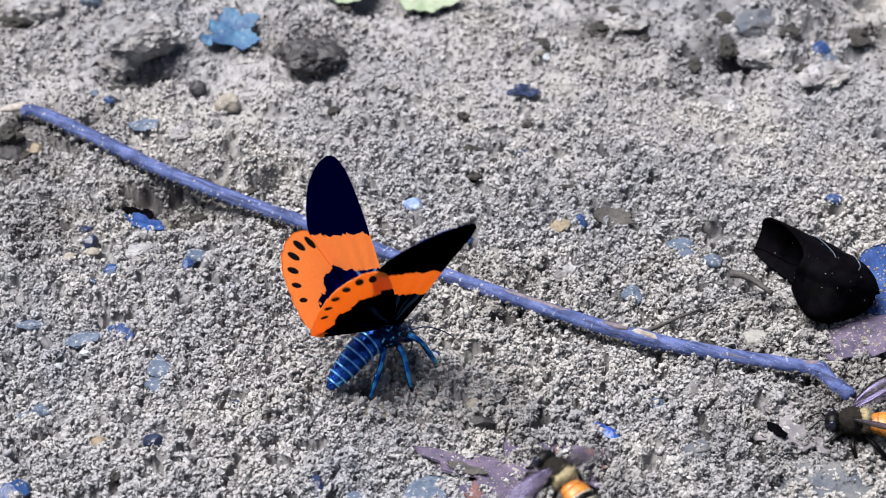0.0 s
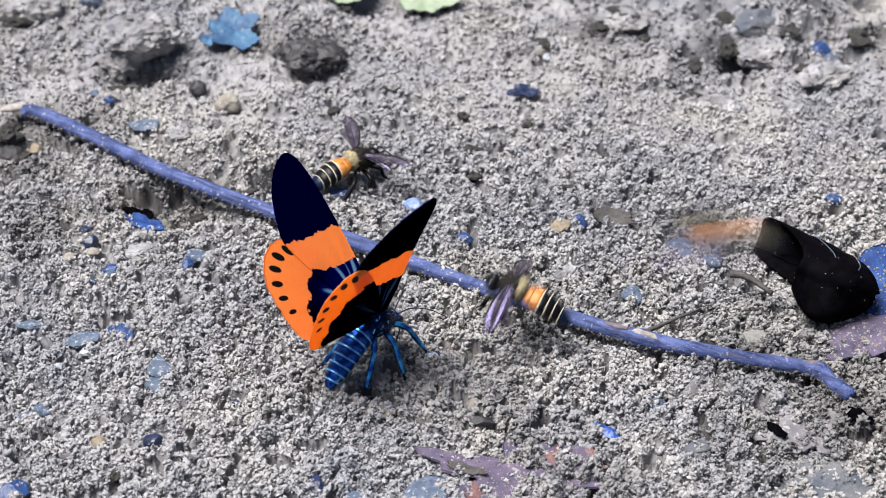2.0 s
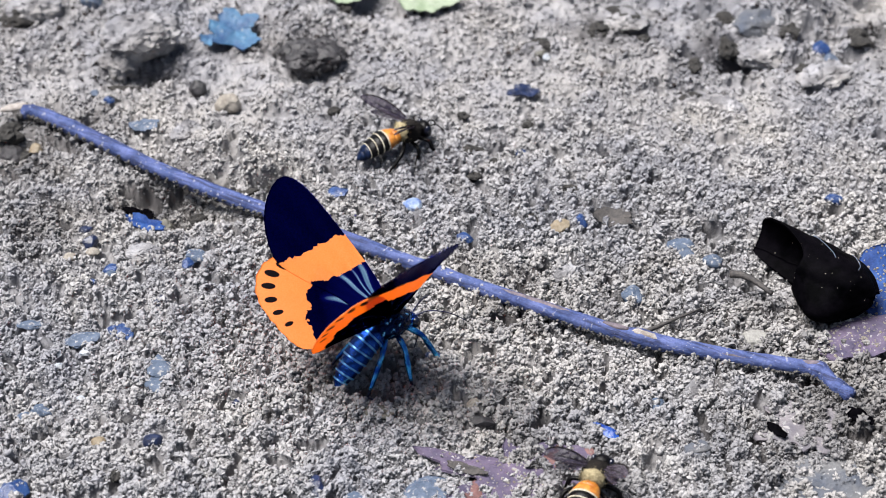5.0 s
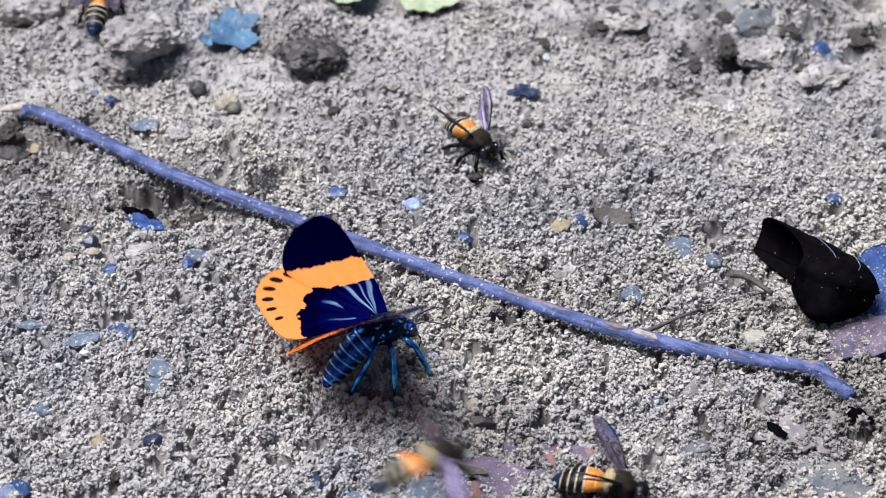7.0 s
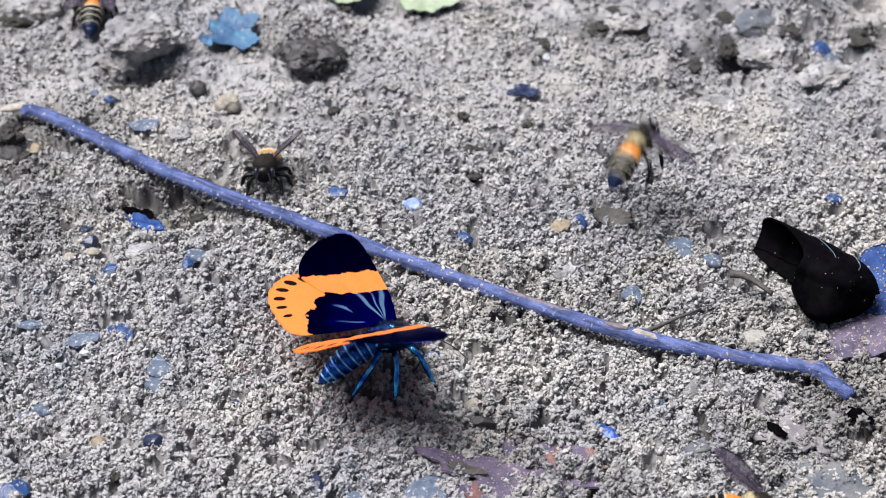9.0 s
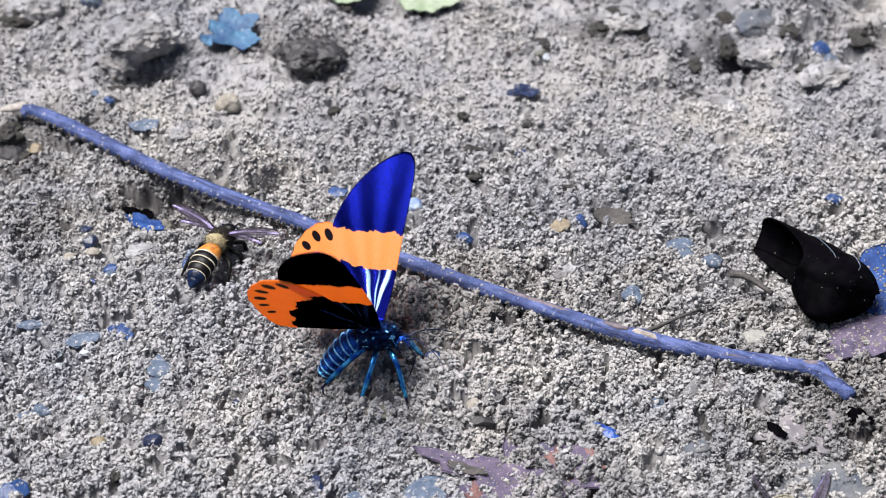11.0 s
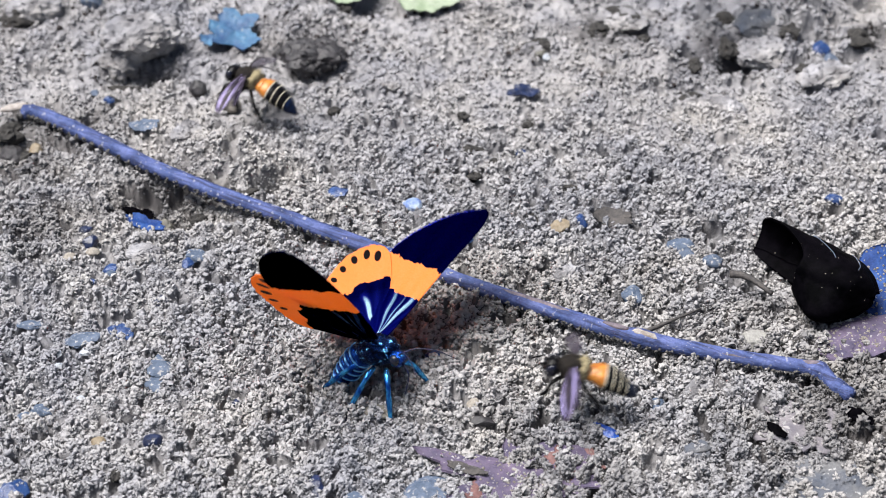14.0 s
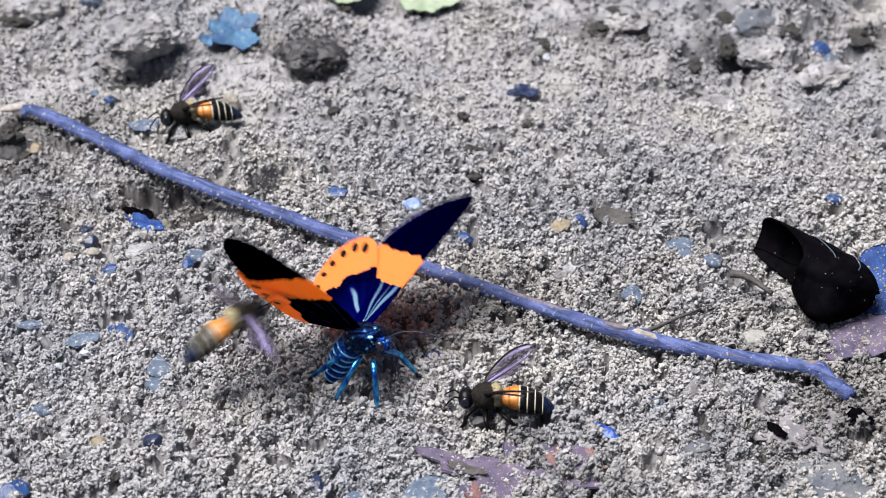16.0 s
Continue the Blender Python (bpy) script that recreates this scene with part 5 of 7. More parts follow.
            part("leg", leg_mesh("leg", j, [0.36, 0.42, 0.40, 0.16], BEE_BLACK, 18), bee, "dark hairy leg")
    return bee


def bee_wing_pose(side, spread, lift):
    """A wing turned out by spread degrees from lying straight back, and raised by lift."""
    x, y, z = BEE_ROOT[side]
    return place(x, y, z) @ pose(0, 0, 0, 0, -side * lift, 0) @ pose(0, 0, 0, 0, 0, side * spread)


first_bee = build_bee()
bees = [first_bee] + [copy_thing(first_bee, Matrix.Identity(4)) for _ in range(6)]


def wings_of(bee):
    """The bee's wings as (forewing, hindwing) for each side."""
    got = {}
    for o in bee.children:
        kind = o.name.split(".")[0]
        if kind in ("forewing", "hindwing"):
            got[(kind, 1 if o.matrix_basis.translation.x > 0 else -1)] = o
    return got


def key_wings(bee, spells):
    """spells: (start, end, spread, lift), resting poses on the ground; between them the bee flies and its wings beat."""
    stops = []
    for k in range(0, int(16 * FPS) + 1):
        t = k / FPS
        rest = [s for s in spells if s[0] - 1e-6 <= t <= s[1] + 1e-6]
        if rest:
            s = rest[0]
            if k % 15 == 0 or abs(t - s[0]) < 0.034 or abs(t - s[1]) < 0.034:
                stops.append((t, s[2], s[3]))
        else:
            stops.append((t, 85, 48 if k % 2 else -22))
    got = wings_of(bee)
    for (kind, side), ob in got.items():
        d = (0, 0) if kind == "forewing" else (-14, -8)
        walk(ob, [(t, bee_wing_pose(side, a + d[0], b + d[1])) for t, a, b in stops])


# ------------------------------------------------------------------ what moves
def moth_pose(x, y, z, yaw, pitch, roll):
    return place(x, y, z, 0, 0, yaw) @ pose(0, 0, 0, pitch, 0, 0) @ pose(0, 0, 0, 0, roll, 0)


def level(pitch, roll):
    """Turns a leg back, so that the feet stay on the ground while the body rocks."""
    return (pose(0, 0, 0, pitch, 0, 0) @ pose(0, 0, 0, 0, roll, 0)).inverted()


def bee_pose(x, y, z, yaw, pitch=0, roll=0):
    return place(x, y, z, 0, 0, yaw) @ pose(0, 0, 0, pitch, roll, 0)


def motions():
    walk(moth, [(0.0, moth_pose(-11.16, -34.78, 8.58, -51.1, -13.6, -5.6)),
                (0.5, moth_pose(-12.84, -34.26, 8.73, -44.9, -11.6, -4.4)),
                (1.0, moth_pose(-11.68, -34.56, 8.88, -63.6, -5.8, -9.7)),
                (1.5, moth_pose(-13.82, -34.30, 8.70, -61.8, 4.5, -8.5)),
                (2.0, moth_pose(-13.10, -32.40, 8.57, -42.1, -6.9, -5.5)),
                (2.5, moth_pose(-14.23, -31.48, 8.66, -34.7, -1.6, -3.9)),
                (3.0, moth_pose(-13.20, -31.06, 8.84, -37.8, 2.5, -3.5)),
                (3.5, moth_pose(-11.58, -29.91, 9.10, -46.4, 2.0, -6.1)),
                (4.0, moth_pose(-10.76, -31.12, 9.14, -46.7, -0.4, -5.1)),
                (6.5, moth_pose(-11.78, -34.47, 8.86, -67.6, 1.3, -7.8)),
                (7.0, moth_pose(-12.07, -34.61, 9.05, -69.2, 2.9, -9.8)),
                (7.5, moth_pose(-11.35, -34.35, 8.99, -67.5, -5.3, -11.8)),
                (8.0, moth_pose(-11.59, -34.85, 8.94, -68.2, -1.3, -9.6)),
                (8.5, moth_pose(-11.30, -34.68, 9.23, -71.5, -6.7, -6.3)),
                (9.0, moth_pose(-11.11, -36.03, 8.95, -75.5, -6.1, -7.9)),
                (11.5, moth_pose(-13.53, -35.66, 9.28, -105.7, 13.4, -10.5)),
                (12.0, moth_pose(-13.01, -36.88, 8.83, -105.5, 12.2, -11.3)),
                (12.5, moth_pose(-13.01, -35.42, 8.95, -101.4, 11.6, -14.1)),
                (13.0, moth_pose(-13.39, -35.94, 8.67, -106.8, 14.9, -14.3)),
                (13.5, moth_pose(-13.47, -36.16, 8.43, -119.0, 21.9, -16.5)),
                (14.0, moth_pose(-12.72, -38.31, 8.36, -124.1, 23.5, -16.7)),
                (14.5, moth_pose(-12.21, -36.79, 7.93, -127.9, 32.6, -13.4)),
                (15.0, moth_pose(-13.50, -37.05, 8.38, -133.1, 29.8, -17.7)),
                (15.5, moth_pose(-13.13, -37.09, 8.43, -133.7, 31.6, -15.7)),
                (16.0, moth_pose(-14.93, -36.34, 8.96, -124.6, 30.7, -15.0))])
    for leg in moth_legs:
        walk(leg, [(0.0, level(-13.6, -5.6)),
                   (0.5, level(-11.6, -4.4)),
                   (1.0, level(-5.8, -9.7)),
                   (1.5, level(4.5, -8.5)),
                   (2.0, level(-6.9, -5.5)),
                   (2.5, level(-1.6, -3.9)),
                   (3.0, level(2.5, -3.5)),
                   (3.5, level(2.0, -6.1)),
                   (4.0, level(-0.4, -5.1)),
                   (6.5, level(1.3, -7.8)),
                   (7.0, level(2.9, -9.8)),
                   (7.5, level(-5.3, -11.8)),
                   (8.0, level(-1.3, -9.6)),
                   (8.5, level(-6.7, -6.3)),
                   (9.0, level(-6.1, -7.9)),
                   (11.5, level(13.4, -10.5)),
                   (12.0, level(12.2, -11.3)),
                   (12.5, level(11.6, -14.1)),
                   (13.0, level(14.9, -14.3)),
                   (13.5, level(21.9, -16.5)),
                   (14.0, level(23.5, -16.7)),
                   (14.5, level(32.6, -13.4)),
                   (15.0, level(29.8, -17.7)),
                   (15.5, level(31.6, -15.7)),
                   (16.0, level(30.7, -15.0))])
    for kind, share in (("forewing", 1.0), ("hindwing", 0.6)):
        walk(moth_wings[(kind, -1)], [(0.00, wing_pose(-1, 47.0, 5.8 * share, -9.0, 0 * (share > 0.8))),
            (0.10, wing_pose(-1, 40.7, 4.8 * share, -8.0, 0 * (share > 0.8))),
            (0.20, wing_pose(-1, 24.5, 6.8 * share, -7.0, 0 * (share > 0.8))),
            (0.30, wing_pose(-1, 13.3, 8.8 * share, -6.0, 0 * (share > 0.8))),
            (0.40, wing_pose(-1, 7.0, 6.8 * share, -5.0, 0 * (share > 0.8))),
            (0.50, wing_pose(-1, 7.8, 5.8 * share, -3.0, 0 * (share > 0.8))),
            (0.60, wing_pose(-1, 6.6, 8.9 * share, -4.0, 0 * (share > 0.8))),
            (0.70, wing_pose(-1, 24.3, 12.9 * share, -4.0, 0 * (share > 0.8))),
            (0.80, wing_pose(-1, 37.1, 10.9 * share, -4.0, 0 * (share > 0.8))),
            (0.90, wing_pose(-1, 46.9, 2.9 * share, -5.0, 0 * (share > 0.8))),
            (1.00, wing_pose(-1, 51.7, 6.9 * share, -5.0, 0 * (share > 0.8))),
            (1.10, wing_pose(-1, 47.6, 7.1 * share, -4.0, 0 * (share > 0.8))),
            (1.20, wing_pose(-1, 41.6, 5.2 * share, -2.0, 0 * (share > 0.8))),
            (1.30, wing_pose(-1, 35.5, 1.3 * share, -1.0, 0 * (share > 0.8))),
            (1.40, wing_pose(-1, 28.5, 3.5 * share, 0.0, 0 * (share > 0.8))),
            (1.50, wing_pose(-1, 7.4, 5.6 * share, 2.0, 0 * (share > 0.8))),
            (1.60, wing_pose(-1, 8.4, 7.8 * share, 0.0, 0 * (share > 0.8))),
            (1.70, wing_pose(-1, 18.3, 7.9 * share, -2.0, 0 * (share > 0.8))),
            (1.80, wing_pose(-1, 29.3, 10.1 * share, -4.0, 0 * (share > 0.8))),
            (1.90, wing_pose(-1, 44.2, 6.2 * share, -6.0, 0 * (share > 0.8))),
            (2.00, wing_pose(-1, 50.2, 2.3 * share, -8.0, 0 * (share > 0.8))),
            (2.10, wing_pose(-1, 54.2, -4.7 * share, -6.0, 0 * (share > 0.8))),
            (2.20, wing_pose(-1, 46.3, -7.8 * share, -3.0, 0 * (share > 0.8))),
            (2.30, wing_pose(-1, 35.3, 3.2 * share, -1.0, 0 * (share > 0.8))),
            (2.40, wing_pose(-1, 32.4, -3.8 * share, 2.0, 0 * (share > 0.8))),
            (2.50, wing_pose(-1, 21.4, -4.9 * share, 4.0, 0 * (share > 0.8))),
            (2.60, wing_pose(-1, 15.3, -6.9 * share, 3.0, 0 * (share > 0.8))),
            (2.70, wing_pose(-1, 4.1, -4.9 * share, 2.0, 0 * (share > 0.8))),
            (2.80, wing_pose(-1, -2.0, -6.9 * share, 1.0, 0 * (share > 0.8))),
            (2.90, wing_pose(-1, -3.2, -4.9 * share, -0.0, 0 * (share > 0.8))),
            (3.00, wing_pose(-1, 14.7, -9.0 * share, -1.0, 0 * (share > 0.8))),
            (3.10, wing_pose(-1, 35.1, -4.7 * share, -3.0, 0 * (share > 0.8))),
            (3.20, wing_pose(-1, 54.5, -4.4 * share, -6.0, 0 * (share > 0.8))),
            (3.30, wing_pose(-1, 58.9, -2.1 * share, -8.0, 0 * (share > 0.8))),
            (3.40, wing_pose(-1, 58.3, -3.8 * share, -11.0, 0 * (share > 0.8))),
            (3.50, wing_pose(-1, 42.7, 0.4 * share, -13.0, 0 * (share > 0.8))),
            (3.60, wing_pose(-1, 33.3, -4.9 * share, -10.0, 0 * (share > 0.8))),
            (3.70, wing_pose(-1, 16.1, -8.6 * share, -7.0, 0.0 * (share > 0.8))),
            (3.80, wing_pose(-1, -1.4, -10.7 * share, -4.1, 0.0 * (share > 0.8))),
            (3.90, wing_pose(-1, -6.4, -9.4 * share, -2.1, 0.0 * (share > 0.8))),
            (4.00, wing_pose(-1, -10.3, -8.1 * share, 0.8, 0.0 * (share > 0.8))),
            (4.10, wing_pose(-1, -13.1, -3.8 * share, 0.8, 0.0 * (share > 0.8))),
            (4.20, wing_pose(-1, 1.0, -11.5 * share, 0.9, 0.0 * (share > 0.8))),
            (4.35, wing_pose(-1, 14.2, -8.0 * share, 0.9, 0 * (share > 0.8))),
            (4.75, wing_pose(-1, 46.8, -3.7 * share, -0.1, 0 * (share > 0.8))),
            (5.10, wing_pose(-1, 22.3, -2.6 * share, -0.1, 0 * (share > 0.8))),
            (5.45, wing_pose(-1, -4.2, -3.5 * share, -0.1, 0 * (share > 0.8))),
            (5.80, wing_pose(-1, 12.3, -0.4 * share, -1.0, 0 * (share > 0.8))),
            (6.10, wing_pose(-1, 46.7, 2.6 * share, -1.0, 0 * (share > 0.8))),
            (6.30, wing_pose(-1, 43.0, 3.2 * share, -2.0, 0 * (share > 0.8))),
            (6.40, wing_pose(-1, 23.1, 1.5 * share, -2.0, 0 * (share > 0.8))),
            (6.50, wing_pose(-1, 10.2, -1.2 * share, -2.0, 0 * (share > 0.8))),
            (6.60, wing_pose(-1, -2.8, -2.3 * share, -2.0, 0 * (share > 0.8))),
            (6.70, wing_pose(-1, -6.8, -2.4 * share, -3.0, 0 * (share > 0.8))),
            (6.80, wing_pose(-1, -9.8, -4.6 * share, -3.0, 0 * (share > 0.8))),
            (6.90, wing_pose(-1, -4.8, -0.7 * share, -4.0, 0 * (share > 0.8))),
            (7.00, wing_pose(-1, 12.2, -0.9 * share, -4.0, 0 * (share > 0.8))),
            (7.10, wing_pose(-1, 32.3, 1.7 * share, -4.0, 0 * (share > 0.8))),
            (7.20, wing_pose(-1, 42.3, 4.3 * share, -4.0, 0 * (share > 0.8))),
            (7.30, wing_pose(-1, 49.4, 2.8 * share, -3.0, 0 * (share > 0.8))),
            (7.40, wing_pose(-1, 49.5, 5.4 * share, -3.0, 0 * (share > 0.8))),
            (7.50, wing_pose(-1, 47.5, 7.0 * share, -3.0, 0 * (share > 0.8))),
            (7.60, wing_pose(-1, 35.7, 3.3 * share, -2.0, 0 * (share > 0.8))),
            (7.70, wing_pose(-1, 25.8, 0.6 * share, -2.0, 0 * (share > 0.8))),
            (7.80, wing_pose(-1, 16.0, -0.1 * share, -2.0, 0 * (share > 0.8))),
            (7.90, wing_pose(-1, 8.1, -2.8 * share, -1.0, 0 * (share > 0.8))),
            (8.00, wing_pose(-1, 8.2, -3.5 * share, -1.0, 0 * (share > 0.8))),
            (8.10, wing_pose(-1, 5.6, -1.6 * share, 0.0, 0 * (share > 0.8))),
            (8.20, wing_pose(-1, 23.9, 0.4 * share, 0.1, 0 * (share > 0.8))),
            (8.30, wing_pose(-1, 50.2, 0.4 * share, 1.1, 0 * (share > 0.8))),
            (8.40, wing_pose(-1, 71.6, -3.7 * share, 1.1, 0 * (share > 0.8))),
            (8.50, wing_pose(-1, 81.9, -1.7 * share, 2.1, 0 * (share > 0.8))),
            (8.60, wing_pose(-1, 75.4, -0.3 * share, 2.1, 0 * (share > 0.8))),
            (8.70, wing_pose(-1, 61.9, -0.9 * share, 1.0, 0 * (share > 0.8))),
            (8.80, wing_pose(-1, 36.4, -1.5 * share, 1.0, 0 * (share > 0.8))),
            (8.90, wing_pose(-1, 18.9, -6.1 * share, 1.0, 0 * (share > 0.8))),
            (9.00, wing_pose(-1, 3.5, -1.7 * share, 0.9, 0 * (share > 0.8))),
            (9.10, wing_pose(-1, -0.5, -8.6 * share, 1.0, 0 * (share > 0.8))),
            (9.20, wing_pose(-1, -4.4, -6.4 * share, 2.0, 0 * (share > 0.8))),
            (9.35, wing_pose(-1, 11.7, -4.2 * share, 2.0, 0 * (share > 0.8))),
            (9.75, wing_pose(-1, 57.9, -1.7 * share, 3.0, 0 * (share > 0.8))),
            (10.15, wing_pose(-1, 28.2, 0.9 * share, 4.0, 0 * (share > 0.8))),
            (10.50, wing_pose(-1, -3.6, 3.3 * share, 5.0, 0 * (share > 0.8))),
            (10.85, wing_pose(-1, 30.6, 5.8 * share, 6.0, 0 * (share > 0.8))),
            (11.15, wing_pose(-1, 58.8, 8.2 * share, 7.0, 0 * (share > 0.8))),
            (11.30, wing_pose(-1, 40.8, 8.4 * share, 8.0, 0 * (share > 0.8))),
            (11.40, wing_pose(-1, 27.9, 6.6 * share, 8.0, 0 * (share > 0.8))),
            (11.50, wing_pose(-1, 14.0, 4.7 * share, 8.0, 0 * (share > 0.8))),
            (11.60, wing_pose(-1, 0.7, 4.9 * share, 7.0, 0 * (share > 0.8))),
            (11.70, wing_pose(-1, -5.5, 3.1 * share, 6.0, 0 * (share > 0.8))),
            (11.80, wing_pose(-1, -5.8, 5.4 * share, 5.0, 0 * (share > 0.8))),
            (11.90, wing_pose(-1, -10.0, 5.6 * share, 4.0, 0 * (share > 0.8))),
            (12.00, wing_pose(-1, -8.3, 5.8 * share, 4.0, 0 * (share > 0.8))),
            (12.10, wing_pose(-1, -0.8, 5.5 * share, 2.0, 0 * (share > 0.8))),
            (12.20, wing_pose(-1, 22.6, 5.1 * share, -0.0, 0 * (share > 0.8))),
            (12.30, wing_pose(-1, 43.0, 4.8 * share, -2.0, 0 * (share > 0.8))),
            (12.40, wing_pose(-1, 50.4, 6.4 * share, -4.0, 0 * (share > 0.8))),
            (12.50, wing_pose(-1, 51.8, 6.1 * share, -6.0, 0 * (share > 0.8))),
            (12.60, wing_pose(-1, 48.5, 4.5 * share, -4.0, 0 * (share > 0.8))),
            (12.70, wing_pose(-1, 44.2, 6.9 * share, -2.0, 0 * (share > 0.8))),
            (12.80, wing_pose(-1, 30.9, 5.3 * share, -1.0, 0 * (share > 0.8))),
            (12.90, wing_pose(-1, 15.6, 5.7 * share, 1.0, 0 * (share > 0.8))),
            (13.00, wing_pose(-1, 4.3, 3.2 * share, 2.0, 0 * (share > 0.8))),
            (13.10, wing_pose(-1, -8.7, -2.0 * share, 3.0, 0 * (share > 0.8))),
            (13.20, wing_pose(-1, -14.6, -6.2 * share, 3.0, 0 * (share > 0.8))),
            (13.30, wing_pose(-1, -5.5, -4.4 * share, 3.0, 0 * (share > 0.8))),
            (13.40, wing_pose(-1, 22.6, 3.4 * share, 4.0, 0 * (share > 0.8))),
            (13.50, wing_pose(-1, 44.7, 6.2 * share, 4.0, 0 * (share > 0.8))),
            (13.60, wing_pose(-1, 48.7, 8.6 * share, 1.1, 0 * (share > 0.8))),
            (13.70, wing_pose(-1, 51.8, 12.1 * share, -1.9, 1 * (share > 0.8))),
            (13.80, wing_pose(-1, 51.8, 13.5 * share, -3.9, 2 * (share > 0.8))),
            (13.90, wing_pose(-1, 44.9, 17.0 * share, -6.9, 4 * (share > 0.8))),
            (14.00, wing_pose(-1, 34.9, 14.4 * share, -9.8, 5 * (share > 0.8))),
            (14.10, wing_pose(-1, 20.7, 9.5 * share, -9.9, 6 * (share > 0.8))),
            (14.20, wing_pose(-1, 7.5, 2.6 * share, -9.9, 7 * (share > 0.8))),
            (14.30, wing_pose(-1, 0.2, -10.3 * share, -11.0, 7 * (share > 0.8))),
            (14.40, wing_pose(-1, -3.0, -13.2 * share, -11.1, 7 * (share > 0.8))),
            (14.50, wing_pose(-1, 5.7, -7.1 * share, -11.1, 7 * (share > 0.8))),
            (14.60, wing_pose(-1, 25.5, -1.6 * share, -11.1, 7 * (share > 0.8))),
            (14.70, wing_pose(-1, 41.3, 2.9 * share, -11.0, 7 * (share > 0.8))),
            (14.80, wing_pose(-1, 49.1, 3.4 * share, -11.0, 7 * (share > 0.8))),
            (14.90, wing_pose(-1, 49.9, 5.9 * share, -10.9, 7 * (share > 0.8))),
            (15.00, wing_pose(-1, 50.7, 9.4 * share, -10.9, 7 * (share > 0.8))),
            (15.10, wing_pose(-1, 41.0, 10.2 * share, -10.9, 7 * (share > 0.8))),
            (15.20, wing_pose(-1, 41.3, 9.9 * share, -11.0, 7 * (share > 0.8))),
            (15.30, wing_pose(-1, 39.5, 7.6 * share, -10.0, 7 * (share > 0.8))),
            (15.40, wing_pose(-1, 31.8, 5.3 * share, -10.1, 7 * (share > 0.8))),
            (15.50, wing_pose(-1, 19.1, 5.0 * share, -10.1, 7 * (share > 0.8))),
            (15.60, wing_pose(-1, 7.0, -3.3 * share, -10.0, 7 * (share > 0.8))),
            (15.70, wing_pose(-1, 1.8, -1.7 * share, -10.0, 7 * (share > 0.8))),
            (15.80, wing_pose(-1, -0.3, 9.9 * share, -10.9, 7 * (share > 0.8))),
            (15.90, wing_pose(-1, 8.5, 13.5 * share, -10.8, 7 * (share > 0.8))),
            (16.00, wing_pose(-1, 34.3, 18.2 * share, -10.8, 7 * (share > 0.8)))])
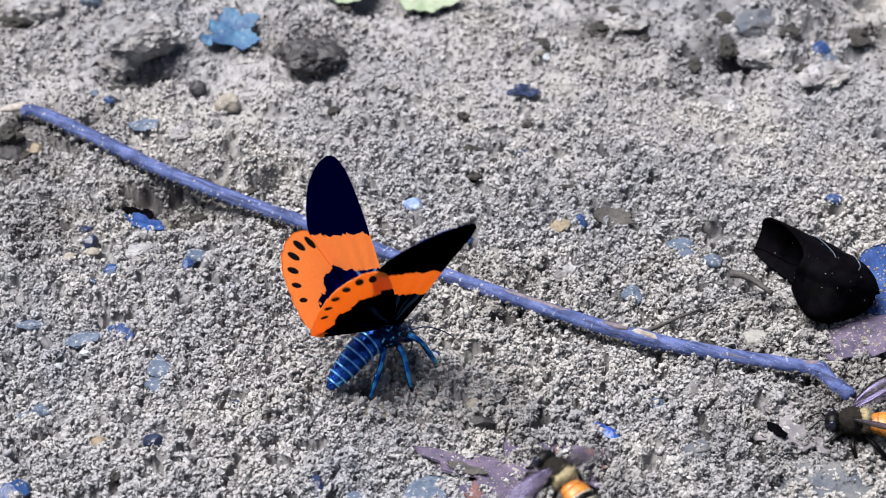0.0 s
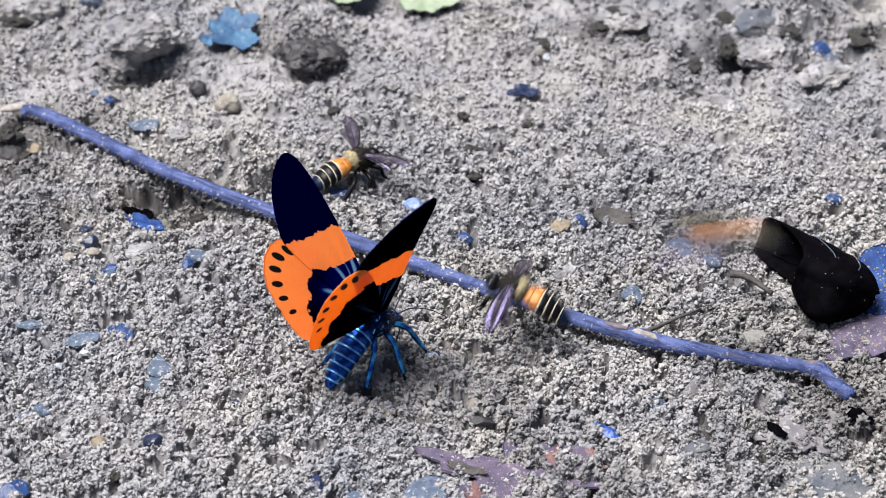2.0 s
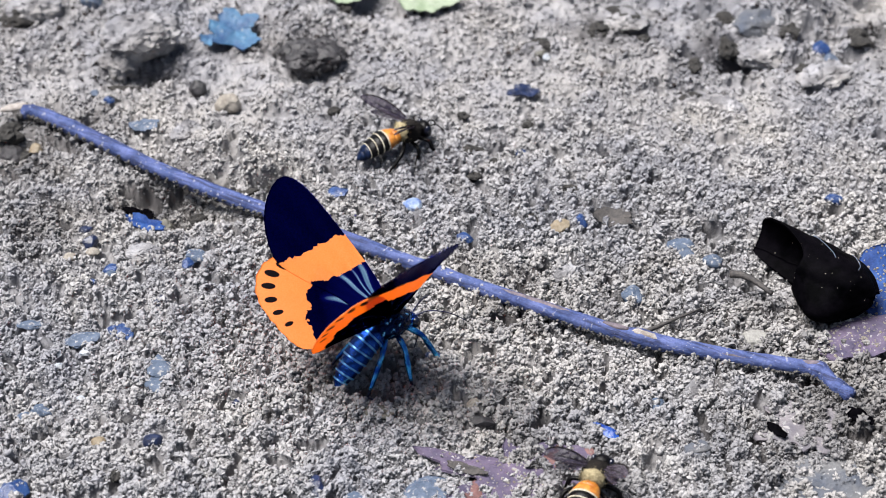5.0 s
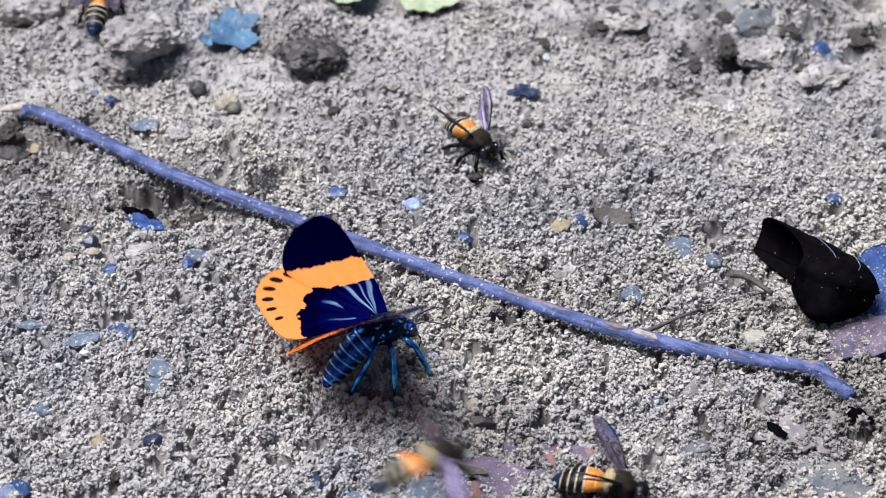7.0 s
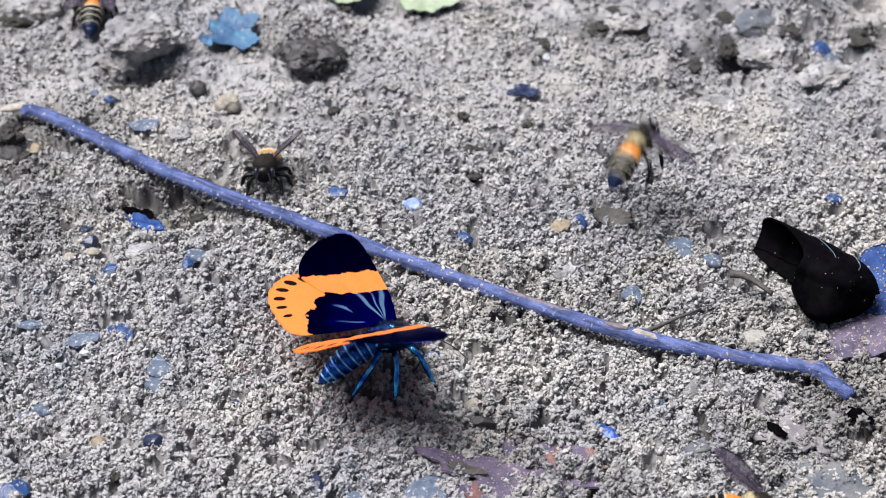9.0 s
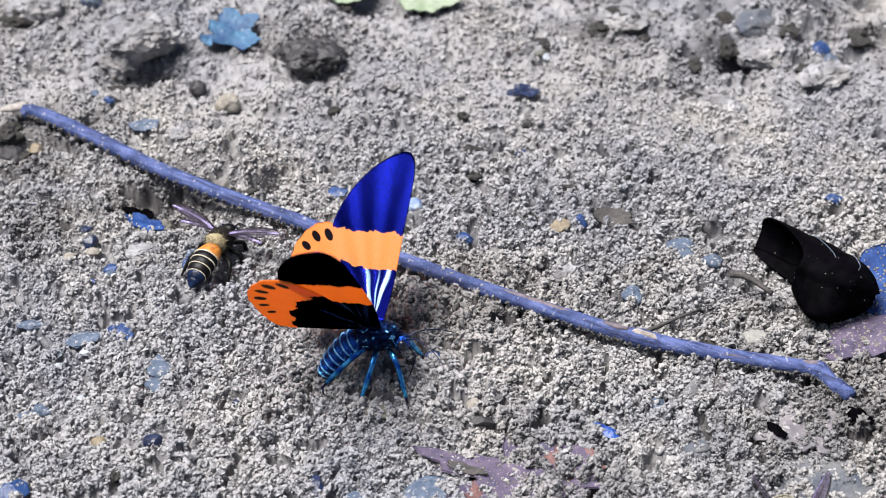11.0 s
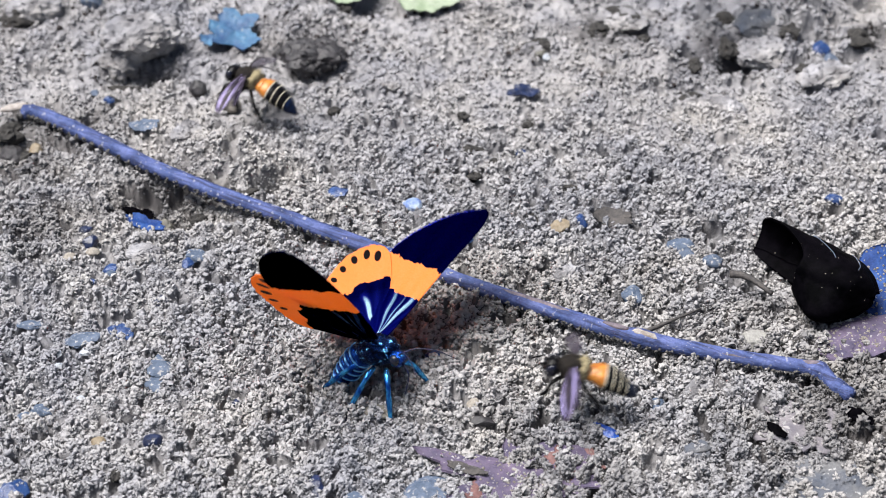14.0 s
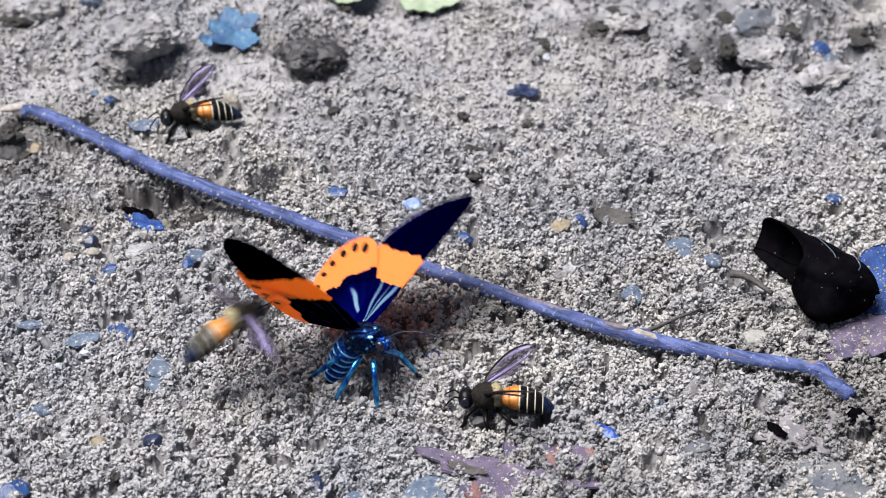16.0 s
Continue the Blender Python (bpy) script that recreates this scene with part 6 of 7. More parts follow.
    for kind, share in (("forewing", 1.0), ("hindwing", 0.6)):
        walk(moth_wings[(kind, 1)], [(0.00, wing_pose(1, 60.2, 0.5 * share, -9.0, 0 * (share > 0.8))),
            (0.10, wing_pose(1, 50.7, -4.5 * share, -7.0, 0 * (share > 0.8))),
            (0.20, wing_pose(1, 39.2, -14.4 * share, -5.0, 0 * (share > 0.8))),
            (0.30, wing_pose(1, 30.7, -6.4 * share, -3.0, 0 * (share > 0.8))),
            (0.40, wing_pose(1, 33.2, -8.3 * share, -1.0, 0 * (share > 0.8))),
            (0.50, wing_pose(1, 22.7, -7.3 * share, 0.0, 0 * (share > 0.8))),
            (0.60, wing_pose(1, 25.1, -10.1 * share, -1.0, 0 * (share > 0.8))),
            (0.70, wing_pose(1, 44.5, -11.9 * share, -2.0, 0 * (share > 0.8))),
            (0.80, wing_pose(1, 61.9, -3.7 * share, -3.0, 0 * (share > 0.8))),
            (0.90, wing_pose(1, 63.3, -1.5 * share, -4.0, 0 * (share > 0.8))),
            (1.00, wing_pose(1, 65.7, 2.7 * share, -5.0, 0 * (share > 0.8))),
            (1.10, wing_pose(1, 63.1, 5.0 * share, -5.0, 0 * (share > 0.8))),
            (1.20, wing_pose(1, 59.4, 5.4 * share, -4.0, 0 * (share > 0.8))),
            (1.30, wing_pose(1, 49.8, 3.8 * share, -3.0, 0 * (share > 0.8))),
            (1.40, wing_pose(1, 40.2, -1.9 * share, -2.0, 0 * (share > 0.8))),
            (1.50, wing_pose(1, 33.6, 3.5 * share, -0.9, 0 * (share > 0.8))),
            (1.60, wing_pose(1, 30.5, 1.8 * share, -1.0, 0 * (share > 0.8))),
            (1.70, wing_pose(1, 33.4, -2.9 * share, -2.0, 0 * (share > 0.8))),
            (1.80, wing_pose(1, 46.3, -9.6 * share, -2.0, 0 * (share > 0.8))),
            (1.90, wing_pose(1, 64.3, -6.3 * share, -3.0, 0 * (share > 0.8))),
            (2.00, wing_pose(1, 66.2, -2.0 * share, -3.0, 0 * (share > 0.8))),
            (2.10, wing_pose(1, 63.2, -4.8 * share, -1.0, 0 * (share > 0.8))),
            (2.20, wing_pose(1, 66.3, -8.7 * share, 1.0, 0 * (share > 0.8))),
            (2.30, wing_pose(1, 63.3, -14.5 * share, 3.0, 0 * (share > 0.8))),
            (2.40, wing_pose(1, 54.4, -10.4 * share, 6.0, 0 * (share > 0.8))),
            (2.50, wing_pose(1, 41.5, -7.2 * share, 8.0, 0 * (share > 0.8))),
            (2.60, wing_pose(1, 34.4, -4.1 * share, 7.0, 0 * (share > 0.8))),
            (2.70, wing_pose(1, 21.4, 0.1 * share, 6.0, 0 * (share > 0.8))),
            (2.80, wing_pose(1, 14.3, 0.3 * share, 5.0, 0 * (share > 0.8))),
            (2.90, wing_pose(1, 15.3, 0.4 * share, 5.0, 0 * (share > 0.8))),
            (3.00, wing_pose(1, 32.2, 1.6 * share, 4.0, 0 * (share > 0.8))),
            (3.10, wing_pose(1, 53.2, 1.0 * share, 2.0, 0 * (share > 0.8))),
            (3.20, wing_pose(1, 63.2, 3.4 * share, 0.0, 0 * (share > 0.8))),
            (3.30, wing_pose(1, 66.3, 5.8 * share, -2.0, 0 * (share > 0.8))),
            (3.40, wing_pose(1, 63.3, 6.2 * share, -3.0, 0 * (share > 0.8))),
            (3.50, wing_pose(1, 52.3, -2.4 * share, -4.9, 0 * (share > 0.8))),
            (3.60, wing_pose(1, 44.2, 4.3 * share, -4.0, 0 * (share > 0.8))),
            (3.70, wing_pose(1, 30.1, 4.1 * share, -4.0, 0 * (share > 0.8))),
            (3.80, wing_pose(1, 12.0, 3.9 * share, -3.0, 0 * (share > 0.8))),
            (3.90, wing_pose(1, 13.9, 3.7 * share, -2.0, 0 * (share > 0.8))),
            (4.00, wing_pose(1, 10.7, 4.4 * share, -2.0, 0 * (share > 0.8))),
            (4.10, wing_pose(1, 9.8, -0.5 * share, -2.0, 0 * (share > 0.8))),
            (4.20, wing_pose(1, 19.8, 11.5 * share, -2.0, 0 * (share > 0.8))),
            (4.35, wing_pose(1, 37.9, 3.5 * share, -1.0, 0 * (share > 0.8))),
            (4.75, wing_pose(1, 64.1, 1.5 * share, -1.0, 0 * (share > 0.8))),
            (5.10, wing_pose(1, 45.3, 1.6 * share, -1.0, 0 * (share > 0.8))),
            (5.45, wing_pose(1, 24.5, 1.6 * share, 0.0, 0 * (share > 0.8))),
            (5.80, wing_pose(1, 36.7, 1.7 * share, 0.0, 0 * (share > 0.8))),
            (6.10, wing_pose(1, 64.8, 5.7 * share, 0.0, 0 * (share > 0.8))),
            (6.30, wing_pose(1, 62.9, 9.8 * share, 0.0, 0 * (share > 0.8))),
            (6.40, wing_pose(1, 49.0, 3.8 * share, 1.0, 0 * (share > 0.8))),
            (6.50, wing_pose(1, 34.0, 0.8 * share, 1.0, 0 * (share > 0.8))),
            (6.60, wing_pose(1, 26.9, -0.4 * share, 1.0, 0 * (share > 0.8))),
            (6.70, wing_pose(1, 24.7, 1.4 * share, 1.0, 0 * (share > 0.8))),
            (6.80, wing_pose(1, 24.5, 1.2 * share, 1.0, 0 * (share > 0.8))),
            (6.90, wing_pose(1, 26.3, 3.0 * share, 1.0, 0 * (share > 0.8))),
            (7.00, wing_pose(1, 34.2, -0.1 * share, 1.0, 0 * (share > 0.8))),
            (7.10, wing_pose(1, 55.6, 6.8 * share, 0.0, 0 * (share > 0.8))),
            (7.20, wing_pose(1, 65.1, 8.7 * share, -2.0, 0 * (share > 0.8))),
            (7.30, wing_pose(1, 67.5, 4.7 * share, -3.0, 0 * (share > 0.8))),
            (7.40, wing_pose(1, 67.0, 4.6 * share, -4.0, 0 * (share > 0.8))),
            (7.50, wing_pose(1, 66.4, 3.5 * share, -6.0, 0 * (share > 0.8))),
            (7.60, wing_pose(1, 55.9, 2.7 * share, -4.0, 0 * (share > 0.8))),
            (7.70, wing_pose(1, 48.3, 0.8 * share, -3.0, 0 * (share > 0.8))),
            (7.80, wing_pose(1, 40.7, 3.0 * share, -2.0, 0 * (share > 0.8))),
            (7.90, wing_pose(1, 33.1, -2.8 * share, 0.0, 0 * (share > 0.8))),
            (8.00, wing_pose(1, 31.6, 1.3 * share, 1.0, 0 * (share > 0.8))),
            (8.10, wing_pose(1, 29.3, 1.3 * share, 0.0, 0 * (share > 0.8))),
            (8.20, wing_pose(1, 41.0, 5.2 * share, -2.0, 0 * (share > 0.8))),
            (8.30, wing_pose(1, 52.7, 5.1 * share, -3.0, 0 * (share > 0.8))),
            (8.40, wing_pose(1, 62.4, 7.1 * share, -5.0, 0 * (share > 0.8))),
            (8.50, wing_pose(1, 68.1, 4.0 * share, -6.0, 0 * (share > 0.8))),
            (8.60, wing_pose(1, 66.3, 4.8 * share, -4.0, 0 * (share > 0.8))),
            (8.70, wing_pose(1, 61.6, 4.7 * share, -2.0, 0 * (share > 0.8))),
            (8.80, wing_pose(1, 49.9, 6.5 * share, -0.0, 0 * (share > 0.8))),
            (8.90, wing_pose(1, 37.2, -1.7 * share, 2.0, 0 * (share > 0.8))),
            (9.00, wing_pose(1, 29.5, 1.2 * share, 5.0, 0 * (share > 0.8))),
            (9.10, wing_pose(1, 25.4, 0.3 * share, 4.0, 0 * (share > 0.8))),
            (9.20, wing_pose(1, 25.4, 2.5 * share, 4.0, 0 * (share > 0.8))),
            (9.35, wing_pose(1, 37.3, 0.7 * share, 3.0, 0 * (share > 0.8))),
            (9.75, wing_pose(1, 65.1, 3.2 * share, 2.0, 0 * (share > 0.8))),
            (10.15, wing_pose(1, 44.9, 1.8 * share, 0.0, 0 * (share > 0.8))),
            (10.50, wing_pose(1, 18.7, 2.3 * share, -1.0, 0 * (share > 0.8))),
            (10.85, wing_pose(1, 40.5, 2.8 * share, -2.0, 0 * (share > 0.8))),
            (11.15, wing_pose(1, 58.3, 3.2 * share, -4.0, 0 * (share > 0.8))),
            (11.30, wing_pose(1, 52.2, -0.6 * share, -4.0, 0 * (share > 0.8))),
            (11.40, wing_pose(1, 35.2, 3.6 * share, -5.0, 0 * (share > 0.8))),
            (11.50, wing_pose(1, 18.1, 2.7 * share, -5.0, 0 * (share > 0.8))),
            (11.60, wing_pose(1, 15.1, 3.9 * share, -5.0, 0 * (share > 0.8))),
            (11.70, wing_pose(1, 13.0, -2.0 * share, -4.0, 0 * (share > 0.8))),
            (11.80, wing_pose(1, 13.0, -1.9 * share, -3.9, 0 * (share > 0.8))),
            (11.90, wing_pose(1, 11.9, -1.7 * share, -3.9, 0 * (share > 0.8))),
            (12.00, wing_pose(1, 10.8, -4.6 * share, -3.9, 0 * (share > 0.8))),
            (12.10, wing_pose(1, 26.8, 4.6 * share, -3.9, 0 * (share > 0.8))),
            (12.20, wing_pose(1, 42.7, 2.7 * share, -4.9, 0 * (share > 0.8))),
            (12.30, wing_pose(1, 57.7, 4.8 * share, -4.9, 0 * (share > 0.8))),
            (12.40, wing_pose(1, 61.6, 3.0 * share, -4.9, 0 * (share > 0.8))),
            (12.50, wing_pose(1, 65.6, 5.1 * share, -5.9, 0 * (share > 0.8))),
            (12.60, wing_pose(1, 62.2, 4.3 * share, -4.9, 0 * (share > 0.8))),
            (12.70, wing_pose(1, 54.9, 1.5 * share, -4.9, 0 * (share > 0.8))),
            (12.80, wing_pose(1, 45.6, -1.3 * share, -4.0, 0 * (share > 0.8))),
            (12.90, wing_pose(1, 32.2, 1.9 * share, -4.0, 0 * (share > 0.8))),
            (13.00, wing_pose(1, 17.9, -7.9 * share, -3.0, 0 * (share > 0.8))),
            (13.10, wing_pose(1, 10.5, -5.2 * share, -2.0, 0 * (share > 0.8))),
            (13.20, wing_pose(1, 7.2, -5.5 * share, -2.0, 0 * (share > 0.8))),
            (13.30, wing_pose(1, 9.8, -5.9 * share, -1.0, 0 * (share > 0.8))),
            (13.40, wing_pose(1, 26.4, -2.2 * share, 0.0, 0 * (share > 0.8))),
            (13.50, wing_pose(1, 50.1, 0.4 * share, 1.0, 0 * (share > 0.8))),
            (13.60, wing_pose(1, 57.4, 3.0 * share, -0.8, 0 * (share > 0.8))),
            (13.70, wing_pose(1, 56.6, 8.6 * share, -2.7, 4.4 * (share > 0.8))),
            (13.80, wing_pose(1, 56.9, 10.3 * share, -4.6, 6.6 * (share > 0.8))),
            (13.90, wing_pose(1, 50.2, 15.9 * share, -6.4, 8.8 * (share > 0.8))),
            (14.00, wing_pose(1, 45.5, 9.5 * share, -8.3, 11.0 * (share > 0.8))),
            (14.10, wing_pose(1, 29.3, 10.8 * share, -8.2, 11.0 * (share > 0.8))),
            (14.20, wing_pose(1, 22.0, 10.1 * share, -7.1, 11.0 * (share > 0.8))),
            (14.30, wing_pose(1, 20.7, 9.4 * share, -6.0, 11.0 * (share > 0.8))),
            (14.40, wing_pose(1, 14.5, 8.7 * share, -5.9, 11.0 * (share > 0.8))),
            (14.50, wing_pose(1, 23.2, 1.0 * share, -4.8, 11.0 * (share > 0.8))),
            (14.60, wing_pose(1, 39.0, 14.9 * share, -4.0, 11.0 * (share > 0.8))),
            (14.70, wing_pose(1, 54.7, 17.9 * share, -4.1, 11.0 * (share > 0.8))),
            (14.80, wing_pose(1, 64.4, 16.8 * share, -3.3, 11.0 * (share > 0.8))),
            (14.90, wing_pose(1, 66.1, 15.8 * share, -2.4, 11.0 * (share > 0.8))),
            (15.00, wing_pose(1, 61.9, 13.7 * share, -2.6, 11.0 * (share > 0.8))),
            (15.10, wing_pose(1, 55.5, 19.3 * share, -3.1, 11.0 * (share > 0.8))),
            (15.20, wing_pose(1, 44.1, 17.8 * share, -3.5, 11.0 * (share > 0.8))),
            (15.30, wing_pose(1, 39.8, 14.4 * share, -4.0, 11.0 * (share > 0.8))),
            (15.40, wing_pose(1, 35.4, 11.0 * share, -4.5, 11.0 * (share > 0.8))),
            (15.50, wing_pose(1, 25.1, -1.5 * share, -4.9, 11.0 * (share > 0.8))),
            (15.60, wing_pose(1, 21.2, 2.6 * share, -6.9, 11.0 * (share > 0.8))),
            (15.70, wing_pose(1, 16.4, 1.7 * share, -8.9, 11.0 * (share > 0.8))),
            (15.80, wing_pose(1, 13.5, 2.8 * share, -10.9, 11.0 * (share > 0.8))),
            (15.90, wing_pose(1, 23.7, 1.9 * share, -11.8, 11.0 * (share > 0.8))),
            (16.00, wing_pose(1, 47.8, 2.9 * share, -13.8, 11.0 * (share > 0.8)))])
    walk(bees[0], [(0.00, bee_pose(19.6, -77.3, 14.0, 36, 12)),
                   (0.10, bee_pose(21.9, -71.7, 16.0, 36, 12)),
                   (0.20, bee_pose(24.9, -56.3, 18.0, 6, 12)),
                   (0.30, bee_pose(39.8, -18.4, 20.0, -6, 12)),
                   (0.40, bee_pose(66.9, 22.9, 18.0, 13, 12)),
                   (0.50, bee_pose(86.5, 48.9, 15.0, 90, 12)),
                   (0.60, bee_pose(83.6, 54.9, 15.0, 98, 12)),
                   (0.70, bee_pose(75.3, 55.8, 15.0, 106, 12)),
                   (0.80, bee_pose(56.6, 38.0, 16.0, 106, 12)),
                   (0.90, bee_pose(35.0, 38.0, 16.0, 114, 12)),
                   (1.00, bee_pose(19.8, 29.0, 16.0, 121, 12)),
                   (1.10, bee_pose(11.1, 11.4, 16.0, 121, 12)),
                   (1.20, bee_pose(8.8, 2.8, 16.0, 118, 12)),
                   (1.30, bee_pose(23.4, 11.4, 16.0, 114, 12)),
                   (1.40, bee_pose(21.8, 4.2, 16.0, 109, 12)),
                   (1.50, bee_pose(18.8, -12.0, 14.0, 106, 12)),
                   (1.60, bee_pose(17.4, -29.3, 12.0, 95, 12)),
                   (1.70, bee_pose(16.8, -31.7, 11.0, 87, 12)),
                   (1.80, bee_pose(11.7, -33.1, 11.0, 74, 12)),
                   (1.90, bee_pose(7.8, -35.5, 11.0, 69, 12)),
                   (2.00, bee_pose(14.8, -28.2, 12.0, 68, 12)),
                   (2.10, bee_pose(19.5, -12.5, 14.0, 87, 12)),
                   (2.20, bee_pose(11.7, -30.5, 13.0, 66, 12)),
                   (2.30, bee_pose(0.7, -54.0, 12.0, 53, 12)),
                   (2.40, bee_pose(-15.8, -71.0, 12.0, 47, 12)),
                   (2.50, bee_pose(-26.5, -74.0, 12.0, 42, 12)),
                   (2.60, bee_pose(-34.6, -82.6, 14.0, 53, 12)),
                   (2.70, bee_pose(-43.8, -71.6, 14.0, 59, 12)),
                   (2.80, bee_pose(-56.1, -62.1, 14.0, 66, 12)),
                   (2.90, bee_pose(-68.0, -51.3, 14.0, 82, 12)),
                   (3.00, bee_pose(-85.3, -42.3, 14.0, 74, 12)),
                   (3.40, bee_pose(-123.2, 24.6, 14.0, 13, 12)),
                   (3.80, bee_pose(-102.9, 73.3, 30.0, -36, 12)),
                   (3.90, bee_pose(-82.0, 49.0, 36.0, -74, 12)),
                   (4.00, bee_pose(-60.2, 17.1, 38.0, -106, 12)),
                   (4.10, bee_pose(-25.4, -58.1, 24.0, -153, 12)),
                   (4.20, bee_pose(-19.1, -49.6, 22.0, -121, 12)),
                   (4.30, bee_pose(10.0, -75.9, 20.0, -160, 12)),
                   (4.40, bee_pose(17.4, -102.9, 18.0, -193, 12)),
                   (4.80, bee_pose(-21.7, -123.4, 18.0, -227, 12)),
                   (5.40, bee_pose(-53.0, -118.5, 18.0, -286, 12)),
                   (6.30, bee_pose(-123.1, -32.2, 18.0, -340, 12)),
                   (6.70, bee_pose(-89.4, 4.8, 20.0, -380, 12)),
                   (6.80, bee_pose(-59.3, -27.3, 20.0, -407, 12)),
                   (6.90, bee_pose(-28.6, -60.7, 18.0, -426, 12)),
                   (7.00, bee_pose(-3.4, -73.9, 16.0, -434, 12)),
                   (7.10, bee_pose(19.4, -97.8, 16.0, -434, 12)),
                   (7.40, bee_pose(17.5, -112.5, 4.9, -450, 0)),
                   (14.40, bee_pose(-44.4, -102.0, 4.9, -434, 0)),
                   (14.60, bee_pose(-36.8, -91.2, 9.0, -426, 12)),
                   (14.70, bee_pose(-33.4, -80.6, 9.0, -419, 12)),
                   (14.80, bee_pose(-28.0, -66.9, 8.5, -413, 12)),
                   (14.90, bee_pose(-16.8, -57.1, 8.0, -387, -2)),
                   (15.00, bee_pose(-9.7, -53.1, 8.0, -366, -2)),
                   (15.10, bee_pose(0.2, -54.3, 8.0, -396, -2)),
                   (15.20, bee_pose(18.1, -46.0, 8.0, -396, -2)),
                   (15.30, bee_pose(25.9, -53.5, 8.0, -354, 12)),
                   (15.40, bee_pose(14.4, -57.2, 7.5, -333, 12)),
                   (15.50, bee_pose(19.1, -44.0, 7.5, -328, 12)),
                   (15.60, bee_pose(23.8, -38.8, 7.5, -301, 12)),
                   (15.70, bee_pose(14.3, -44.7, 6.5, -294, 12)),
                   (15.80, bee_pose(11.7, -48.5, 5.4, -281, 0)),
                   (15.90, bee_pose(10.3, -47.4, 4.9, -278, 0)),
                   (16.00, bee_pose(10.4, -46.5, 4.9, -273, 0))])
    key_wings(bees[0], [(3.1, 3.7, 60, 20), (4.5, 6.5, 60, 20), (7.3, 14.4, 40, 20), (15.83, 16, 36, 48)])
    walk(bees[1], [(0.00, bee_pose(-6.7, -109.9, 14.0, 0, 12)),
                   (0.10, bee_pose(1.3, -89.0, 14.0, 13, 12)),
                   (0.20, bee_pose(6.3, -74.1, 14.0, 27, 12)),
                   (0.30, bee_pose(-13.8, -63.7, 15.0, 6, 12)),
                   (0.40, bee_pose(-27.7, -49.5, 16.0, -36, 12)),
                   (0.50, bee_pose(-42.4, -42.6, 16.0, -39, 12)),
                   (0.60, bee_pose(-45.0, -47.8, 16.0, -45, 12)),
                   (0.70, bee_pose(-55.6, -28.7, 16.0, -41, 12)),
                   (0.80, bee_pose(-59.1, -13.8, 16.0, -34, 12)),
                   (0.90, bee_pose(-67.4, -23.7, 15.0, -29, 12)),
                   (1.00, bee_pose(-63.4, -19.0, 15.0, -24, 12)),
                   (1.10, bee_pose(-69.5, -12.5, 15.0, -26, 12)),
                   (1.20, bee_pose(-62.6, -18.4, 15.0, -27, 12)),
                   (1.30, bee_pose(-60.7, -5.1, 15.0, -36, 12)),
                   (1.40, bee_pose(-43.6, -2.2, 15.0, -49, 12)),
                   (1.50, bee_pose(-31.8, 13.4, 13.0, -54, 12)),
                   (1.60, bee_pose(-21.4, 19.5, 12.0, -53, 12)),
                   (1.70, bee_pose(-18.9, 19.6, 8.0, -53, 12)),
                   (1.80, bee_pose(-18.6, 20.9, 4.9, -53, 0)),
                   (2.00, bee_pose(-18.8, 20.2, 4.9, -53, 0)),
                   (2.30, bee_pose(-18.6, 19.8, 4.9, -34, 0)),
                   (2.50, bee_pose(-18.8, 19.6, 4.9, -18, 0)),
                   (3.00, bee_pose(-19.2, 19.0, 4.9, -16, 0)),
                   (3.30, bee_pose(-17.4, 19.8, 4.9, -15, 0)),
                   (3.50, bee_pose(-15.4, 20.5, 4.9, -13, 0)),
                   (4.00, bee_pose(-14.6, 25.1, 4.9, -7, 0)),
                   (4.20, bee_pose(-14.3, 25.5, 4.9, -15, 0)),
                   (5.00, bee_pose(-9.4, 30.1, 4.9, -59, 0)),
                   (6.30, bee_pose(1.8, 33.6, 4.9, -114, 0)),
                   (6.50, bee_pose(3.5, 32.8, 4.9, -121, 0)),
                   (6.80, bee_pose(4.6, 32.0, 4.9, -133, 0)),
                   (7.00, bee_pose(5.4, 30.9, 4.9, -146, 0)),
                   (7.30, bee_pose(9.3, 27.7, 5.2, -171, 14)),
                   (7.50, bee_pose(11.2, 26.6, 5.2, -179, 16)),
                   (7.80, bee_pose(12.8, 24.8, 5.2, -177, 16)),
                   (8.00, bee_pose(13.1, 24.6, 5.2, -180, 16)),
                   (8.20, bee_pose(13.2, 21.6, 5.2, -174, 16)),
                   (8.30, bee_pose(16.0, 18.1, 14.0, -90, 12)),
                   (8.40, bee_pose(35.0, 44.6, 24.0, -41, 12)),
                   (8.50, bee_pose(62.0, 86.7, 24.0, -36, 12)),
                   (9.20, bee_pose(142.2, 91.5, 20.0, -121, 12)),
                   (11.00, bee_pose(105.9, -87.9, 20.0, -180, 12)),
                   (12.00, bee_pose(89.3, -104.8, 20.0, -216, 12)),
                   (13.00, bee_pose(67.9, -112.1, 20.0, -286, 12)),
                   (13.20, bee_pose(57.3, -103.4, 22.0, -313, 12)),
                   (13.30, bee_pose(47.2, -87.6, 22.0, -328, 12)),
                   (13.40, bee_pose(32.2, -62.5, 22.0, -333, 12)),
                   (13.50, bee_pose(15.7, -27.4, 22.0, -334, 12)),
                   (13.60, bee_pose(-2.5, 2.1, 20.0, -333, 12)),
                   (13.70, bee_pose(-14.3, 35.8, 18.0, -354, 12)),
                   (13.80, bee_pose(-7.7, 40.7, 18.0, -419, 12)),
                   (13.90, bee_pose(21.1, 41.6, 20.0, -434, 12)),
                   (14.00, bee_pose(55.3, 78.1, 22.0, -419, 12)),
                   (14.20, bee_pose(92.6, 127.5, 22.0, -396, 12)),
                   (16.00, bee_pose(127.7, 161.5, 4.9, -396, 0))])
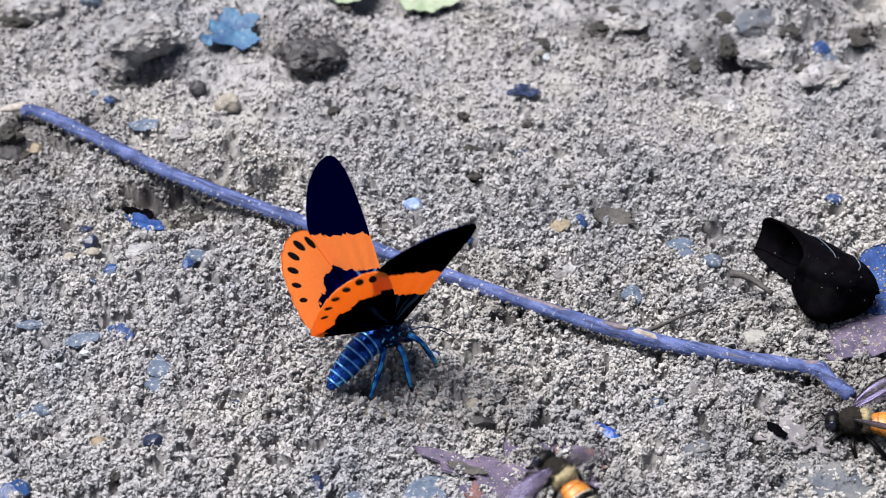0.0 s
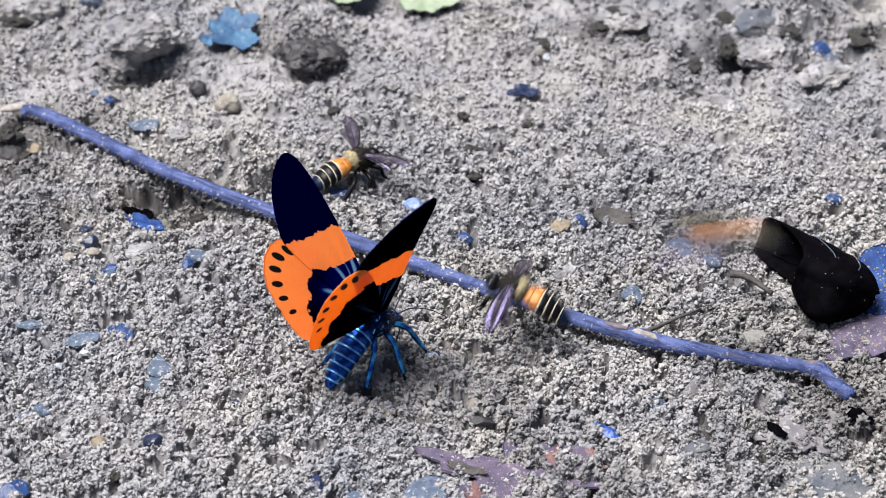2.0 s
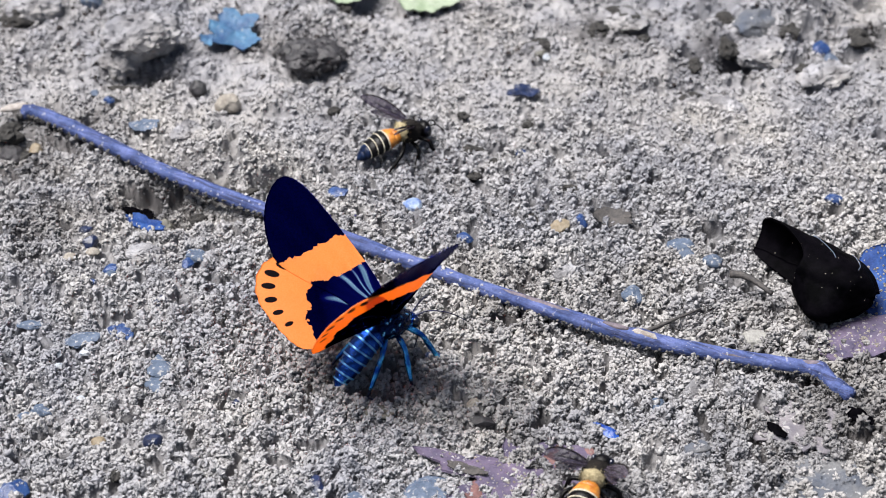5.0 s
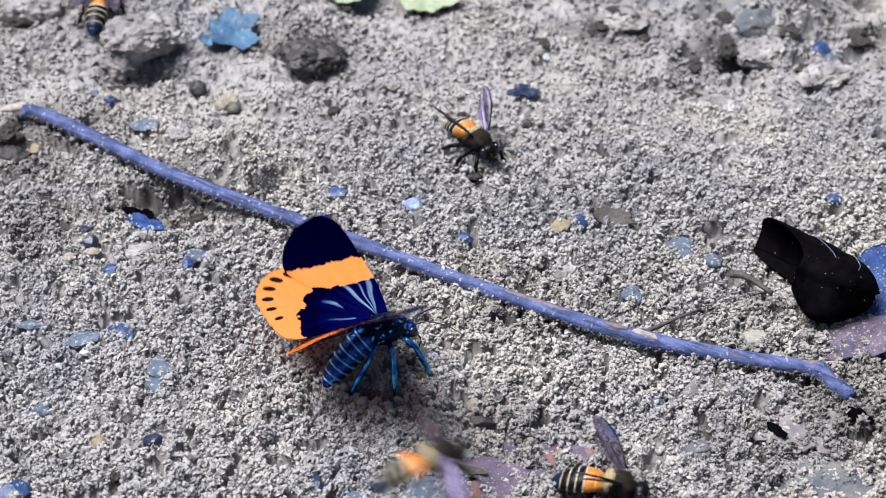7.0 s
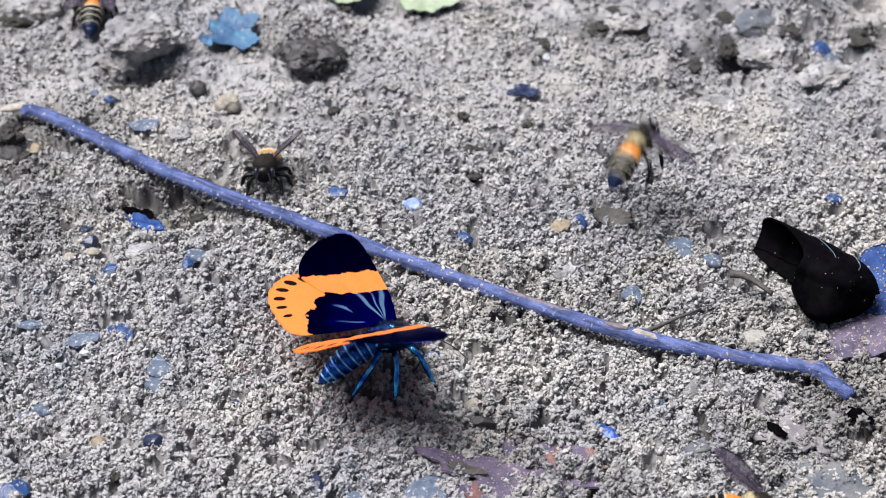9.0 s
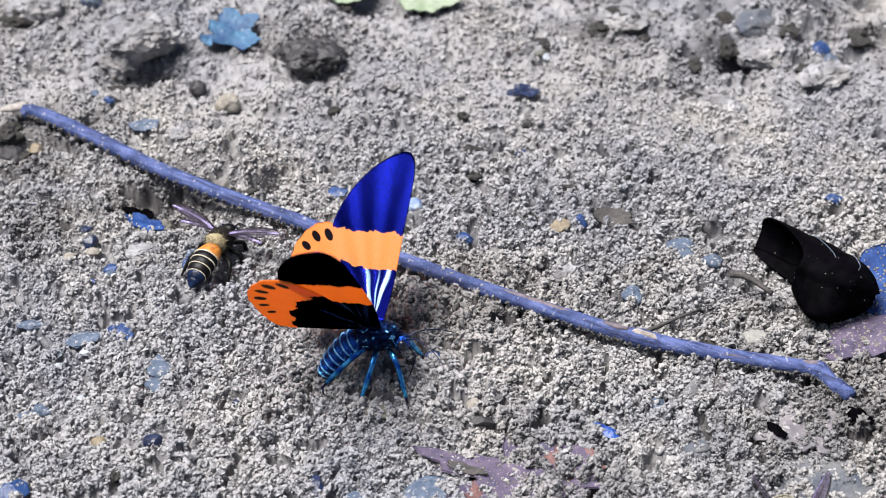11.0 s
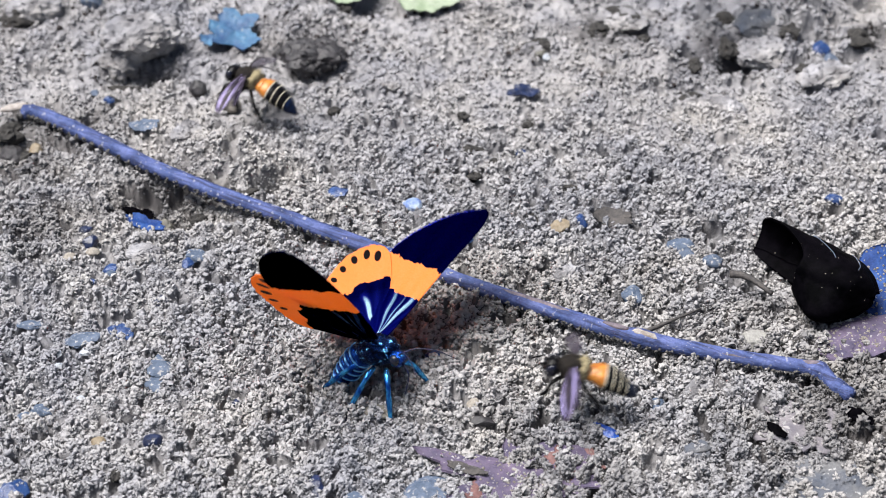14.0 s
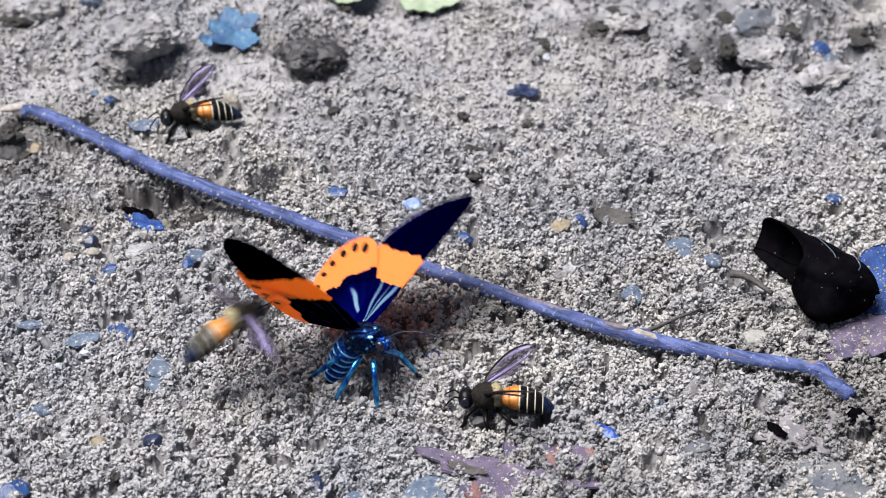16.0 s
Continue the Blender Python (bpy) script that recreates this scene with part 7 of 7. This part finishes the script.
    key_wings(bees[1], [(1.8, 4.6, 112, 6), (4.6, 6.9, 42, 44), (6.9, 8.2, 38, 46), (8.7, 13.1, 40, 20), (14.3, 16, 40, 20)])
    walk(bees[2], [(0.00, bee_pose(71.2, -52.9, 4.9, 82, 0)),
                   (0.50, bee_pose(76.0, -53.2, 4.9, 87, 0)),
                   (1.00, bee_pose(75.9, -54.9, 4.9, 66, 0)),
                   (1.30, bee_pose(79.3, -57.3, 4.9, 74, 0)),
                   (1.50, bee_pose(83.4, -60.0, 4.9, 82, 0)),
                   (2.60, bee_pose(104.2, -27.9, 12.0, 20, 12)),
                   (3.50, bee_pose(111.8, 34.4, 18.0, 74, 12)),
                   (3.70, bee_pose(88.9, 16.9, 18.0, 106, 12)),
                   (3.80, bee_pose(72.6, 0.7, 18.0, 106, 12)),
                   (3.90, bee_pose(43.7, -30.5, 15.0, 82, 12)),
                   (4.00, bee_pose(27.2, -43.4, 13.0, 47, 12)),
                   (4.10, bee_pose(18.4, -41.4, 12.0, 47, 12)),
                   (4.20, bee_pose(5.5, -52.9, 13.0, 23, 12)),
                   (4.40, bee_pose(-5.3, -93.6, 14.0, 0, 12)),
                   (4.80, bee_pose(9.6, -102.0, 4.9, -59, 0)),
                   (7.50, bee_pose(31.2, -92.0, 4.9, -74, 0)),
                   (8.30, bee_pose(39.4, -77.8, 4.9, -77, 0)),
                   (8.50, bee_pose(41.5, -74.1, 4.9, -90, 0)),
                   (8.80, bee_pose(40.7, -72.9, 4.9, -90, 0)),
                   (9.00, bee_pose(47.1, -72.4, 4.9, -93, 0)),
                   (9.20, bee_pose(50.7, -71.6, 4.9, -106, 0)),
                   (10.50, bee_pose(54.7, -75.4, 4.9, -160, 0)),
                   (11.30, bee_pose(55.0, -76.4, 4.9, -179, 0)),
                   (11.50, bee_pose(55.6, -76.6, 4.9, -179, 0)),
                   (12.00, bee_pose(54.0, -77.8, 4.9, -179, 0)),
                   (12.50, bee_pose(54.7, -79.1, 4.9, -179, 0)),
                   (13.00, bee_pose(58.6, -79.1, 4.9, -179, 0)),
                   (13.20, bee_pose(60.0, -87.4, 4.9, -183, 0)),
                   (16.00, bee_pose(58.7, -107.3, 4.9, -183, 0))])
    key_wings(bees[2], [(0, 1.8, 35, 30), (2.2, 3.3, 40, 30), (4.7, 16, 38, 48)])
    walk(bees[3], [(0.00, bee_pose(-97.2, -56.4, 14.0, -90, 12)),
                   (0.70, bee_pose(-80.4, -53.6, 14.0, -90, 12)),
                   (0.80, bee_pose(-72.5, -51.3, 14.0, -82, 12)),
                   (0.90, bee_pose(-69.8, -48.3, 14.0, -66, 12)),
                   (1.00, bee_pose(-74.0, -41.3, 15.0, -20, 12)),
                   (1.10, bee_pose(-72.6, -33.6, 15.0, 36, 12)),
                   (1.20, bee_pose(-84.3, -31.6, 15.0, 74, 12)),
                   (1.50, bee_pose(-107.0, -42.3, 14.0, 90, 12)),
                   (5.00, bee_pose(-110.6, -46.3, 4.9, 27, 0)),
                   (8.00, bee_pose(-110.6, -46.3, 4.9, -20, 0)),
                   (13.90, bee_pose(-103.7, -43.4, 4.9, -74, 0)),
                   (14.20, bee_pose(-91.4, -49.4, 14.0, -82, 12)),
                   (14.30, bee_pose(-80.1, -43.2, 16.0, -74, 12)),
                   (14.40, bee_pose(-64.3, -40.2, 18.0, -20, 12)),
                   (14.50, bee_pose(-87.5, -22.9, 18.0, 20, 12)),
                   (14.80, bee_pose(-110.6, -27.3, 14.0, 90, 12)),
                   (15.30, bee_pose(-98.9, -36.4, 14.0, 13, 12)),
                   (15.50, bee_pose(-89.1, -42.3, 14.0, -36, 12)),
                   (15.60, bee_pose(-76.5, -44.0, 14.0, -82, 12)),
                   (15.70, bee_pose(-63.5, -47.6, 14.0, -90, 12)),
                   (15.80, bee_pose(-41.9, -56.1, 14.0, -34, 12)),
                   (15.90, bee_pose(-46.9, -51.3, 15.0, -71, 12)),
                   (16.00, bee_pose(-36.4, -40.0, 15.0, -57, 12))])
    key_wings(bees[3], [(0, 0.6, 40, 20), (1.4, 14, 40, 20), (14.8, 15.2, 40, 20)])
    walk(bees[4], [(0.00, bee_pose(137.9, 12.9, 22.0, 90, 12)),
                   (0.80, bee_pose(129.0, 0.9, 24.0, 90, 12)),
                   (0.90, bee_pose(109.1, -8.9, 26.0, 98, 12)),
                   (1.00, bee_pose(64.2, -18.7, 28.0, 103, 12)),
                   (1.10, bee_pose(-22.3, -28.3, 28.0, 106, 12)),
                   (1.20, bee_pose(-61.9, -10.0, 24.0, 127, 12)),
                   (1.30, bee_pose(-99.7, 4.8, 20.0, 106, 12)),
                   (2.40, bee_pose(-142.7, 104.9, 14.0, 20, 12)),
                   (4.20, bee_pose(-86.1, 116.2, 4.9, -20, 0)),
                   (6.30, bee_pose(-74.9, 79.9, 4.9, -5, 0)),
                   (6.50, bee_pose(-75.1, 79.5, 4.9, -1, 0)),
                   (7.00, bee_pose(-74.1, 79.5, 4.9, -4, 0)),
                   (7.50, bee_pose(-75.3, 80.9, 4.9, 3, 0)),
                   (8.00, bee_pose(-71.2, 79.5, 4.9, -13, 0)),
                   (8.50, bee_pose(-73.8, 80.9, 4.9, -6, 0)),
                   (9.00, bee_pose(-75.5, 79.5, 4.9, 1, 0)),
                   (9.20, bee_pose(-75.8, 79.9, 4.9, 1, 0)),
                   (10.40, bee_pose(-83.2, 113.5, 4.9, 6, 0)),
                   (16.00, bee_pose(-88.1, 149.6, 4.9, 6, 0))])
    key_wings(bees[4], [(0, 0.7, 40, 20), (1.5, 16, 16, 12)])
    walk(bees[5], [(0.00, bee_pose(86.0, -87.9, 14.0, 90, 12)),
                   (1.40, bee_pose(78.3, -87.9, 20.0, 90, 12)),
                   (1.50, bee_pose(65.3, -82.5, 24.0, 82, 12)),
                   (1.60, bee_pose(49.2, -82.8, 28.0, 74, 12)),
                   (1.70, bee_pose(37.9, -55.1, 28.0, 20, 12)),
                   (1.80, bee_pose(53.0, -18.3, 28.0, -36, 12)),
                   (1.84, bee_pose(81.6, -4.8, 28.0, -20, 12)),
                   (1.87, bee_pose(115.4, -10.0, 28.0, 20, 12)),
                   (1.94, bee_pose(127.1, -19.4, 30.0, 74, 12)),
                   (1.97, bee_pose(87.5, -24.3, 30.0, 77, 12)),
                   (2.00, bee_pose(45.5, -32.9, 30.0, 77, 12)),
                   (2.03, bee_pose(5.1, -41.2, 30.0, 77, 12)),
                   (2.07, bee_pose(-34.6, -50.0, 30.0, 77, 12)),
                   (2.10, bee_pose(-74.5, -58.3, 30.0, 77, 12)),
                   (2.16, bee_pose(-126.1, -13.3, 28.0, 13, 12)),
                   (2.24, bee_pose(-139.6, 129.6, 28.0, -20, 12)),
                   (2.34, bee_pose(-24.3, 144.3, 28.0, -47, 12)),
                   (2.40, bee_pose(51.6, 105.9, 26.0, 0, 12)),
                   (2.45, bee_pose(42.5, 67.6, 24.0, 47, 12)),
                   (2.50, bee_pose(8.6, 41.0, 22.0, 98, 12)),
                   (2.60, bee_pose(-51.3, 17.0, 22.0, 114, 12)),
                   (2.70, bee_pose(-106.4, 3.8, 22.0, 106, 12)),
                   (4.00, bee_pose(-148.5, 129.1, 14.0, 20, 12)),
                   (7.40, bee_pose(-52.4, 123.5, 14.0, -59, 12)),
                   (7.60, bee_pose(-45.1, 112.7, 14.0, -121, 12)),
                   (7.80, bee_pose(-39.3, 102.3, 14.0, -160, 12)),
                   (7.90, bee_pose(-36.8, 82.5, 14.0, -180, 12)),
                   (8.00, bee_pose(-38.8, 61.5, 12.0, -179, 12)),
                   (8.10, bee_pose(-34.3, 37.4, 10.0, -180, 12)),
                   (8.20, bee_pose(-34.7, 30.9, 4.9, -179, 0)),
                   (8.30, bee_pose(-34.2, 27.7, 5.2, -178, 18)),
                   (8.50, bee_pose(-34.5, 25.4, 5.2, -180, 18)),
                   (9.00, bee_pose(-34.1, 21.2, 5.2, -180, 18)),
                   (9.20, bee_pose(-34.6, 18.6, 5.2, -176, 18)),
                   (9.80, bee_pose(-36.8, 9.5, 4.9, -121, 0)),
                   (10.20, bee_pose(-39.6, 4.2, 4.9, -66, 0)),
                   (10.60, bee_pose(-41.4, -1.3, 4.9, -27, 0)),
                   (11.30, bee_pose(-43.4, -9.4, 4.9, -23, 0)),
                   (11.50, bee_pose(-44.3, -10.6, 4.9, -22, 0)),
                   (12.00, bee_pose(-43.4, -6.1, 4.9, 1, 0)),
                   (12.30, bee_pose(-43.5, -4.1, 4.9, -6, 0)),
                   (12.50, bee_pose(-43.1, -1.3, 4.9, -18, 0)),
                   (12.80, bee_pose(-40.6, -1.2, 6.4, -32, 8)),
                   (13.00, bee_pose(-38.0, -5.2, 9.0, -40, 12)),
                   (13.10, bee_pose(-37.5, -6.0, 9.0, -66, 12)),
                   (13.20, bee_pose(-32.5, -8.2, 12.0, -103, 12)),
                   (13.30, bee_pose(-31.0, -18.6, 12.0, -59, 12)),
                   (13.40, bee_pose(-25.4, -10.5, 14.0, -38, 12)),
                   (13.50, bee_pose(-26.1, 23.1, 15.0, -27, 12)),
                   (13.60, bee_pose(-22.7, 32.0, 14.0, -11, 12)),
                   (13.70, bee_pose(-26.1, 43.5, 13.0, 6, 12)),
                   (13.80, bee_pose(-30.2, 51.9, 13.0, 29, 12)),
                   (13.90, bee_pose(-30.2, 43.4, 12.0, 47, 12)),
                   (14.00, bee_pose(-36.3, 40.5, 10.0, 62, 12)),
                   (14.10, bee_pose(-37.8, 45.7, 4.9, 36, 0)),
                   (14.50, bee_pose(-37.5, 45.1, 4.9, 30, 0)),
                   (15.00, bee_pose(-39.1, 44.5, 4.9, 32, 0)),
                   (15.20, bee_pose(-41.2, 45.7, 4.9, 49, 0)),
                   (15.50, bee_pose(-42.0, 43.2, 4.9, 65, 0)),
                   (15.80, bee_pose(-46.7, 39.6, 4.9, 90, 0)),
                   (16.00, bee_pose(-48.9, 38.8, 4.9, 103, 0))])
    key_wings(bees[5], [(0, 1.2, 40, 20), (2.9, 7.5, 40, 20), (8.2, 9.6, 32, 32), (9.6, 12.6, 100, 8), (12.6, 13.0, 50, 35), (14.1, 15.2, 62, 18), (15.2, 16, 38, 46)])
    walk(bees[6], [(0.00, bee_pose(9.3, -117.6, 4.9, 0, 0)),
                   (3.40, bee_pose(9.4, -112.5, 4.9, 0, 0)),
                   (3.70, bee_pose(9.6, -98.5, 12.0, 3, 12)),
                   (3.80, bee_pose(10.8, -84.6, 13.0, 3, 12)),
                   (3.90, bee_pose(12.4, -71.6, 13.0, -6, 12)),
                   (4.00, bee_pose(26.2, -72.0, 8.0, -66, 12)),
                   (4.10, bee_pose(32.1, -68.6, 4.9, -71, 0)),
                   (4.20, bee_pose(33.1, -67.8, 4.9, -66, 0)),
                   (5.20, bee_pose(20.4, -68.1, 4.9, -20, 0)),
                   (6.30, bee_pose(15.5, -66.3, 4.9, -59, 0)),
                   (6.50, bee_pose(16.0, -66.1, 4.9, -77, 0)),
                   (6.80, bee_pose(19.7, -65.2, 4.9, -100, 0)),
                   (7.00, bee_pose(25.4, -66.8, 4.9, -106, 0)),
                   (7.30, bee_pose(32.3, -66.5, 4.9, -82, 0)),
                   (7.50, bee_pose(36.5, -66.0, 4.9, -69, 0)),
                   (7.60, bee_pose(41.4, -60.0, 13.0, -36, 12)),
                   (7.70, bee_pose(45.3, -37.9, 15.0, -20, 12)),
                   (7.80, bee_pose(38.8, -24.3, 15.0, -27, 12)),
                   (7.90, bee_pose(20.5, -7.8, 15.0, -9, 12)),
                   (8.00, bee_pose(14.3, -7.5, 15.0, -74, 12)),
                   (8.10, bee_pose(38.2, -23.7, 14.0, -59, 12)),
                   (8.20, bee_pose(37.9, -20.6, 10.0, -49, 12)),
                   (8.30, bee_pose(37.5, -17.7, 6.0, -42, 0)),
                   (8.40, bee_pose(37.3, -17.1, 4.9, -40, 0)),
                   (8.50, bee_pose(37.3, -17.3, 4.9, -38, 0)),
                   (8.60, bee_pose(37.9, -16.5, 4.9, -18, 0)),
                   (8.80, bee_pose(37.9, -13.7, 4.9, -3, 0)),
                   (8.90, bee_pose(37.0, -14.6, 10.0, -11, 12)),
                   (9.00, bee_pose(35.0, 6.9, 18.0, -32, 12)),
                   (9.10, bee_pose(49.0, 26.8, 18.0, -20, 12)),
                   (9.20, bee_pose(57.7, 29.4, 18.0, -3, 12)),
                   (9.30, bee_pose(83.6, 51.0, 18.0, -27, 12)),
                   (9.40, bee_pose(126.2, 73.3, 18.0, -59, 12)),
                   (10.00, bee_pose(160.9, 81.3, 4.9, -144, 0)),
                   (12.90, bee_pose(147.6, 54.5, 4.9, -227, 0)),
                   (13.20, bee_pose(111.2, 19.8, 16.0, -257, 12)),
                   (13.30, bee_pose(87.6, 14.2, 16.0, -260, 12)),
                   (13.40, bee_pose(66.8, 7.8, 16.0, -257, 12)),
                   (13.50, bee_pose(51.3, 3.3, 16.0, -242, 12)),
                   (13.60, bee_pose(37.9, 0.6, 16.0, -246, 12)),
                   (13.70, bee_pose(35.3, -6.4, 16.0, -262, 12)),
                   (13.80, bee_pose(30.1, -24.9, 15.0, -273, 12)),
                   (13.90, bee_pose(31.3, -42.0, 13.0, -273, 12)),
                   (14.00, bee_pose(24.6, -47.2, 11.0, -276, 12)),
                   (14.10, bee_pose(17.1, -48.4, 9.0, -273, 12)),
                   (14.20, bee_pose(14.4, -45.4, 5.7, -264, 9)),
                   (14.50, bee_pose(13.3, -45.5, 5.7, -281, 9)),
                   (14.80, bee_pose(12.0, -44.5, 5.7, -280, 9)),
                   (15.00, bee_pose(11.7, -44.0, 5.7, -275, 9)),
                   (15.10, bee_pose(11.5, -43.7, 9.0, -294, 12)),
                   (15.20, bee_pose(25.8, -36.7, 16.0, -301, 12)),
                   (15.30, bee_pose(30.5, -43.6, 17.0, -307, 12)),
                   (15.40, bee_pose(79.7, -43.6, 20.0, -380, 12)),
                   (16.00, bee_pose(108.9, -27.3, 14.0, -407, 12))])
    key_wings(bees[6], [(0, 3.5, 40, 30), (4.07, 7.5, 48, 48), (8.37, 8.83, 72, 14), (9.6, 13.0, 40, 20), (14.2, 15.05, 58, 62), (15.6, 16, 40, 20)])


motions()
